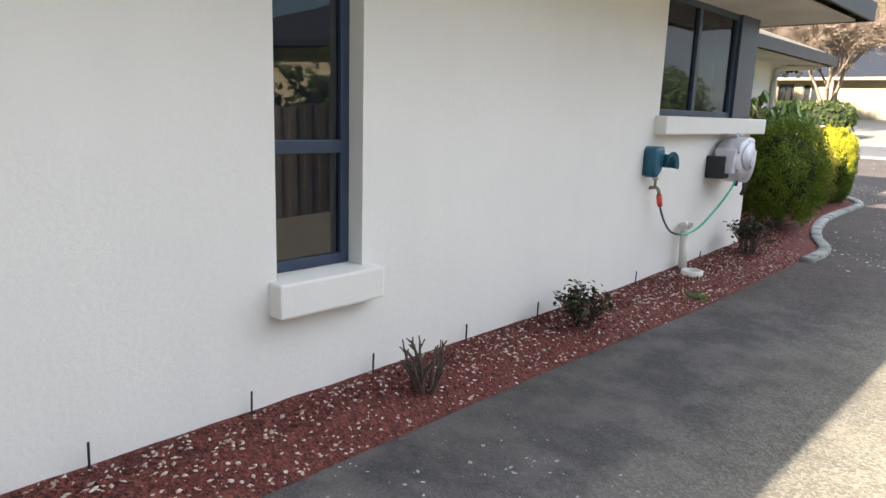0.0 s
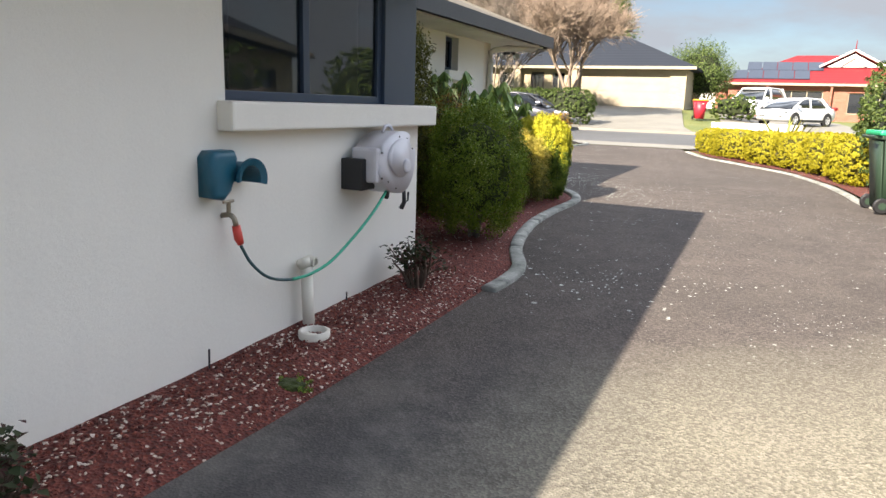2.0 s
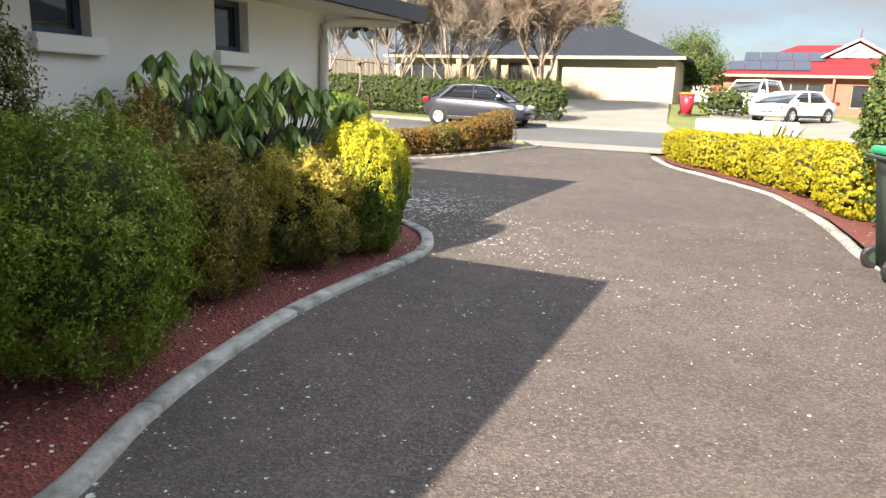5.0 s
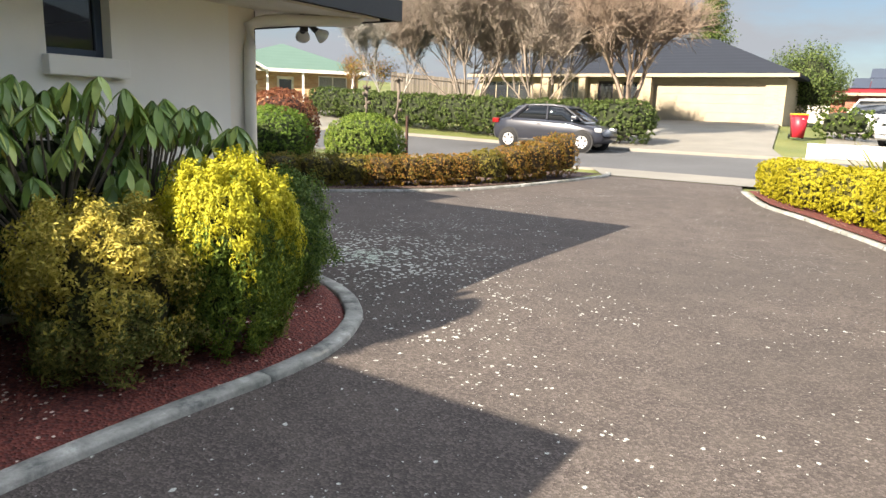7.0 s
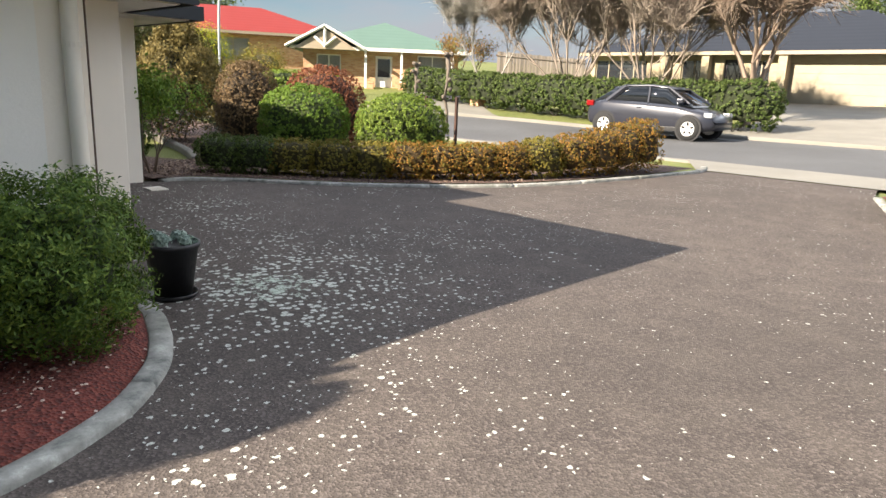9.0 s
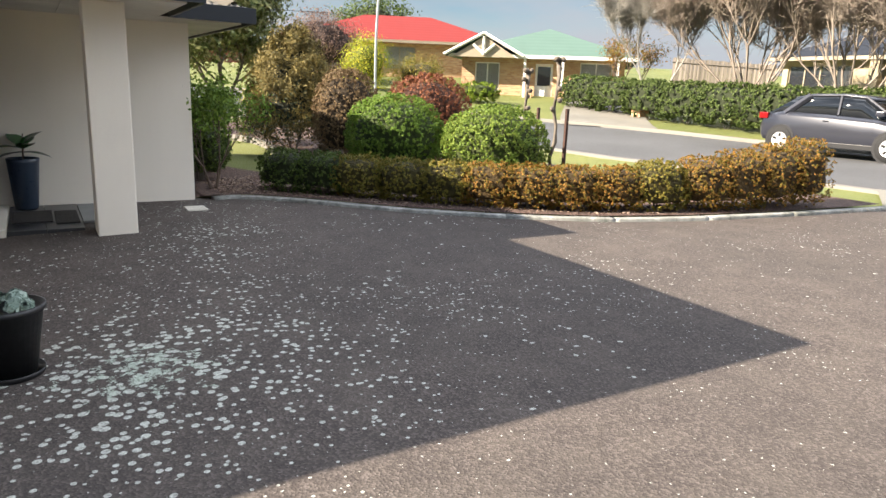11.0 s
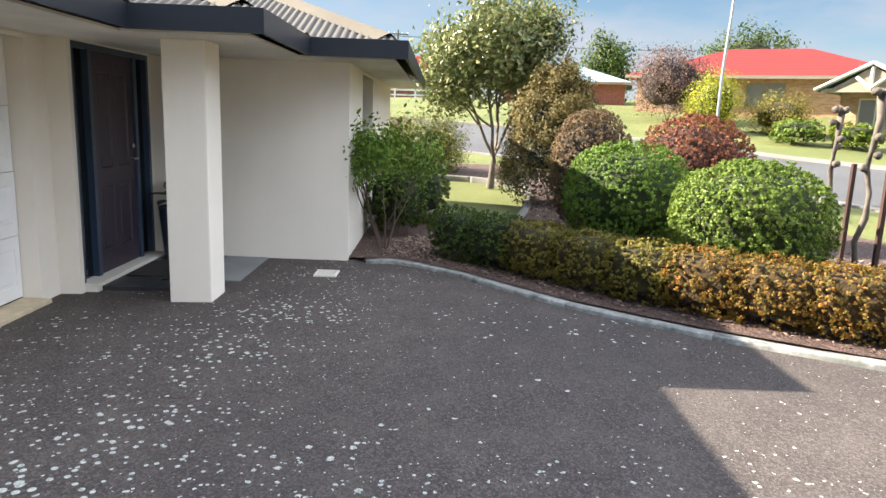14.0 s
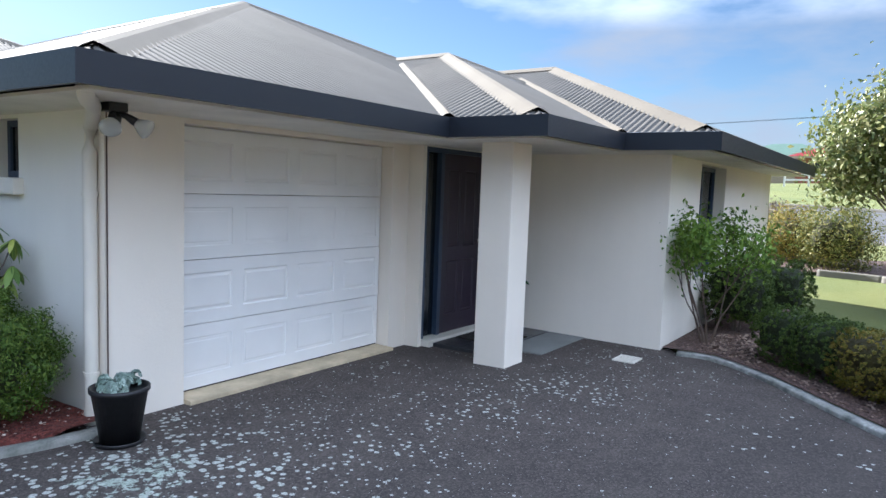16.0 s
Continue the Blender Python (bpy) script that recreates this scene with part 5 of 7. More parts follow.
# ---- pruned roses ----
L_ROSE = leafy("rose_leaves", ((0.0, (0.03, 0.045, 0.02)), (0.5, (0.05, 0.065, 0.028)), (1.0, (0.09, 0.03, 0.035))))


def segs_mesh(name, segs, mat, sides=5):
    """One mesh of tapered twigs: (from, to, radius, radius)."""
    vs_, fs_ = [], []
    for p, q, r0, r1 in segs:
        d = (q - p)
        if d.length < 1e-5:
            continue
        m = d.to_track_quat("Z", "Y").to_matrix()
        b = len(vs_)
        for c, r in ((p, r0), (q, r1)):
            for k in range(sides):
                a = 2 * math.pi * k / sides
                vs_.append(c + m @ Vector((r * math.cos(a), r * math.sin(a), 0)))
        for k in range(sides):
            fs_.append((b + k, b + (k + 1) % sides, b + sides + (k + 1) % sides, b + sides + k))
    me = bpy.data.meshes.new(name)
    me.from_pydata(vs_, [], fs_)
    me.materials.append(mat)
    me.polygons.foreach_set("use_smooth", [True] * len(me.polygons))
    return me


def grow(rng, p, d, length, rad, depth, spread, segs, tips, up=0.15, kids=(2, 4), shrink=0.68):
    """Branches that fork and thin out; tips collect the ends."""
    n = 3
    for i in range(n):
        d = (d + Vector(rng.normal(0, 0.10, 3)) + Vector((0, 0, up * 0.3))).normalized()
        q = p + d * length / n
        segs.append((p, q, rad * (1 - 0.25 * i / n), rad * (1 - 0.25 * (i + 1) / n)))
        p = q
        if depth > 0 and i > 0:
            for _ in range(rng.integers(kids[0], kids[1]) if i == n - 1 else 1):
                e = (d + Vector(rng.normal(0, spread, 3)) + Vector((0, 0, up))).normalized()
                grow(rng, p, e, length * shrink * rng.uniform(0.75, 1.15), rad * 0.58, depth - 1, spread, segs, tips, up, kids, shrink)
    if depth <= 1:
        tips.append((p, d))


def rose(x, y, h, seed, label, leafn):
    rng = np.random.default_rng(seed)
    ob = thing("rose_bush", label, "rose bush", "pruned roses", at=(x, y, ground(x, y) + 0.05))
    for k in range(10):
        segs, tips = [], []
        a = rng.uniform(0, 6.28)
        grow(rng, Vector((0.03 * math.cos(a), 0.03 * math.sin(a), -0.02)), Vector((0.4 * math.cos(a), 0.4 * math.sin(a), 1)).normalized(), h * 0.55, 0.014, 2, 0.5, segs, tips, 0.1, (1, 3), 0.55)
        st = new("stem", segs_mesh("stem", segs, TWIG))
        st.parent = ob
        if leafn:
            pos = np.array([list(p + Vector(rng.normal(0, 0.03, 3))) for p, d in tips for _ in range(leafn)])
            lf = new("leaves", leaves_mesh("leaves", pos, np.tile([[0, 0.2, 1.0]], (len(pos), 1)), 0.045, 0.65, L_ROSE, seed + k))
            lf.parent = st
            lf["kind"] = "stuff"
    return ob


rose(-2.12, 2.22, 0.27, 301, "bare pruned rose bush in red mulch", 0)
rose(-2.14, 3.68, 0.28, 302, "pruned rose bush with a few dark leaves", 4)
rose(-2.18, 6.66, 0.36, 303, "pruned rose bush with dark leaves near the corner", 5)
bush("moss_tuft", "small yellow-green moss tuft in mulch", -2.0, 5.0, 0.11, 0.09, 0.07, L_LIME, 304, 0.02, 0.5, 500, 0.1, 6, stems=0, base=0.0, category="moss")

# ---- chips scattered over the mulch ----


def scatter(name, label, mat, count, seed, where, size, flat=0.35):
    rng = np.random.default_rng(seed)
    vs_, fs_ = [], []
    while len(vs_) < count * 6:
        p = where(rng)
        if p is None:
            continue
        s = size * rng.uniform(0.5, 1.5)
        a = rng.uniform(0, 3.14)
        q = Euler((rng.normal(0, 0.3), rng.normal(0, 0.3), a)).to_matrix()
        b = len(vs_)
        for v in ((1, 0, 0), (0, 0.6, 0), (-1, 0, 0), (0, -0.6, 0), (0, 0, flat), (0, 0, -flat)):
            vs_.append(Vector(p) + q @ (Vector(v) * s))
        for i, j in ((0, 1), (1, 2), (2, 3), (3, 0)):
            fs_.append((b + i, b + j, b + 4))
            fs_.append((b + j, b + i, b + 5))
    me = bpy.data.meshes.new(name)
    me.from_pydata(vs_, [], fs_)
    me.materials.append(mat)
    return tagged(new(name, me), label, "chips", kind="stuff")


def on_bed(rng):
    y = rng.uniform(-1.0, 12.5)
    a = -2.44 if y < 7.2 else -4.0
    b = float(np.interp(y, [r[0] for r in EDGE_A], [r[1] for r in EDGE_A])) - 0.02
    if y > 7.2:
        b -= 0.1
    x = rng.uniform(a, b)
    if y > 7.2 and rng.uniform() < 0.3:
        return None
    return (x, y, ground(x, y) + 0.006 + 0.063 * min(1, (b - x) / 0.25))


def random_tone(name, stops, rough=0.9):
    m, n, l, b = material(name, rough)
    g = n.new("ShaderNodeNewGeometry")
    l.new(ramp(n, l, g.outputs["Random Per Island"], stops), b.inputs["Base Color"])
    return m


CHIP = random_tone("pale_chips", ((0, (0.34, 0.24, 0.19)), (0.5, (0.50, 0.40, 0.33)), (1, (0.62, 0.54, 0.47))))
CHIP_R = random_tone("red_scoria_stones", ((0, (0.05, 0.012, 0.010)), (0.5, (0.135, 0.030, 0.022)), (1, (0.23, 0.065, 0.045))))
scatter("pale_chips", "pale wood chips scattered over red mulch", CHIP, 3400, 401, on_bed, 0.012)
scatter("scoria_stones", "small red scoria stones", CHIP_R, 9000, 402, on_bed, 0.011, 0.6)
CHIP_B = random_tone("bark_pieces", ((0, (0.05, 0.03, 0.022)), (0.5, (0.13, 0.08, 0.06)), (1, (0.30, 0.22, 0.17))))


def on_front(rng):
    y = rng.uniform(15.2, 21.0)
    b = float(np.interp(y, [r[0] for r in bed2], [r[2] for r in bed2])) - 0.1
    a = float(np.interp(y, [r[0] for r in bed2], [r[1] for r in bed2]))
    x = rng.uniform(max(a, b - 7), b)
    return (x, y, ground(x, y) + 0.055)


scatter("bark_pieces", "loose bark pieces over the mulch", CHIP_B, 6000, 403, on_front, 0.025)

# ---- rhododendron with whorls of drooping leaves ----


def long_leaf(name, length, width, bend):
    """One leathery leaf along +x with a folded midrib, bending down."""
    bm = bmesh.new()
    rows_ = []
    n = 6
    for i in range(n + 1):
        t = i / n
        w = width * 0.5 * math.sin(math.pi * min(1, t * 0.94 + 0.06)) ** 0.75 * (1 - 0.25 * t)
        z = -bend * length * t * t
        rows_.append([bm.verts.new((length * t * (1 - 0.25 * bend * t), s * w, z - (0.18 * w if s else 0) * -1)) for s in (-1, 0, 1)])
    for a, b in zip(rows_, rows_[1:]):
        for k in range(2):
            bm.faces.new((a[k], b[k], b[k + 1], a[k + 1]))
    me = bpy.data.meshes.new(name)
    bm.normal_update()
    bm.to_mesh(me)
    bm.free()
    me.polygons.foreach_set("use_smooth", [True] * len(me.polygons))
    return me


def object_leaf(name, stops, rough=0.35):
    m, n, l, b = material(name, rough)
    o = n.new("ShaderNodeObjectInfo")
    c = ramp(n, l, o.outputs["Random"], stops)
    v = coords(n, l)
    c = mix(n, l, maths(n, l, "MULTIPLY", noise_tex(n, l, v, 25, 3), 0.35), c, (0.03, 0.05, 0.012))
    l.new(c, b.inputs["Base Color"])
    t = n.new("ShaderNodeBsdfTranslucent")
    l.new(c, t.inputs["Color"])
    s = n.new("ShaderNodeMixShader")
    s.inputs[0].default_value = 0.2
    l.new(b.outputs[0], s.inputs[1])
    l.new(t.outputs[0], s.inputs[2])
    l.new(s.outputs[0], n["Material Output"].inputs["Surface"])
    return m


L_RHODO = object_leaf("rhododendron_leaf", ((0, (0.12, 0.22, 0.05)), (0.6, (0.26, 0.38, 0.09)), (0.9, (0.42, 0.52, 0.12)), (1, (0.75, 0.75, 0.17))))
rl = [long_leaf("rhododendron_leaf", 0.175, 0.056, b) for b in (0.08, 0.2, 0.32)]
for m in rl:
    m.materials.append(L_RHODO)


def rhododendron(x, y, spots, seed, label):
    rng = np.random.default_rng(seed)
    z0 = ground(x, y)
    ob = thing("rhododendron", label, "rhododendron", "rhododendrons by the wall", at=(x, y, z0))
    for (wx, wy, wz) in spots:
        tip = Vector((wx - x, wy - y, wz - z0))
        bm = tube(bmesh.new(), curve_pts([(0, 0, 0), (tip.x * 0.3, tip.y * 0.3, tip.z * 0.5), (tip.x * 0.85, tip.y * 0.85, tip.z * 0.85), tuple(tip)], 0.15), 0.007, 5)
        br = part("branch", bm, BARK, ob)
        n = rng.integers(9, 13)
        for k in range(n):
            lf = new("leaf", rl[rng.integers(0, 3)])
            lf.parent = br
            s = rng.uniform(0.75, 1.15)
            lf.matrix_local = Matrix.Translation(tip) @ Matrix.Rotation(6.283 * k / n + rng.normal(0, 0.2), 4, "Z") @ Matrix.Rotation(rng.uniform(0.6, 1.3), 4, "Y") @ Matrix.Diagonal((s, s, s, 1))
    return ob


rng0 = np.random.default_rng(77)


def whorls(k, y0, y1, x0, x1, top, low):
    out = []
    for _ in range(k):
        y = rng0.uniform(y0, y1)
        t = top - 0.5 * abs(2 * (y - y0) / (y1 - y0) - 1) ** 2.5
        out.append((rng0.uniform(x0, x1), y, t - (t - low) * rng0.uniform(0, 1) ** 1.8))
    return out


rhododendron(-3.6, 10.75, whorls(95, 10.1, 11.3, -3.9, -3.1, 1.84, 0.7), 501, "rhododendron with drooping leathery green leaves by the wall")
rhododendron(-3.6, 11.3, whorls(80, 10.9, 11.85, -3.9, -3.05, 1.76, 0.8), 503, "rhododendron with pale new shoots by the wall")
rhododendron(-3.65, 10.05, whorls(60, 9.6, 10.5, -3.9, -3.3, 1.92, 0.8), 502, "tall rhododendron with dark drooping leaves by the wall")
bush("shade_shrub", "dark leafy undergrowth behind the rhododendrons", -3.78, 10.7, 0.24, 0.85, 1.35, L_DARK, 505, 0.06, 0.5, 5000, 0.1, 7)

# ---- pots ----
POT_N = plain("navy_glazed_pot", (0.025, 0.04, 0.065), 0.3, 0, 0.2)
pot = thing("plant_pot", "black plastic pot with saucer holding grey-green succulents", "plant pot", at=(-3.93, 13.0, ground(-3.93, 13.0)))
part("saucer", lathe(bmesh.new(), [(0.12, 0.0), (0.145, 0.0), (0.155, 0.03), (0.15, 0.032), (0.14, 0.012), (0.0, 0.012)], 32), BLACK, pot, "", True)
part("pot", lathe(bmesh.new(), [(0.0, 0.015), (0.115, 0.015), (0.165, 0.33), (0.178, 0.335), (0.178, 0.36), (0.165, 0.362), (0.158, 0.33), (0.0, 0.32)], 36), BLACK, pot, "", True)
SUCC = leafy("succulent_leaves", ((0, (0.16, 0.22, 0.19)), (0.6, (0.28, 0.36, 0.32)), (1, (0.42, 0.50, 0.45))), 0.5, 0.1)
rngp = np.random.default_rng(9)
for k in range(16):
    a, r = rngp.uniform(0, 6.28), 0.15 * rngp.uniform(0, 1) ** 0.5
    d = sphere_dirs(34, rngp, 0.0)
    me = leaves_mesh("succulent", d * np.array([[0.035, 0.035, 0.035]]), d, 0.045, 0.6, SUCC, 600 + k, 0.3)
    su = new("succulent", me)
    su.parent = pot
    su.location = (r * math.cos(a), r * math.sin(a), 0.35 + rngp.uniform(0, 0.05))
pot2 = thing("plant_pot", "tall navy glazed pot with a broad-leaved fig on the porch", "plant pot", at=(-8.66, 13.08, 0.405))
part("pot", lathe(bmesh.new(), [(0.0, 0.0), (0.10, 0.0), (0.112, 0.02), (0.152, 0.5), (0.157, 0.54), (0.145, 0.545), (0.135, 0.5), (0.0, 0.48)], 32), POT_N, pot2, "", True)
stem2 = part("stem", tube(bmesh.new(), [(0, 0, 0.47), (0.01, 0.01, 0.62), (0.0, 0.02, 0.8)], [0.012, 0.01, 0.006], 8), TWIG, pot2)
L_FIG = object_leaf("fig_leaf", ((0, (0.02, 0.075, 0.03)), (1, (0.05, 0.14, 0.05))), 0.25)
fig = long_leaf("fig_leaf", 0.29, 0.21, 0.22)
fig.materials.append(L_FIG)
for k, (a, tilt, z) in enumerate(((0.3, -0.5, 0.64), (1.6, 0.0, 0.6), (2.9, -0.5, 0.68), (4.2, 0.05, 0.6), (5.3, -0.3, 0.64), (1.0, -0.8, 0.68), (3.7, -0.7, 0.66))):
    lf = new("leaf", fig)
    lf.parent = stem2
    lf.matrix_local = Matrix.Translation((0, 0.01, z)) @ Matrix.Rotation(a, 4, "Z") @ Matrix.Rotation(tilt, 4, "Y")

# ---- front garden: trees, pollards, loose shrub ----


def tree(name, label, x, y, h, seed, mat_leaf=None, spread=0.45, depth=4, rad=0.1, leaf=0.12, per=26, crown=0.3, up=0.25, stems=1, category="tree", bark=None, trunk_h=0.3, kids=(2, 4), length=None, twigs=0):
    rng = np.random.default_rng(seed)
    ob = thing(name, label, category, at=(x, y, ground(x, y) - 0.03))
    segs, tips, trunk = [], [], []
    for s in range(stems):
        a = 6.28 * s / stems + rng.uniform(0, 1)
        o = 0.0 if stems == 1 else rad * 1.2
        lean = 0.06 if stems == 1 else 0.35
        p = Vector((o * math.cos(a), o * math.sin(a), 0))
        d = Vector((lean * math.cos(a), lean * math.sin(a), 1)).normalized()
        for i in range(4):
            q = p + (d + Vector(rng.normal(0, 0.05, 3))).normalized() * h * trunk_h / 4
            trunk.append((p, q, rad * (1.15 - 0.12 * i), rad * (1.03 - 0.12 * i)))
            p = q
        for k in range(4 if stems == 1 else 2):
            e = (d + Vector((spread * 1.3 * math.cos(a + 1.7 * k), spread * 1.3 * math.sin(a + 1.7 * k), 0.1))).normalized()
            grow(rng, p, e, length or h * 0.30, rad * 0.6, depth, spread, segs, tips, up, kids)
    for p, q, r0, r1 in list(segs) if twigs else ():
        for _ in range(2 if r0 < 0.09 else 0):
            e = ((q - p).normalized() * 0.7 + Vector(rng.normal(0, 0.5, 3)) + Vector((0, 0, 0.3))).normalized()
            w = p.lerp(q, rng.uniform(0, 1))
            segs.append((w, w + e * rng.uniform(0.3, 0.7), 0.010, 0.004))
    for p, d in tips if twigs else ():
        for _ in range(twigs):
            e = (d * 0.9 + Vector(rng.normal(0, 0.5, 3)) + Vector((0, 0, 0.15))).normalized()
            q = p + e * rng.uniform(0.25, 0.6)
            segs.append((p, q, 0.010, 0.007))
            segs.append((q, q + (e + Vector(rng.normal(0, 0.3, 3))).normalized() * rng.uniform(0.2, 0.5), 0.008, 0.004))
    t = new("trunk", segs_mesh("trunk", trunk, bark or BARK, 9))
    t.parent = ob
    b = new("branchwork", segs_mesh("branchwork", segs, bark or BARK, 3))
    b.parent = t
    b["kind"] = "stuff"
    if mat_leaf:
        pos = np.array([list(p) for p, d in tips for _ in range(per)]) + rng.normal(0, crown, (len(tips) * per, 3))
        c = pos.mean(0)
        lv = new("crown", leaves_mesh("crown", pos, (pos - c) / (np.linalg.norm(pos - c, axis=1, keepdims=True) + 0.01), leaf, 0.5, mat_leaf, seed + 1, 1.2))
        lv.parent = ob
        lv["kind"] = "stuff"
    return ob


tree("magnolia_tree", "small magnolia tree with glossy olive leaves", -16.2, 16.9, 4.2, 701, L_MAG, 0.45, 3, 0.075, 0.12, 110, 0.26, 0.3, trunk_h=0.15, length=1.15)
tree("loose_shrub", "loose upright green shrub with thin stems at the house corner", -9.35, 15.2, 1.5, 702, L_BRIGHT, 0.34, 2, 0.016, 0.06, 34, 0.10, 0.5, 4, "shrub", TWIG, 0.25, length=0.5)
bush("dark_shrub", "dark green shrub beyond the house corner", -11.7, 15.45, 0.55, 0.5, 0.85, L_DARK, 703, 0.035, 0.5, 11000, 0.08, 6, 4.5)
bush("dark_shrub", "dark green shrub against the house wall", -10.55, 15.25, 0.45, 0.42, 0.95, L_DARK, 709, 0.035, 0.5, 11000, 0.1, 6, 2.6)
bush("garden_shrub", "loose green garden shrub beside the lawn", -18.6, 15.6, 0.85, 0.8, 1.3, L_SPRAY, 704, 0.06, 0.5, 10000, 0.16, 6, low=-1, base=0, tuft=0.12)
bush("garden_shrub", "yellowish green garden shrub beside the lawn", -19.4, 14.7, 0.8, 0.8, 1.2, L_OLIVE, 705, 0.06, 0.5, 10000, 0.16, 6, low=-1, base=0, tuft=0.12)
bush("garden_shrub", "low purple-grey shrub beside the lawn", -20.6, 13.9, 1.0, 0.8, 1.25, L_MAUVE0, 706, 0.06, 0.5, 9000, 0.16, 6, low=-1, base=0, tuft=0.12)
bush("garden_shrub", "pale variegated shrub beside the street", -20.2, 19.3, 0.9, 0.8, 1.1, L_VARI, 707, 0.06, 0.5, 9000, 0.16, 6, low=-1, base=0, tuft=0.12)


def pollard(x, y, h, seed, label):
    rng = np.random.default_rng(seed)
    ob = thing("pollard", label, "pollarded tree", "pollards", at=(x, y, ground(x, y)))
    pts = [(0.03 * math.sin(2.1 * k + seed), 0.03 * math.cos(1.7 * k), h * k / 8) for k in range(9)]
    part("trunk", tube(bmesh.new(), pts, [0.045, 0.032, 0.028, 0.033, 0.026, 0.03, 0.026, 0.032, 0.042], 9), BARK, ob, "", True)
    for k in range(9):
        z = h * (0.55 + 0.45 * rng.uniform()) if k < 4 else h
        bm = bmesh.new()
        bmesh.ops.create_icosphere(bm, subdivisions=2, radius=0.04)
        for v in bm.verts:
            v.co *= 1 + 0.45 * noise.noise(v.co * 25 + Vector((k, seed, 0)))
            v.co += Vector((rng.normal(0, 0.004) + 0.06 * math.cos(k * 2.2), 0.06 * math.sin(k * 2.2), z))
        part("knuckle", bm, BARK, ob, "", True)
    return ob


pollard(-8.28, 19.98, 1.93, 1, "knobbly pollarded trunk tied to a stake")
pollard(-9.3, 20.2, 1.78, 2, "shorter knobbly pollarded trunk")
RUST_S = plain("rusty_brown_steel", (0.06, 0.03, 0.022), 0.8, 0.2, 0.3)
for x, y, h in ((-8.08, 20.04, 1.22), (-9.15, 20.35, 1.2)):
    st = tagged(mesh_ob("garden_stake", cube(x - 0.022, x + 0.022, y - 0.022, y + 0.022, ground(x, y) - 0.1, ground(x, y) + h, 0.004), RUST_S), "dark brown garden stake beside a pollard", "stake", "stakes")

# flax clump behind the golden hedge
FLAX = object_leaf("flax_blade", ((0, (0.12, 0.16, 0.03)), (0.5, (0.28, 0.28, 0.05)), (1, (0.5, 0.45, 0.12))), 0.5)
blade = long_leaf("flax_blade", 1.15, 0.07, 0.3)
blade.materials.append(FLAX)
fx = thing("flax_clump", "yellow-striped flax clump behind the golden hedge", "flax", at=(0.35, 20.9, ground(0.35, 20.9)))
rngf = np.random.default_rng(33)
for k in range(90):
    lf = new("blade", blade)
    lf.parent = fx
    lf.matrix_local = Matrix.Translation((rngf.normal(0, 0.12), rngf.normal(0, 0.12), 0)) @ Matrix.Rotation(rngf.uniform(0, 6.28), 4, "Z") @ Matrix.Rotation(-rngf.uniform(0.7, 1.4), 4, "Y") @ Matrix.Diagonal((rngf.uniform(0.8, 1.25),) * 3 + (1,))

# ---- vehicles ----
TYRE = plain("tyre_rubber", (0.015, 0.015, 0.016), 0.85, 0, 0.2)
RIM = plain("alloy_wheel", (0.62, 0.62, 0.63), 0.4, 0.3, 0.1)
CARGLASS, _n, _l, _b = material("tinted_car_glass", 0.03)
_b.inputs["Base Color"].default_value = (0.01, 0.012, 0.015, 1)
_b.inputs["IOR"].default_value = 1.7


def paint(name, col, metal=0.3):
    m, n, l, b = material(name, 0.3, metal)
    v = coords(n, l)
    l.new(mix(n, l, maths(n, l, "MULTIPLY", noise_tex(n, l, v, 3, 3), 0.3), col, tuple(c * 0.8 for c in col)), b.inputs["Base Color"])
    b.inputs["Coat Weight"].default_value = 0.6
    b.inputs["Coat Roughness"].default_value = 0.06
    return m


LAMP_R = plain("red_lamp_lens", (0.2, 0.006, 0.008), 0.15)
LAMP_W = plain("clear_lamp_lens", (0.3, 0.31, 0.33), 0.1)


def loft(bm, rings):
    vr = [[bm.verts.new(p) for p in r] for r in rings]
    n = len(vr[0])
    for a, b in zip(vr, vr[1:]):
        for k in range(n):
            bm.faces.new((a[k], a[(k + 1) % n], b[(k + 1) % n], b[k]))
    bm.faces.new(vr[0][::-1])
    bm.faces.new(vr[-1])
    bmesh.ops.recalc_face_normals(bm, faces=bm.faces)
    return bm


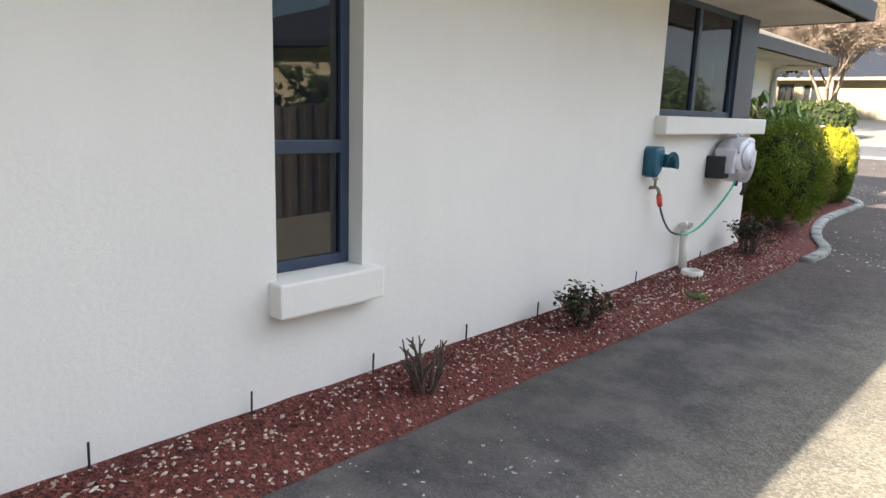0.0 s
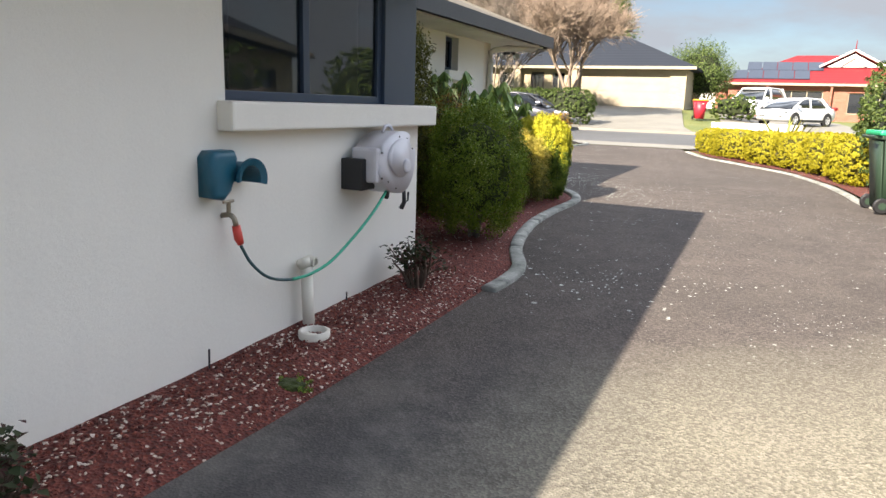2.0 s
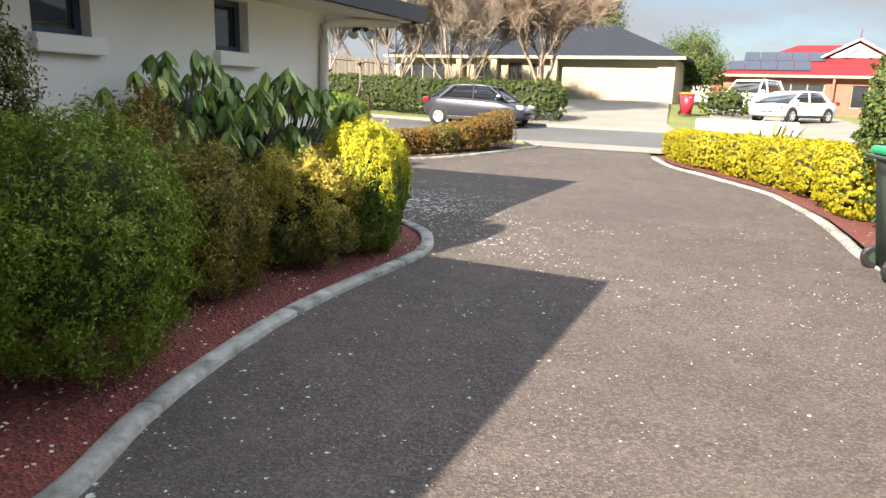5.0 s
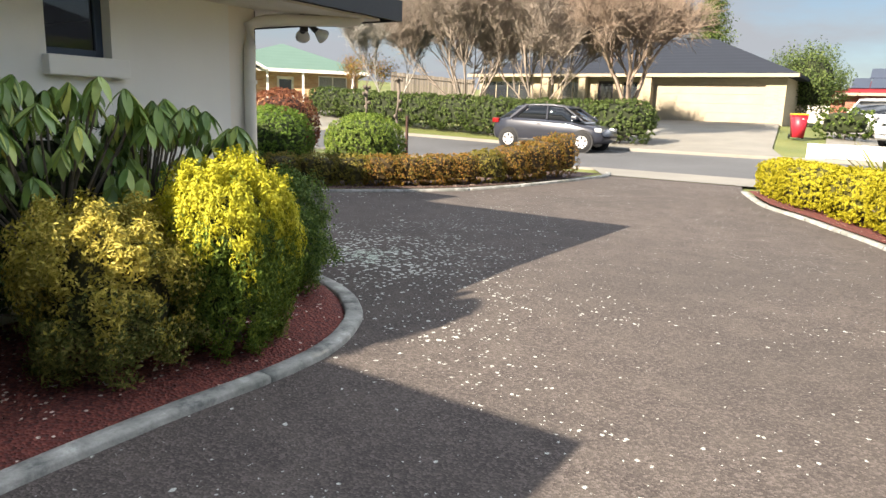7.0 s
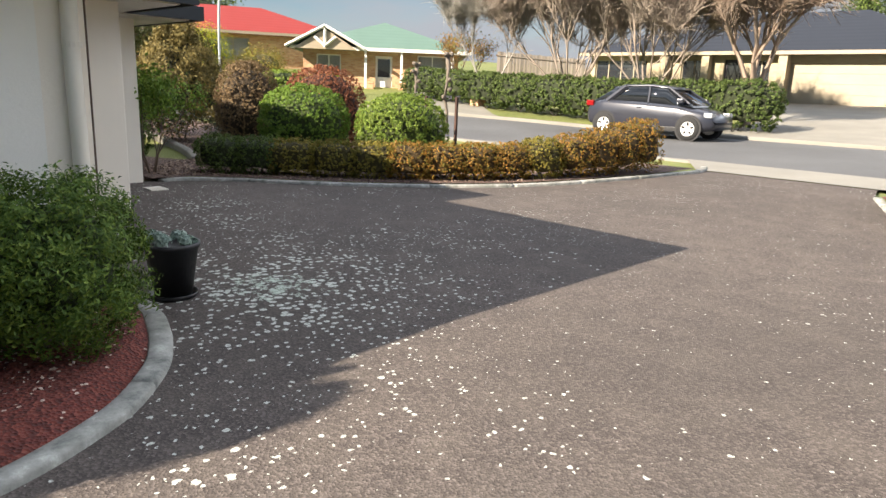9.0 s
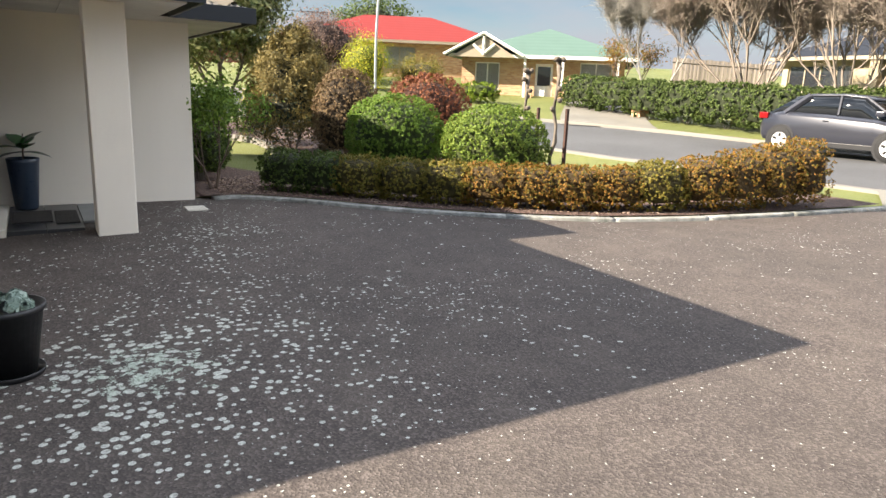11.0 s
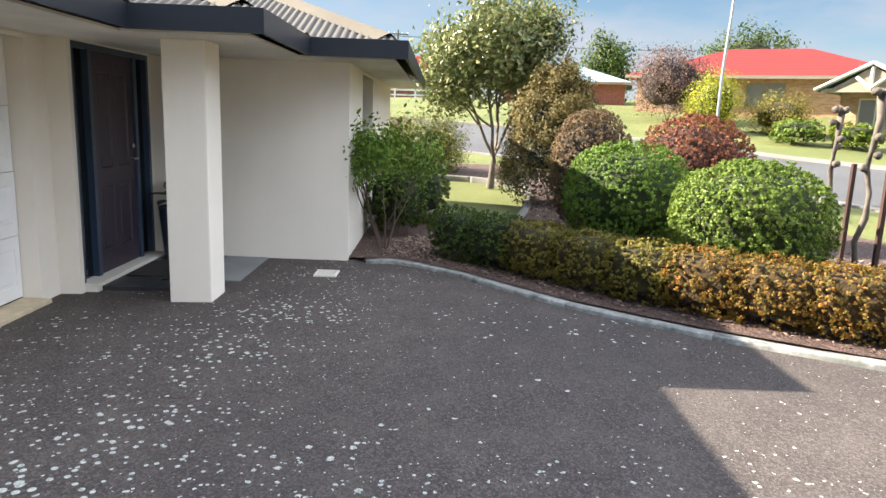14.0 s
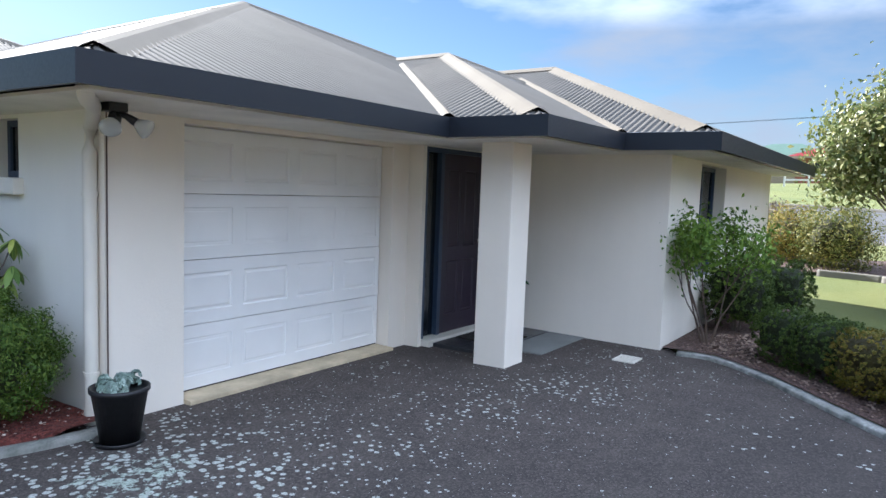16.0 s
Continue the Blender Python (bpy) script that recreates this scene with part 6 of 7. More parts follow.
def car(name, label, x, y, turn, body, length=4.3, width=1.78, height=1.6, belt=1.0, bonnet=(0.95, 0.8), roof=(0.28, 0.72), screen=0.86, tail=0.04, axles=(0.19, 0.80)):
    """A parked car that points along +x: body, glasshouse, roof, wheels, lamps."""
    ob = thing(name, label, "car", "parked cars", at=(x, y, ground(x, y)), turn=turn)
    hw = width / 2
    prof = [(0.0, 0.45, 0.82, 0.86), (0.03, 0.34, 0.98, 0.95), (0.15, 0.26, belt + 0.04, 1.0), (0.45, 0.24, belt, 1.0), (0.72, 0.24, bonnet[0], 1.0), (0.9, 0.26, bonnet[1] + 0.03, 0.97), (0.975, 0.32, bonnet[1] - 0.08, 0.88), (1.0, 0.42, bonnet[1] - 0.2, 0.78)]
    rings = []
    for f, zb, zt, w in prof:
        u, k = (f - 0.5) * length, hw * w
        rings.append([(u, -k * 0.92, zb), (u, -k, zb + 0.12), (u, -k, zt - 0.14), (u, -k * 0.93, zt - 0.02), (u, 0, zt + 0.02), (u, k * 0.93, zt - 0.02), (u, k, zt - 0.14), (u, k, zb + 0.12), (u, k * 0.92, zb)])
    b_ob = part("body", loft(bmesh.new(), rings), body, ob, "", True)
    rings = []
    for f, z, w in ((tail, belt - 0.03, 0.90), (tail + 0.02, belt + 0.02, 0.88), (roof[0] - 0.08, height - 0.08, 0.74), (roof[0], height - 0.035, 0.72), (0.5, height - 0.025, 0.72), (roof[1] - 0.12, height - 0.06, 0.72), (screen - 0.02, bonnet[0] + 0.03, 0.86), (screen, bonnet[0] - 0.05, 0.88)):
        u, k = (f - 0.5) * length, hw * w
        lo = hw * 0.91
        zb = min(belt - 0.1, z - 0.01)
        rings.append([(u, -lo, zb), (u, -k, z - 0.02), (u, -k * 0.9, z), (u, k * 0.9, z), (u, k, z - 0.02), (u, lo, zb)])
    part("glasshouse", loft(bmesh.new(), rings), CARGLASS, ob, "tinted windows", True)
    rings = []
    for f, z in ((roof[0] - 0.1, height - 0.10), (roof[0], height - 0.02), (0.5, height), (roof[1] - 0.13, height - 0.04), (roof[1] - 0.08, height - 0.085)):
        u, k = (f - 0.5) * length, hw * 0.745
        rings.append([(u, -k, z - 0.06), (u, -k * 0.92, z), (u, k * 0.92, z), (u, k, z - 0.06)])
    part("roof", loft(bmesh.new(), rings), body, ob, "", True)
    for s in (-1, 1):
        for f, g in ((roof[0] - 0.13, roof[0]), (0.5, 0.49), (screen - 0.03, roof[1] - 0.11)):
            lo, hi = (f - 0.5) * length, (g - 0.5) * length
            part("pillar", tube(bmesh.new(), [(lo, s * hw * 0.90, belt - 0.02), (hi, s * hw * 0.745, height - 0.07)], 0.085 if f < 0.3 else 0.035, 6), body, ob)
        for f in axles:
            u = (f - 0.5) * length
            w = part("wheel", lathe(bmesh.new(), [(0.2, -0.1), (0.31, -0.1), (0.335, -0.06), (0.335, 0.06), (0.31, 0.1), (0.2, 0.1)], 28, pose(u, s * (hw - 0.066), 0.335, 90), False), TYRE, ob, "", True)
            part("rim", lathe(bmesh.new(), [(0.06, 0.075), (0.2, 0.095), (0.22, 0.10), (0.22, -0.1), (0.06, -0.1)], 24, pose(u, s * (hw - 0.066), 0.335, -90 * s)), RIM, w)
            for k in range(5):
                part("spoke_gap", cube(-0.028, 0.028, 0.09, 0.18, 0.09, 0.097, 0.0, pose(u, s * (hw - 0.066), 0.335, -90 * s) @ pose(0, 0, 0, 0, 0, 72 * k)), TYRE, w)
            part("wheel_arch", lathe(bmesh.new(), [(0.0, -0.012), (0.385, -0.012), (0.385, 0.012), (0.0, 0.012)], 28, pose(u, s * (hw - 0.005), 0.345, 90), False), BLACK, b_ob)
        part("mirror", cube((screen - 0.11 - 0.5) * length, (screen - 0.06 - 0.5) * length, s * hw * 0.95, s * (hw * 0.95 + 0.16), belt, belt + 0.12, 0.03), body, ob)
        part("tail_lamp", cube(-0.5 * length - 0.005, -0.44 * length, s * hw * 0.66, s * hw * 0.985, 0.86, 1.02, 0.02), LAMP_R, b_ob, "red tail lamp")
        part("headlight", cube(0.42 * length, 0.482 * length, s * hw * 0.6, s * hw * 0.93, bonnet[1] - 0.16, bonnet[1] - 0.03, 0.02), LAMP_W, b_ob, "clear headlight")
        part("door_handle", cube(-0.3, -0.16, s * hw - 0.01, s * (hw + 0.02), 0.86, 0.89, 0.006), body, b_ob)
        part("sill_trim", cube(-0.29 * length, 0.25 * length, s * (hw - 0.06), s * (hw + 0.004), 0.24, 0.36, 0.01), BLACK, b_ob)
    return ob


GREYCAR = paint("slate_metallic_paint", (0.028, 0.03, 0.042), 0.2)
WHITECAR = paint("white_car_paint", (0.75, 0.76, 0.78), 0.0)
car("hatchback", "slate grey compact car parked at the far kerb", -9.78, 30.85, 3, GREYCAR, 4.0, 1.78, 1.54, 1.04, (0.98, 0.82), (0.30, 0.74), 0.84, 0.05, (0.165, 0.825))
car("wagon", "white four-wheel-drive wagon parked on a driveway", -0.9, 48.0, 250, WHITECAR, 4.6, 1.85, 1.85, 1.15, (1.15, 1.0), (0.1, 0.72), 0.8, 0.02)
car("white_car", "white sedan parked in front of the red-roofed house", 1.1, 42.5, 235, WHITECAR, 4.4, 1.75, 1.45, 0.92)
wheelie_bin("red wheelie bin with a yellow lid at a driveway edge", -3.45, 41.0, 20, BIN_R, LID_Y)

# ---- houses across the street ----


def brick_mat(name, a, b_, mortar, scale=1.0):
    m, n, l, b = material(name, 0.9)
    t = n.new("ShaderNodeTexBrick")
    t.inputs["Color1"].default_value, t.inputs["Color2"].default_value, t.inputs["Mortar"].default_value = (*a, 1), (*b_, 1), (*mortar, 1)
    t.inputs["Scale"].default_value = 1.0
    t.inputs["Brick Width"].default_value, t.inputs["Row Height"].default_value, t.inputs["Mortar Size"].default_value = 0.24, 0.086, 0.008
    c = n.new("ShaderNodeTexCoord")
    sx = n.new("ShaderNodeSeparateXYZ")
    l.new(c.outputs["Object"], sx.inputs[0])
    cb = n.new("ShaderNodeCombineXYZ")
    l.new(maths(n, l, "ADD", sx.outputs[0], sx.outputs[1]), cb.inputs[0])
    l.new(sx.outputs[2], cb.inputs[1])
    l.new(cb.outputs[0], t.inputs["Vector"])
    v = coords(n, l)
    l.new(mix(n, l, maths(n, l, "MULTIPLY", noise_tex(n, l, v, 0.7, 4), 0.3), t.outputs["Color"], tuple(x * 0.7 for x in a)), b.inputs["Base Color"])
    return m


BRICK_T = brick_mat("tan_brick", (0.37, 0.30, 0.20), (0.42, 0.35, 0.24), (0.40, 0.34, 0.25))
BRICK_O = brick_mat("mottled_orange_brick", (0.40, 0.20, 0.10), (0.60, 0.40, 0.22), (0.48, 0.40, 0.30))
BRICK_R = brick_mat("red_brick", (0.25, 0.07, 0.045), (0.31, 0.105, 0.065), (0.32, 0.24, 0.19))


def tile_roof(name, col, rough=0.85):
    m, n, l, b = material(name, rough)
    b.inputs["Specular IOR Level"].default_value = 0.15
    v = coords(n, l)
    w = n.new("ShaderNodeTexWave")
    w.inputs["Scale"].default_value = 1.6
    w.bands_direction = "Z"
    l.new(v, w.inputs["Vector"])
    c = mix(n, l, maths(n, l, "MULTIPLY", noise_tex(n, l, v, 1.2, 5), 0.4), col, tuple(x * 0.7 for x in col))
    l.new(c, b.inputs["Base Color"])
    bump(n, l, b, w.outputs["Fac"], 0.3, 0.02)
    return m


ROOF_DK = tile_roof("charcoal_roof", (0.022, 0.026, 0.036))
ROOF_RD = tile_roof("red_roof", (0.20, 0.022, 0.028))
ROOF_OR = tile_roof("orange_red_roof", (0.21, 0.03, 0.028))
ROOF_GN = tile_roof("green_roof_steel", (0.095, 0.155, 0.13))
ROOF_BL = tile_roof("blue_grey_roof_steel", (0.24, 0.33, 0.38))
CREAM = plain("cream_trim", (0.33, 0.275, 0.20), 0.6, 0, 0.08)
WHITE_T = plain("white_trim", (0.78, 0.76, 0.72), 0.6, 0, 0.06)
LACE = plain("pale_curtain", (0.55, 0.55, 0.55), 0.9, 0, 0.1)


def hip_roof(w, d, over, z, rise, thick=0.16):
    """A hipped roof over a plan of w by d from the origin, ridge along the longer side."""
    bm = bmesh.new()
    x0, x1, y0, y1 = -over, w + over, -over, d + over
    h = min(x1 - x0, y1 - y0) / 2
    if x1 - x0 >= y1 - y0:
        r = [(x0 + h, (y0 + y1) / 2), (x1 - h, (y0 + y1) / 2)]
    else:
        r = [((x0 + x1) / 2, y0 + h), ((x0 + x1) / 2, y1 - h)]
    e = [bm.verts.new((a, b, z)) for a, b in ((x0, y0), (x1, y0), (x1, y1), (x0, y1))]
    u = [bm.verts.new((a, b, z - thick)) for a, b in ((x0, y0), (x1, y0), (x1, y1), (x0, y1))]
    t = [bm.verts.new((a, b, z + rise)) for a, b in r]
    if x1 - x0 >= y1 - y0:
        fs = ((e[0], e[1], t[1], t[0]), (e[1], e[2], t[1]), (e[2], e[3], t[0], t[1]), (e[3], e[0], t[0]))
    else:
        fs = ((e[0], e[1], t[0]), (e[1], e[2], t[1], t[0]), (e[2], e[3], t[1]), (e[3], e[0], t[0], t[1]))
    for f in fs:
        bm.faces.new(f)
    for k in range(4):
        bm.faces.new((u[k], u[(k + 1) % 4], e[(k + 1) % 4], e[k]))
    bm.faces.new(u[::-1])
    return bm


def gable_roof(x0, x1, y0, y1, z, rise, thick=0.12):
    """A gabled roof, ridge along y."""
    bm = bmesh.new()
    xm = (x0 + x1) / 2
    lo, hi = [], []
    for y in (y0, y1):
        lo.append([bm.verts.new(p) for p in ((x0, y, z - thick), (xm, y, z + rise - thick), (x1, y, z - thick))])
        hi.append([bm.verts.new(p) for p in ((x0, y, z), (xm, y, z + rise), (x1, y, z))])
    for k in range(2):
        bm.faces.new((hi[0][k], hi[0][k + 1], hi[1][k + 1], hi[1][k]))
        bm.faces.new((lo[0][k + 1], lo[0][k], lo[1][k], lo[1][k + 1]))
        for s in range(2):
            bm.faces.new((lo[s][k], lo[s][k + 1], hi[s][k + 1], hi[s][k]))
    for s, e in ((0, 0), (0, 2)):
        bm.faces.new((lo[0][e], lo[1][e], hi[1][e], hi[0][e]))
    bmesh.ops.recalc_face_normals(bm, faces=bm.faces)
    return bm


def far_house(label, at, turn, w, d, eave, rise, brick, roof, openings, over=0.55, trim=CREAM):
    """A bungalow whose front runs along its own x and faces its own -y; openings: (kind, x0, x1, z0, z1)."""
    ob = thing("house", label, "house", "houses across the street", at=at, turn=turn)
    holes = [(o[1], o[2], o[3], o[4]) for o in openings]
    part("wall", wall_y(0, w, 0, 0.25, -0.6, eave, holes), brick, ob)
    part("wall", wall_y(0, w, d - 0.25, d, -0.6, eave, []), brick, ob)
    part("wall", wall_x(0, 0.25, 0.25, d - 0.25, -0.6, eave, []), brick, ob)
    part("wall", wall_x(w - 0.25, w, 0.25, d - 0.25, -0.6, eave, []), brick, ob)
    part("roof", hip_roof(w, d, over, eave + 0.16, rise), roof, ob)
    part("fascia", cube(-over - 0.03, w + over + 0.03, -over - 0.05, -over - 0.004, eave - 0.02, eave + 0.15), trim, ob)
    for o in openings:
        kind, x0, x1, z0, z1 = o[:5]
        if kind == "garage":
            g = part("garage_door", cube(x0, x1, 0.12, 0.16, z0, z1), o[5] if len(o) > 5 else trim, ob)
            for k in range(1, 4):
                z = z0 + (z1 - z0) * k / 4
                part("door_rib", cube(x0 + 0.02, x1 - 0.02, 0.105, 0.12, z - 0.012, z + 0.012), trim, g)
        elif kind == "door":
            g = part("door", cube(x0, x1, 0.14, 0.19, z0, z1), o[5] if len(o) > 5 else trim, ob)
            part("door_pane", cube(x0 + 0.12, x1 - 0.12, 0.13, 0.14, z0 + 1.0, z1 - 0.15), CARGLASS, g)
        else:
            g = part("window", cube(x0, x1, 0.10, 0.16, z0, z0 + 0.06), trim, ob)
            part("window_head", cube(x0, x1, 0.10, 0.16, z1 - 0.06, z1), trim, g)
            n = max(2, int((x1 - x0) / 0.8))
            for k in range(n + 1):
                u = x0 + (x1 - x0 - 0.06) * k / n
                part("window_bar", cube(u, u + 0.06, 0.10, 0.16, z0 + 0.06, z1 - 0.06), trim, g)
            part("pane", cube(x0 + 0.06, x1 - 0.06, 0.125, 0.132, z0 + 0.06, z1 - 0.06), CLEAR if kind == "lace" else GLASS, g).visible_shadow = False
            # lace curtain, or else a dark sheet standing in for the unlit room
            part("curtain", cube(x0 + 0.06, x1 - 0.06, 0.17, 0.19, z0 + 0.06, z1 - 0.06), LACE if kind == "lace" else ROOM_DARK, g)
    return ob


fgh = far_house("tan brick house with a charcoal hipped roof and wide garage door", (-22.6, 47.0, 1.72), 0, 17.7, 9.5, 2.32, 2.3, BRICK_T, ROOF_DK,
                [("garage", 11.1, 16.75, 0.05, 1.95), ("window", 0.3, 3.6, 0.5, 2.1), ("door", 7.9, 8.8, 0.0, 2.1, DOOR_D), ("window", 5.6, 7.0, 0.4, 2.1), ("window", 9.3, 10.2, 0.4, 2.1)])
for u in (4.6, 6.9, 10.7):
    part("porch_post", cube(u, u + 0.4, -0.5, -0.1, -0.4, 2.3), BRICK_T, fgh)
rdh = far_house("red brick house with a red hipped roof and solar panels", (-3.2, 60.0, 1.15), 0, 13.4, 9.0, 2.55, 2.3, BRICK_R, ROOF_RD,
                [("window", 3.3, 6.4, 0.2, 2.2), ("window", 8.0, 10.0, 0.6, 2.1), ("window", 0.6, 2.0, 0.8, 2.1)])
part("gable_roof", gable_roof(6.1, 10.3, 1.9, 5.0, 4.05, 1.15), ROOF_RD, rdh)
bm = bmesh.new()
bm.faces.new([bm.verts.new(p) for p in ((6.5, 2.05, 4.0), (9.9, 2.05, 4.0), (8.2, 2.05, 4.95))])
bm.normal_update()
bmesh.ops.solidify(bm, geom=list(bm.faces), thickness=0.1)
gi = part("gable_infill", bm, WHITE_T, rdh, "white timber gable infill")
for p, q in (((6.0, 1.85, 4.0), (8.2, 1.85, 5.2)), ((10.4, 1.85, 4.0), (8.2, 1.85, 5.2)), ((7.4, 1.9, 4.1), (8.2, 1.9, 4.7)), ((9.0, 1.9, 4.1), (8.2, 1.9, 4.7))):
    part("bargeboard", tube(bmesh.new(), [p, q], 0.07, 4), WHITE_T, gi)
part("finial", tube(bmesh.new(), [(8.2, 1.85, 5.1), (8.2, 1.85, 5.9)], [0.05, 0.02], 6), ROOF_RD, rdh)
SOLAR = plain("solar_panel", (0.02, 0.028, 0.05), 0.5, 0, 0.1)
sl_r = math.atan2(2.3, 5.05)
for i in range(5):
    for k in range(2):
        part("solar_panel", cube(i * 1.05, i * 1.05 + 1.0, k * 1.7, k * 1.7 + 1.65, 0.05, 0.09, 0.0, pose(0.2 + 0.9 * k, 0.0, 2.95, math.degrees(sl_r))), SOLAR, rdh, "dark solar panel")
for u in (2.6, 6.8, 10.6):
    part("verandah_post", cube(u, u + 0.14, -0.5, -0.36, -0.5, 2.55), BRICK_R, rdh)
rdg = far_house("low red-roofed garage wing of the brick house", (-7.6, 62.0, 1.15), 0, 4.2, 6.0, 2.4, 1.1, BRICK_R, ROOF_RD, [("garage", 0.6, 3.4, 0.0, 2.1, WHITE_T)])

gnh = far_house("mottled orange brick house with a green steel roof and front gable", (-31.5, 32.9, 1.3), 46.5, 8.3, 9.0, 2.32, 1.7, BRICK_O, ROOF_GN,
                [("lace", 0.7, 2.0, 0.6, 2.1), ("door", 3.85, 4.75, 0.0, 2.1, WHITE_T), ("lace", 6.1, 7.7, 0.4, 2.2)], 0.6, WHITE_T)
part("gable_roof", gable_roof(-0.7, 3.3, -1.1, 4.5, 2.45, 1.05), ROOF_GN, gnh)
bm = bmesh.new()
bm.faces.new([bm.verts.new(p) for p in ((-0.35, -1.02, 2.3), (2.95, -1.02, 2.3), (1.3, -1.02, 3.32))])
bm.normal_update()
bmesh.ops.solidify(bm, geom=list(bm.faces), thickness=0.1)
gi = part("gable_infill", bm, CREAM, gnh, "cream panelled gable infill")
for p, q in (((-0.75, -1.15, 2.38), (1.3, -1.15, 3.46)), ((3.35, -1.15, 2.38), (1.3, -1.15, 3.46)), ((1.3, -1.1, 2.4), (1.3, -1.1, 3.3)), ((0.75, -1.1, 2.9), (1.3, -1.1, 2.45)), ((1.85, -1.1, 2.9), (1.3, -1.1, 2.45))):
    part("gable_timber", tube(bmesh.new(), [p, q], 0.075, 4), WHITE_T, gi)
for u in (3.3, 5.2, 7.9):
    part("verandah_post", cube(u, u + 0.12, -0.55, -0.43, -0.3, 2.3), WHITE_T, gnh)
for u in (3.45, 5.1):
    part("verandah_pier", cube(u, u + 0.35, -0.7, -0.35, -0.3, 0.75), BRICK_O, gnh)

far_house("orange brick house with an orange-red hipped roof", (-43.5, 27.5, 2.5), 62, 13.5, 9.0, 2.2, 1.9, BRICK_O, ROOF_OR, [("lace", 1.2, 3.2, 0.6, 2.0), ("lace", 6.0, 8.0, 0.6, 2.0)], 0.6)
far_house("red brick bungalow with a red roof beyond the lawn", (-66.0, 8.2, 3.35), 84, 9.5, 8.0, 2.3, 1.9, BRICK_R, ROOF_RD, [("window", 1.2, 2.6, 0.7, 2.0), ("lace", 5.0, 6.6, 0.5, 2.1)], 0.6)
far_house("green-roofed house far down the street", (-82.0, -2.0, 3.6), 84, 12.0, 9.0, 2.4, 2.2, BRICK_T, ROOF_GN, [("window", 2.0, 4.0, 0.7, 2.0)], 0.6)
far_house("red brick house with a blue-grey roof", (-55.0, 20.5, 2.7), 75, 9.0, 8.0, 2.1, 1.5, BRICK_R, ROOF_BL, [("window", 1.5, 3.5, 0.7, 2.0)], 0.5)

far_house("brick bungalow with a charcoal roof behind the side fence", (9.3, 21.2, 0.4), 246.6, 10.0, 7.0, 2.5, 1.7, BRICK_T, ROOF_DK, [("window", 2.0, 4.0, 0.7, 2.0), ("window", 6.0, 7.6, 0.7, 2.0)], 0.55)

# driveways and paths across the street
structure("driveway_tan", strip(lerp_rows([(32.6, -9.6), (36, -9.0), (46.9, -11.6)], [(32.6, -2.6), (36, -3.6), (46.9, -5.0)], 32.6, 46.9, 0.7), 0.02, 10), CONC_L, "pale concrete driveway sloping up to a garage", "driveway")
structure("driveway_red", strip(lerp_rows([(32.6, -1.6), (59.5, -4.0)], [(32.6, 5.0), (59.5, 2.0)], 32.6, 59.5, 1.0), 0.02, 8), CONC_L, "pale concrete driveway of the red brick house", "driveway")
structure("driveway_green", ribbon(curve_pts([(-18.0, 30.6), (-21.5, 33.6), (-25.5, 37.3)], 0.5), 1.7, 0.03), CONC_L, "pale concrete driveway to the orange brick house", "driveway")
tagged(mesh_ob("low_wall", cube(-2.3, 1.2, 34.2, 34.5, 0.4, 1.15, 0.02), WHITE_T), "low white rendered garden wall at the street", "wall")
bush("pillar_shrub", "clipped low green hedge shrub near the letterbox", -28.4, 29.6, 1.0, 0.8, 0.9, L_LIME, 721, 0.09, 0.6, 4000, 0.04, 5, 3.5)
bush("pillar_shrub", "clipped low green hedge shrub by the lawn", -27.2, 31.2, 1.0, 0.8, 0.9, L_GREEN, 722, 0.09, 0.6, 4000, 0.04, 5, 3.5)
bush("garden_shrub", "grey-green mounded shrub before the brick house", -32.0, 30.6, 1.8, 1.2, 1.7, L_OLIVE, 723, 0.09, 0.5, 8000, 0.15, 5, low=-1, base=0, tuft=0.2)
bush("garden_shrub", "golden yellow shrub by the street lamp", -32.5, 27.9, 1.2, 1.2, 2.5, L_YELG, 724, 0.09, 0.5, 9000, 0.15, 5, low=-1, base=0, tuft=0.2)
tagged(mesh_ob("letterbox_pillar", cube(-20.9, -20.4, 34.6, 35.1, 0.6, 2.0, 0.02), BRICK_O), "orange brick letterbox pillar at the hedge end", "letterbox")
L_MAUVE = leafy("mauve_leaves", ((0, (0.10, 0.06, 0.05)), (0.5, (0.18, 0.11, 0.09)), (1, (0.28, 0.18, 0.15))))
bush("street_tree", "rounded mauve-brown ornamental tree", -37.5, 27.5, 2.3, 2.1, 3.6, L_MAUVE, 725, 0.12, 0.5, 12000, 0.2, 6, depth=0.5, base=0.2, tuft=0.25, category="tree")
bush("bottlebrush", "dense green tree beside the tan garage", -4.6, 52.5, 1.9, 1.9, 4.3, L_HEDGE, 726, 0.14, 0.5, 14000, 0.22, 6, base=0.3, tuft=0.25, depth=0.4, category="tree")
bush("side_hedge", "dark clipped hedge beside the red bin", -1.9, 43.0, 1.1, 0.8, 1.35, L_DARK, 727, 0.09, 0.6, 5000, 0.05, 5, 4.0)
bush("cypress", "dark green conifer behind the charcoal roof", -12.4, 62.0, 1.9, 1.9, 9.6, L_DARK, 728, 0.2, 0.4, 14000, 0.2, 7, 1.8, taper=0.7, category="conifer", tuft=0.4, droop=0.8)
bush("conifer", "dark distant conifer on the skyline", -75.0, 33.0, 2.5, 2.5, 7.0, L_DARK, 729, 0.35, 0.5, 6000, 0.3, 7, depth=0.4, tuft=0.5, category="conifer")
bush("roadside_tree", "rounded green tree on the skyline", -62.0, 42.0, 3.5, 3.5, 5.5, L_HEDGE, 730, 0.3, 0.5, 8000, 0.22, 6, tuft=0.4, category="tree")

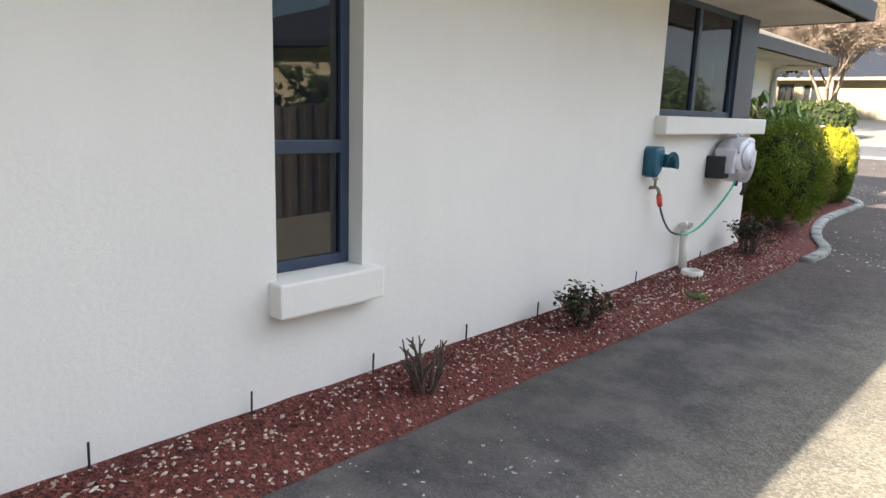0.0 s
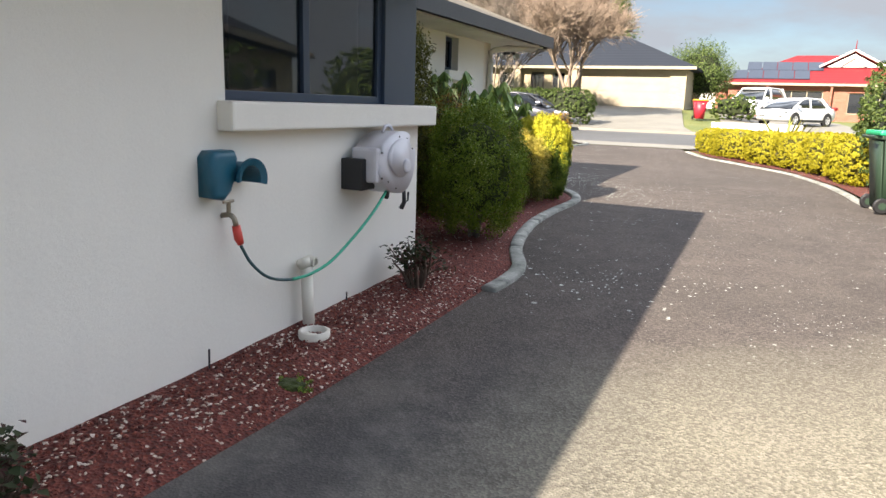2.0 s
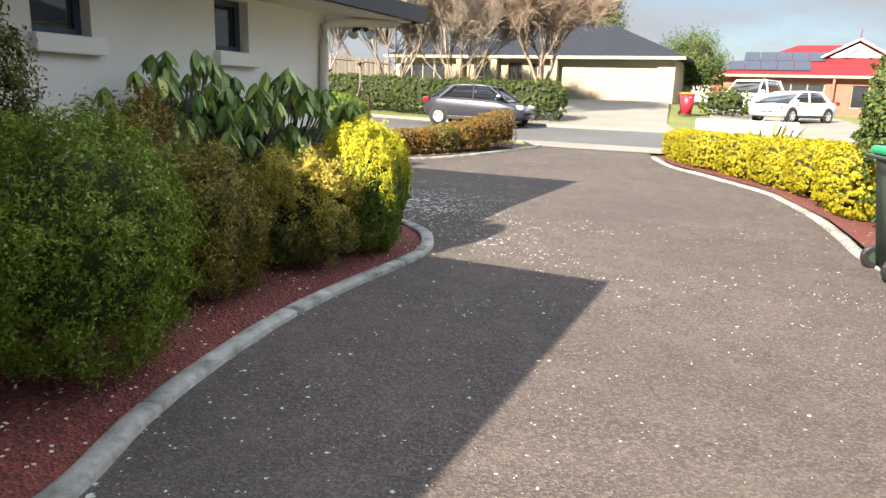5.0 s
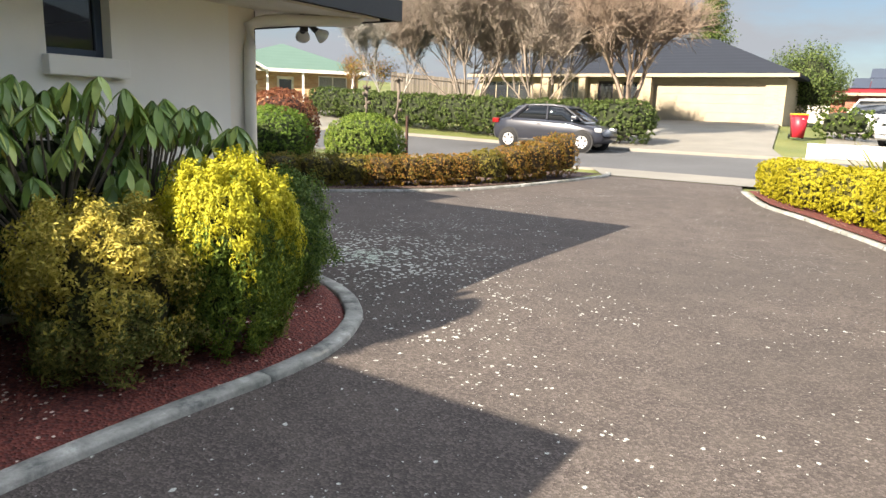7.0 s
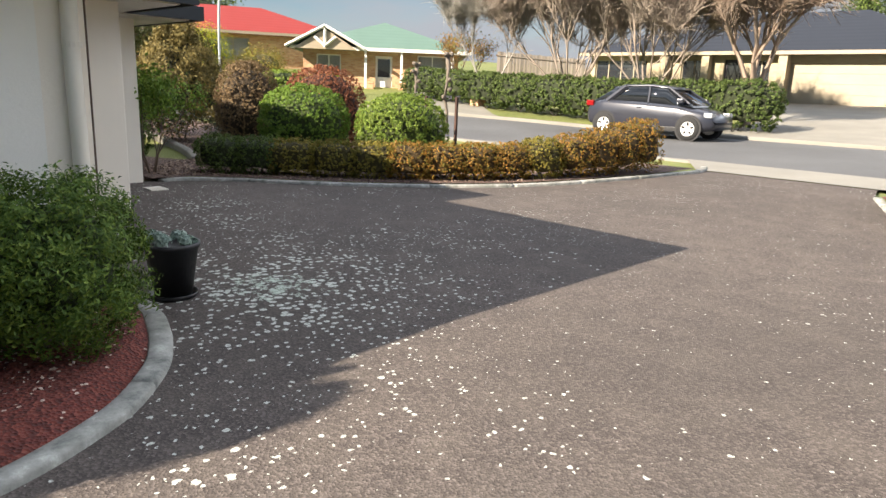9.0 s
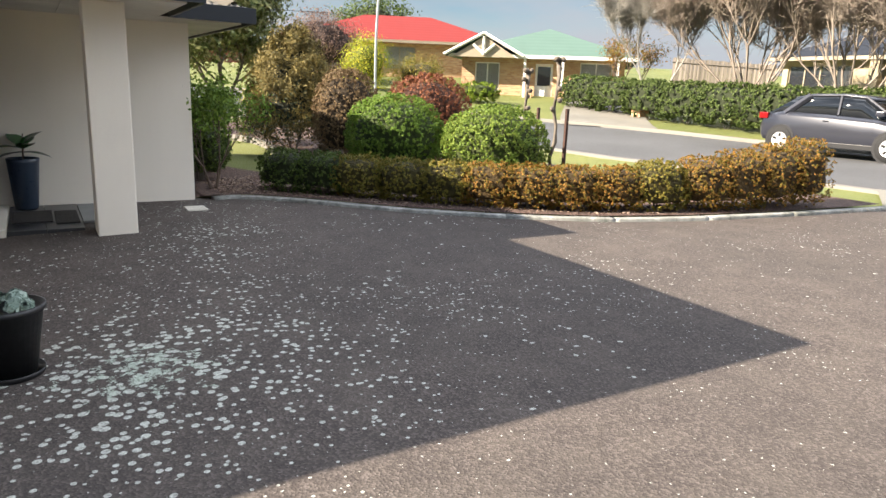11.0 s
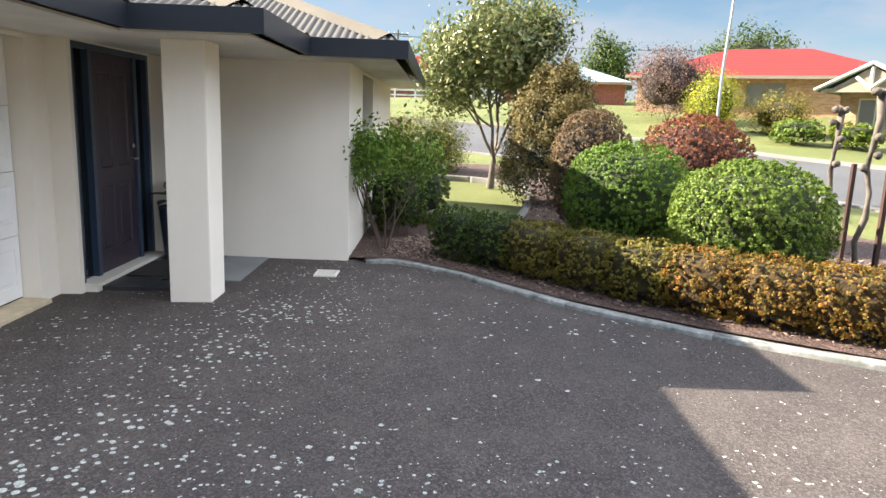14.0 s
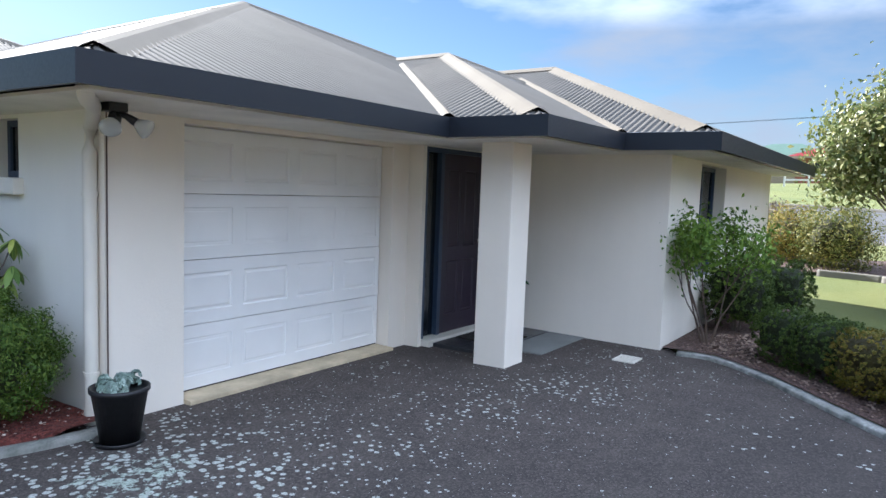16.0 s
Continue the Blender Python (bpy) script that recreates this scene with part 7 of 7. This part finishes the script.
# bare trees behind the street hedge
BARE2 = plain("warm_brown_twigs", (0.29, 0.22, 0.17), 0.95, 0, 0.3, 20, 0.3, 0.003, 2)
BARE = plain("grey_pink_twigs", (0.29, 0.24, 0.20), 0.95, 0, 0.3, 20, 0.3, 0.003, 2)
tree("bare_tree", "leafless winter tree with many fine stems behind the hedge", -17.4, 37.2, 9.0, 741, None, 0.40, 4, 0.085, up=0.34, stems=6, bark=BARE, trunk_h=0.08, kids=(3, 5), length=2.3, twigs=5)
tree("bare_tree", "leafless winter tree with pale upright stems", -13.7, 37.6, 8.4, 742, None, 0.38, 4, 0.08, up=0.3, stems=4, bark=BARE, trunk_h=0.1, kids=(3, 5), length=2.0, twigs=5)
tree("bare_tree", "round-headed bare tree in front of the tan garage", -9.4, 36.7, 8.2, 743, None, 0.46, 4, 0.2, up=0.2, stems=1, bark=BARE2, trunk_h=0.13, kids=(3, 5), length=1.9, twigs=7)
BIRCH = plain("white_birch_bark", (0.33, 0.31, 0.28), 0.8, 0, 0.3)
tree("birch_tree", "slender leafless birch with white bark", -21.3, 36.3, 5.6, 744, None, 0.35, 4, 0.06, up=0.35, stems=2, bark=BIRCH, trunk_h=0.3, length=1.3, twigs=3)
tree("rusty_tree", "small orange-twigged shrub tree", -23.2, 36.6, 3.3, 745, L_RUST, 0.4, 3, 0.05, 0.09, 8, 0.2, 0.2, 3, bark=TWIG, length=0.9)

# paling fences
PALE, pn_, pl_, pb_ = material("weathered_paling", 0.95)
po_ = pn_.new("ShaderNodeObjectInfo")
pc_ = ramp(pn_, pl_, po_.outputs["Random"], ((0.0, (0.07, 0.06, 0.05)), (0.5, (0.14, 0.12, 0.10)), (1.0, (0.24, 0.21, 0.18))))
pg_ = noise_tex(pn_, pl_, coords(pn_, pl_, scale=(40, 40, 1.5)), 1.5, 5, 0.7)
pl_.new(mix(pn_, pl_, maths(pn_, pl_, "MULTIPLY", pg_, 0.6), pc_, (0.07, 0.06, 0.05)), pb_.inputs["Base Color"])
bump(pn_, pl_, pb_, pg_, 0.5, 0.003)


def fence(label, a, b, h, group):
    ob = thing("paling_fence", label, "fence", group)
    a, b = Vector(a), Vector(b)
    n = int((b - a).length / 0.115)
    d = (b - a).normalized()
    t = math.degrees(math.atan2(d.y, d.x))
    mesh = None
    for i in range(n):
        p = a + d * 0.115 * i
        if mesh is None:
            bm = cube(0, 0.105, -0.008, 0.008, 0, h)
            o = part("paling", bm, PALE, ob)
            mesh = o.data
        else:
            o = new("paling", mesh)
            o.parent = ob
        lap = 0.017 * (i % 2)
        o.matrix_local = pose(p.x + d.y * lap, p.y - d.x * lap, ground(p.x, p.y) - 0.05 + 0.02 * math.sin(i * 7.3), 0, 0, t)
    for z in (0.35, h - 0.3):
        bm = bmesh.new()
        tube(bm, [(a.x + d.y * 0.06, a.y - d.x * 0.06, ground(a.x, a.y) + z), (b.x + d.y * 0.06, b.y - d.x * 0.06, ground(b.x, b.y) + z)], 0.04, 4)
        part("fence_rail", bm, PALE, ob)
    return ob


fence("weathered grey paling fence along the drive", (2.05, -7.0), (2.05, 11.4), 1.42, "paling fences")
fence("weathered paling fence between the gardens across the street", (-29.0, 46.0), (-22.9, 47.0), 1.7, "paling fences")
fence("long weathered paling fence beyond the corner lawn", (-64.0, -14.0), (-64.0, 6.5), 1.6, "paling fences")
for i in range(6):
    bush("side_hedge", "leafy hedge behind the paling fence", 2.95, -5.2 + 3.1 * i, 0.72, 1.7, 2.12, L_HEDGE, 760 + i, 0.09, 0.6, 5000, 0.08, 5, 3.5, group="hedge behind the fence")

# ---- street lamp, power pole and wires ----
GALV = plain("galvanised_steel", (0.42, 0.44, 0.46), 0.45, 0.6, 0.15)
sl = thing("street_lamp", "galvanised street lamp with a curved arm", "street lamp", at=(-28.7, 26.6, ground(-28.7, 26.6)))
part("pole", tube(bmesh.new(), curve_pts([(0, 0, 0), (0, 0, 2.5), (0.0, 0.12, 5.2), (0, 0.0, 5.9), (0, -0.5, 6.35), (0, -1.3, 6.5)], 0.3), 0.055, 10), GALV, sl, "", True)
part("lamp_head", cube(-0.09, 0.09, -1.75, -1.25, 6.45, 6.56, 0.03), GALV, sl)
pw = thing("power_pole", "timber power pole with crossarm and insulators", "power pole", at=(-92, 10.0, ground(-92, 10.0)))
part("pole", tube(bmesh.new(), [(0, 0, -0.5), (0, 0, 8.6)], [0.16, 0.11], 8), BARK, pw)
part("crossarm", cube(-0.06, 0.06, -1.3, 1.3, 8.0, 8.14), BARK, pw)
for y in (-1.2, -0.5, 0.5, 1.2):
    part("insulator", lathe(bmesh.new(), [(0.05, 8.14), (0.07, 8.2), (0.04, 8.35)], 8, pose(0, y, 0)), WHITE_T, pw)
wr = thing("power_line", "thin overhead power lines", "wire")
for y in (9.0, 11.0):
    part("wire", tube(bmesh.new(), curve_pts([(-92, y, 12.0), (-92, y + 25, 11.3), (-92, y + 50, 12.0)], 5), 0.02, 4), BLACK, wr)
    part("wire", tube(bmesh.new(), curve_pts([(-92, y, 12.0), (-93, y - 25, 11.3), (-94, y - 50, 12.0)], 5), 0.02, 4), BLACK, wr)

# low white rail fence by the far bungalow
wf_ = thing("rail_fence", "low white timber rail fence on the far verge", "fence", at=(-52.0, 9.5, ground(-52, 9.5)), turn=80)
for k in range(5):
    part("post", cube(k * 1.5 - 0.05, k * 1.5 + 0.05, -0.05, 0.05, -0.2, 0.85), WHITE_T, wf_)
for z in (0.35, 0.7):
    part("rail", cube(0, 6.0, -0.06, -0.052 + 0.02, z, z + 0.11), WHITE_T, wf_)
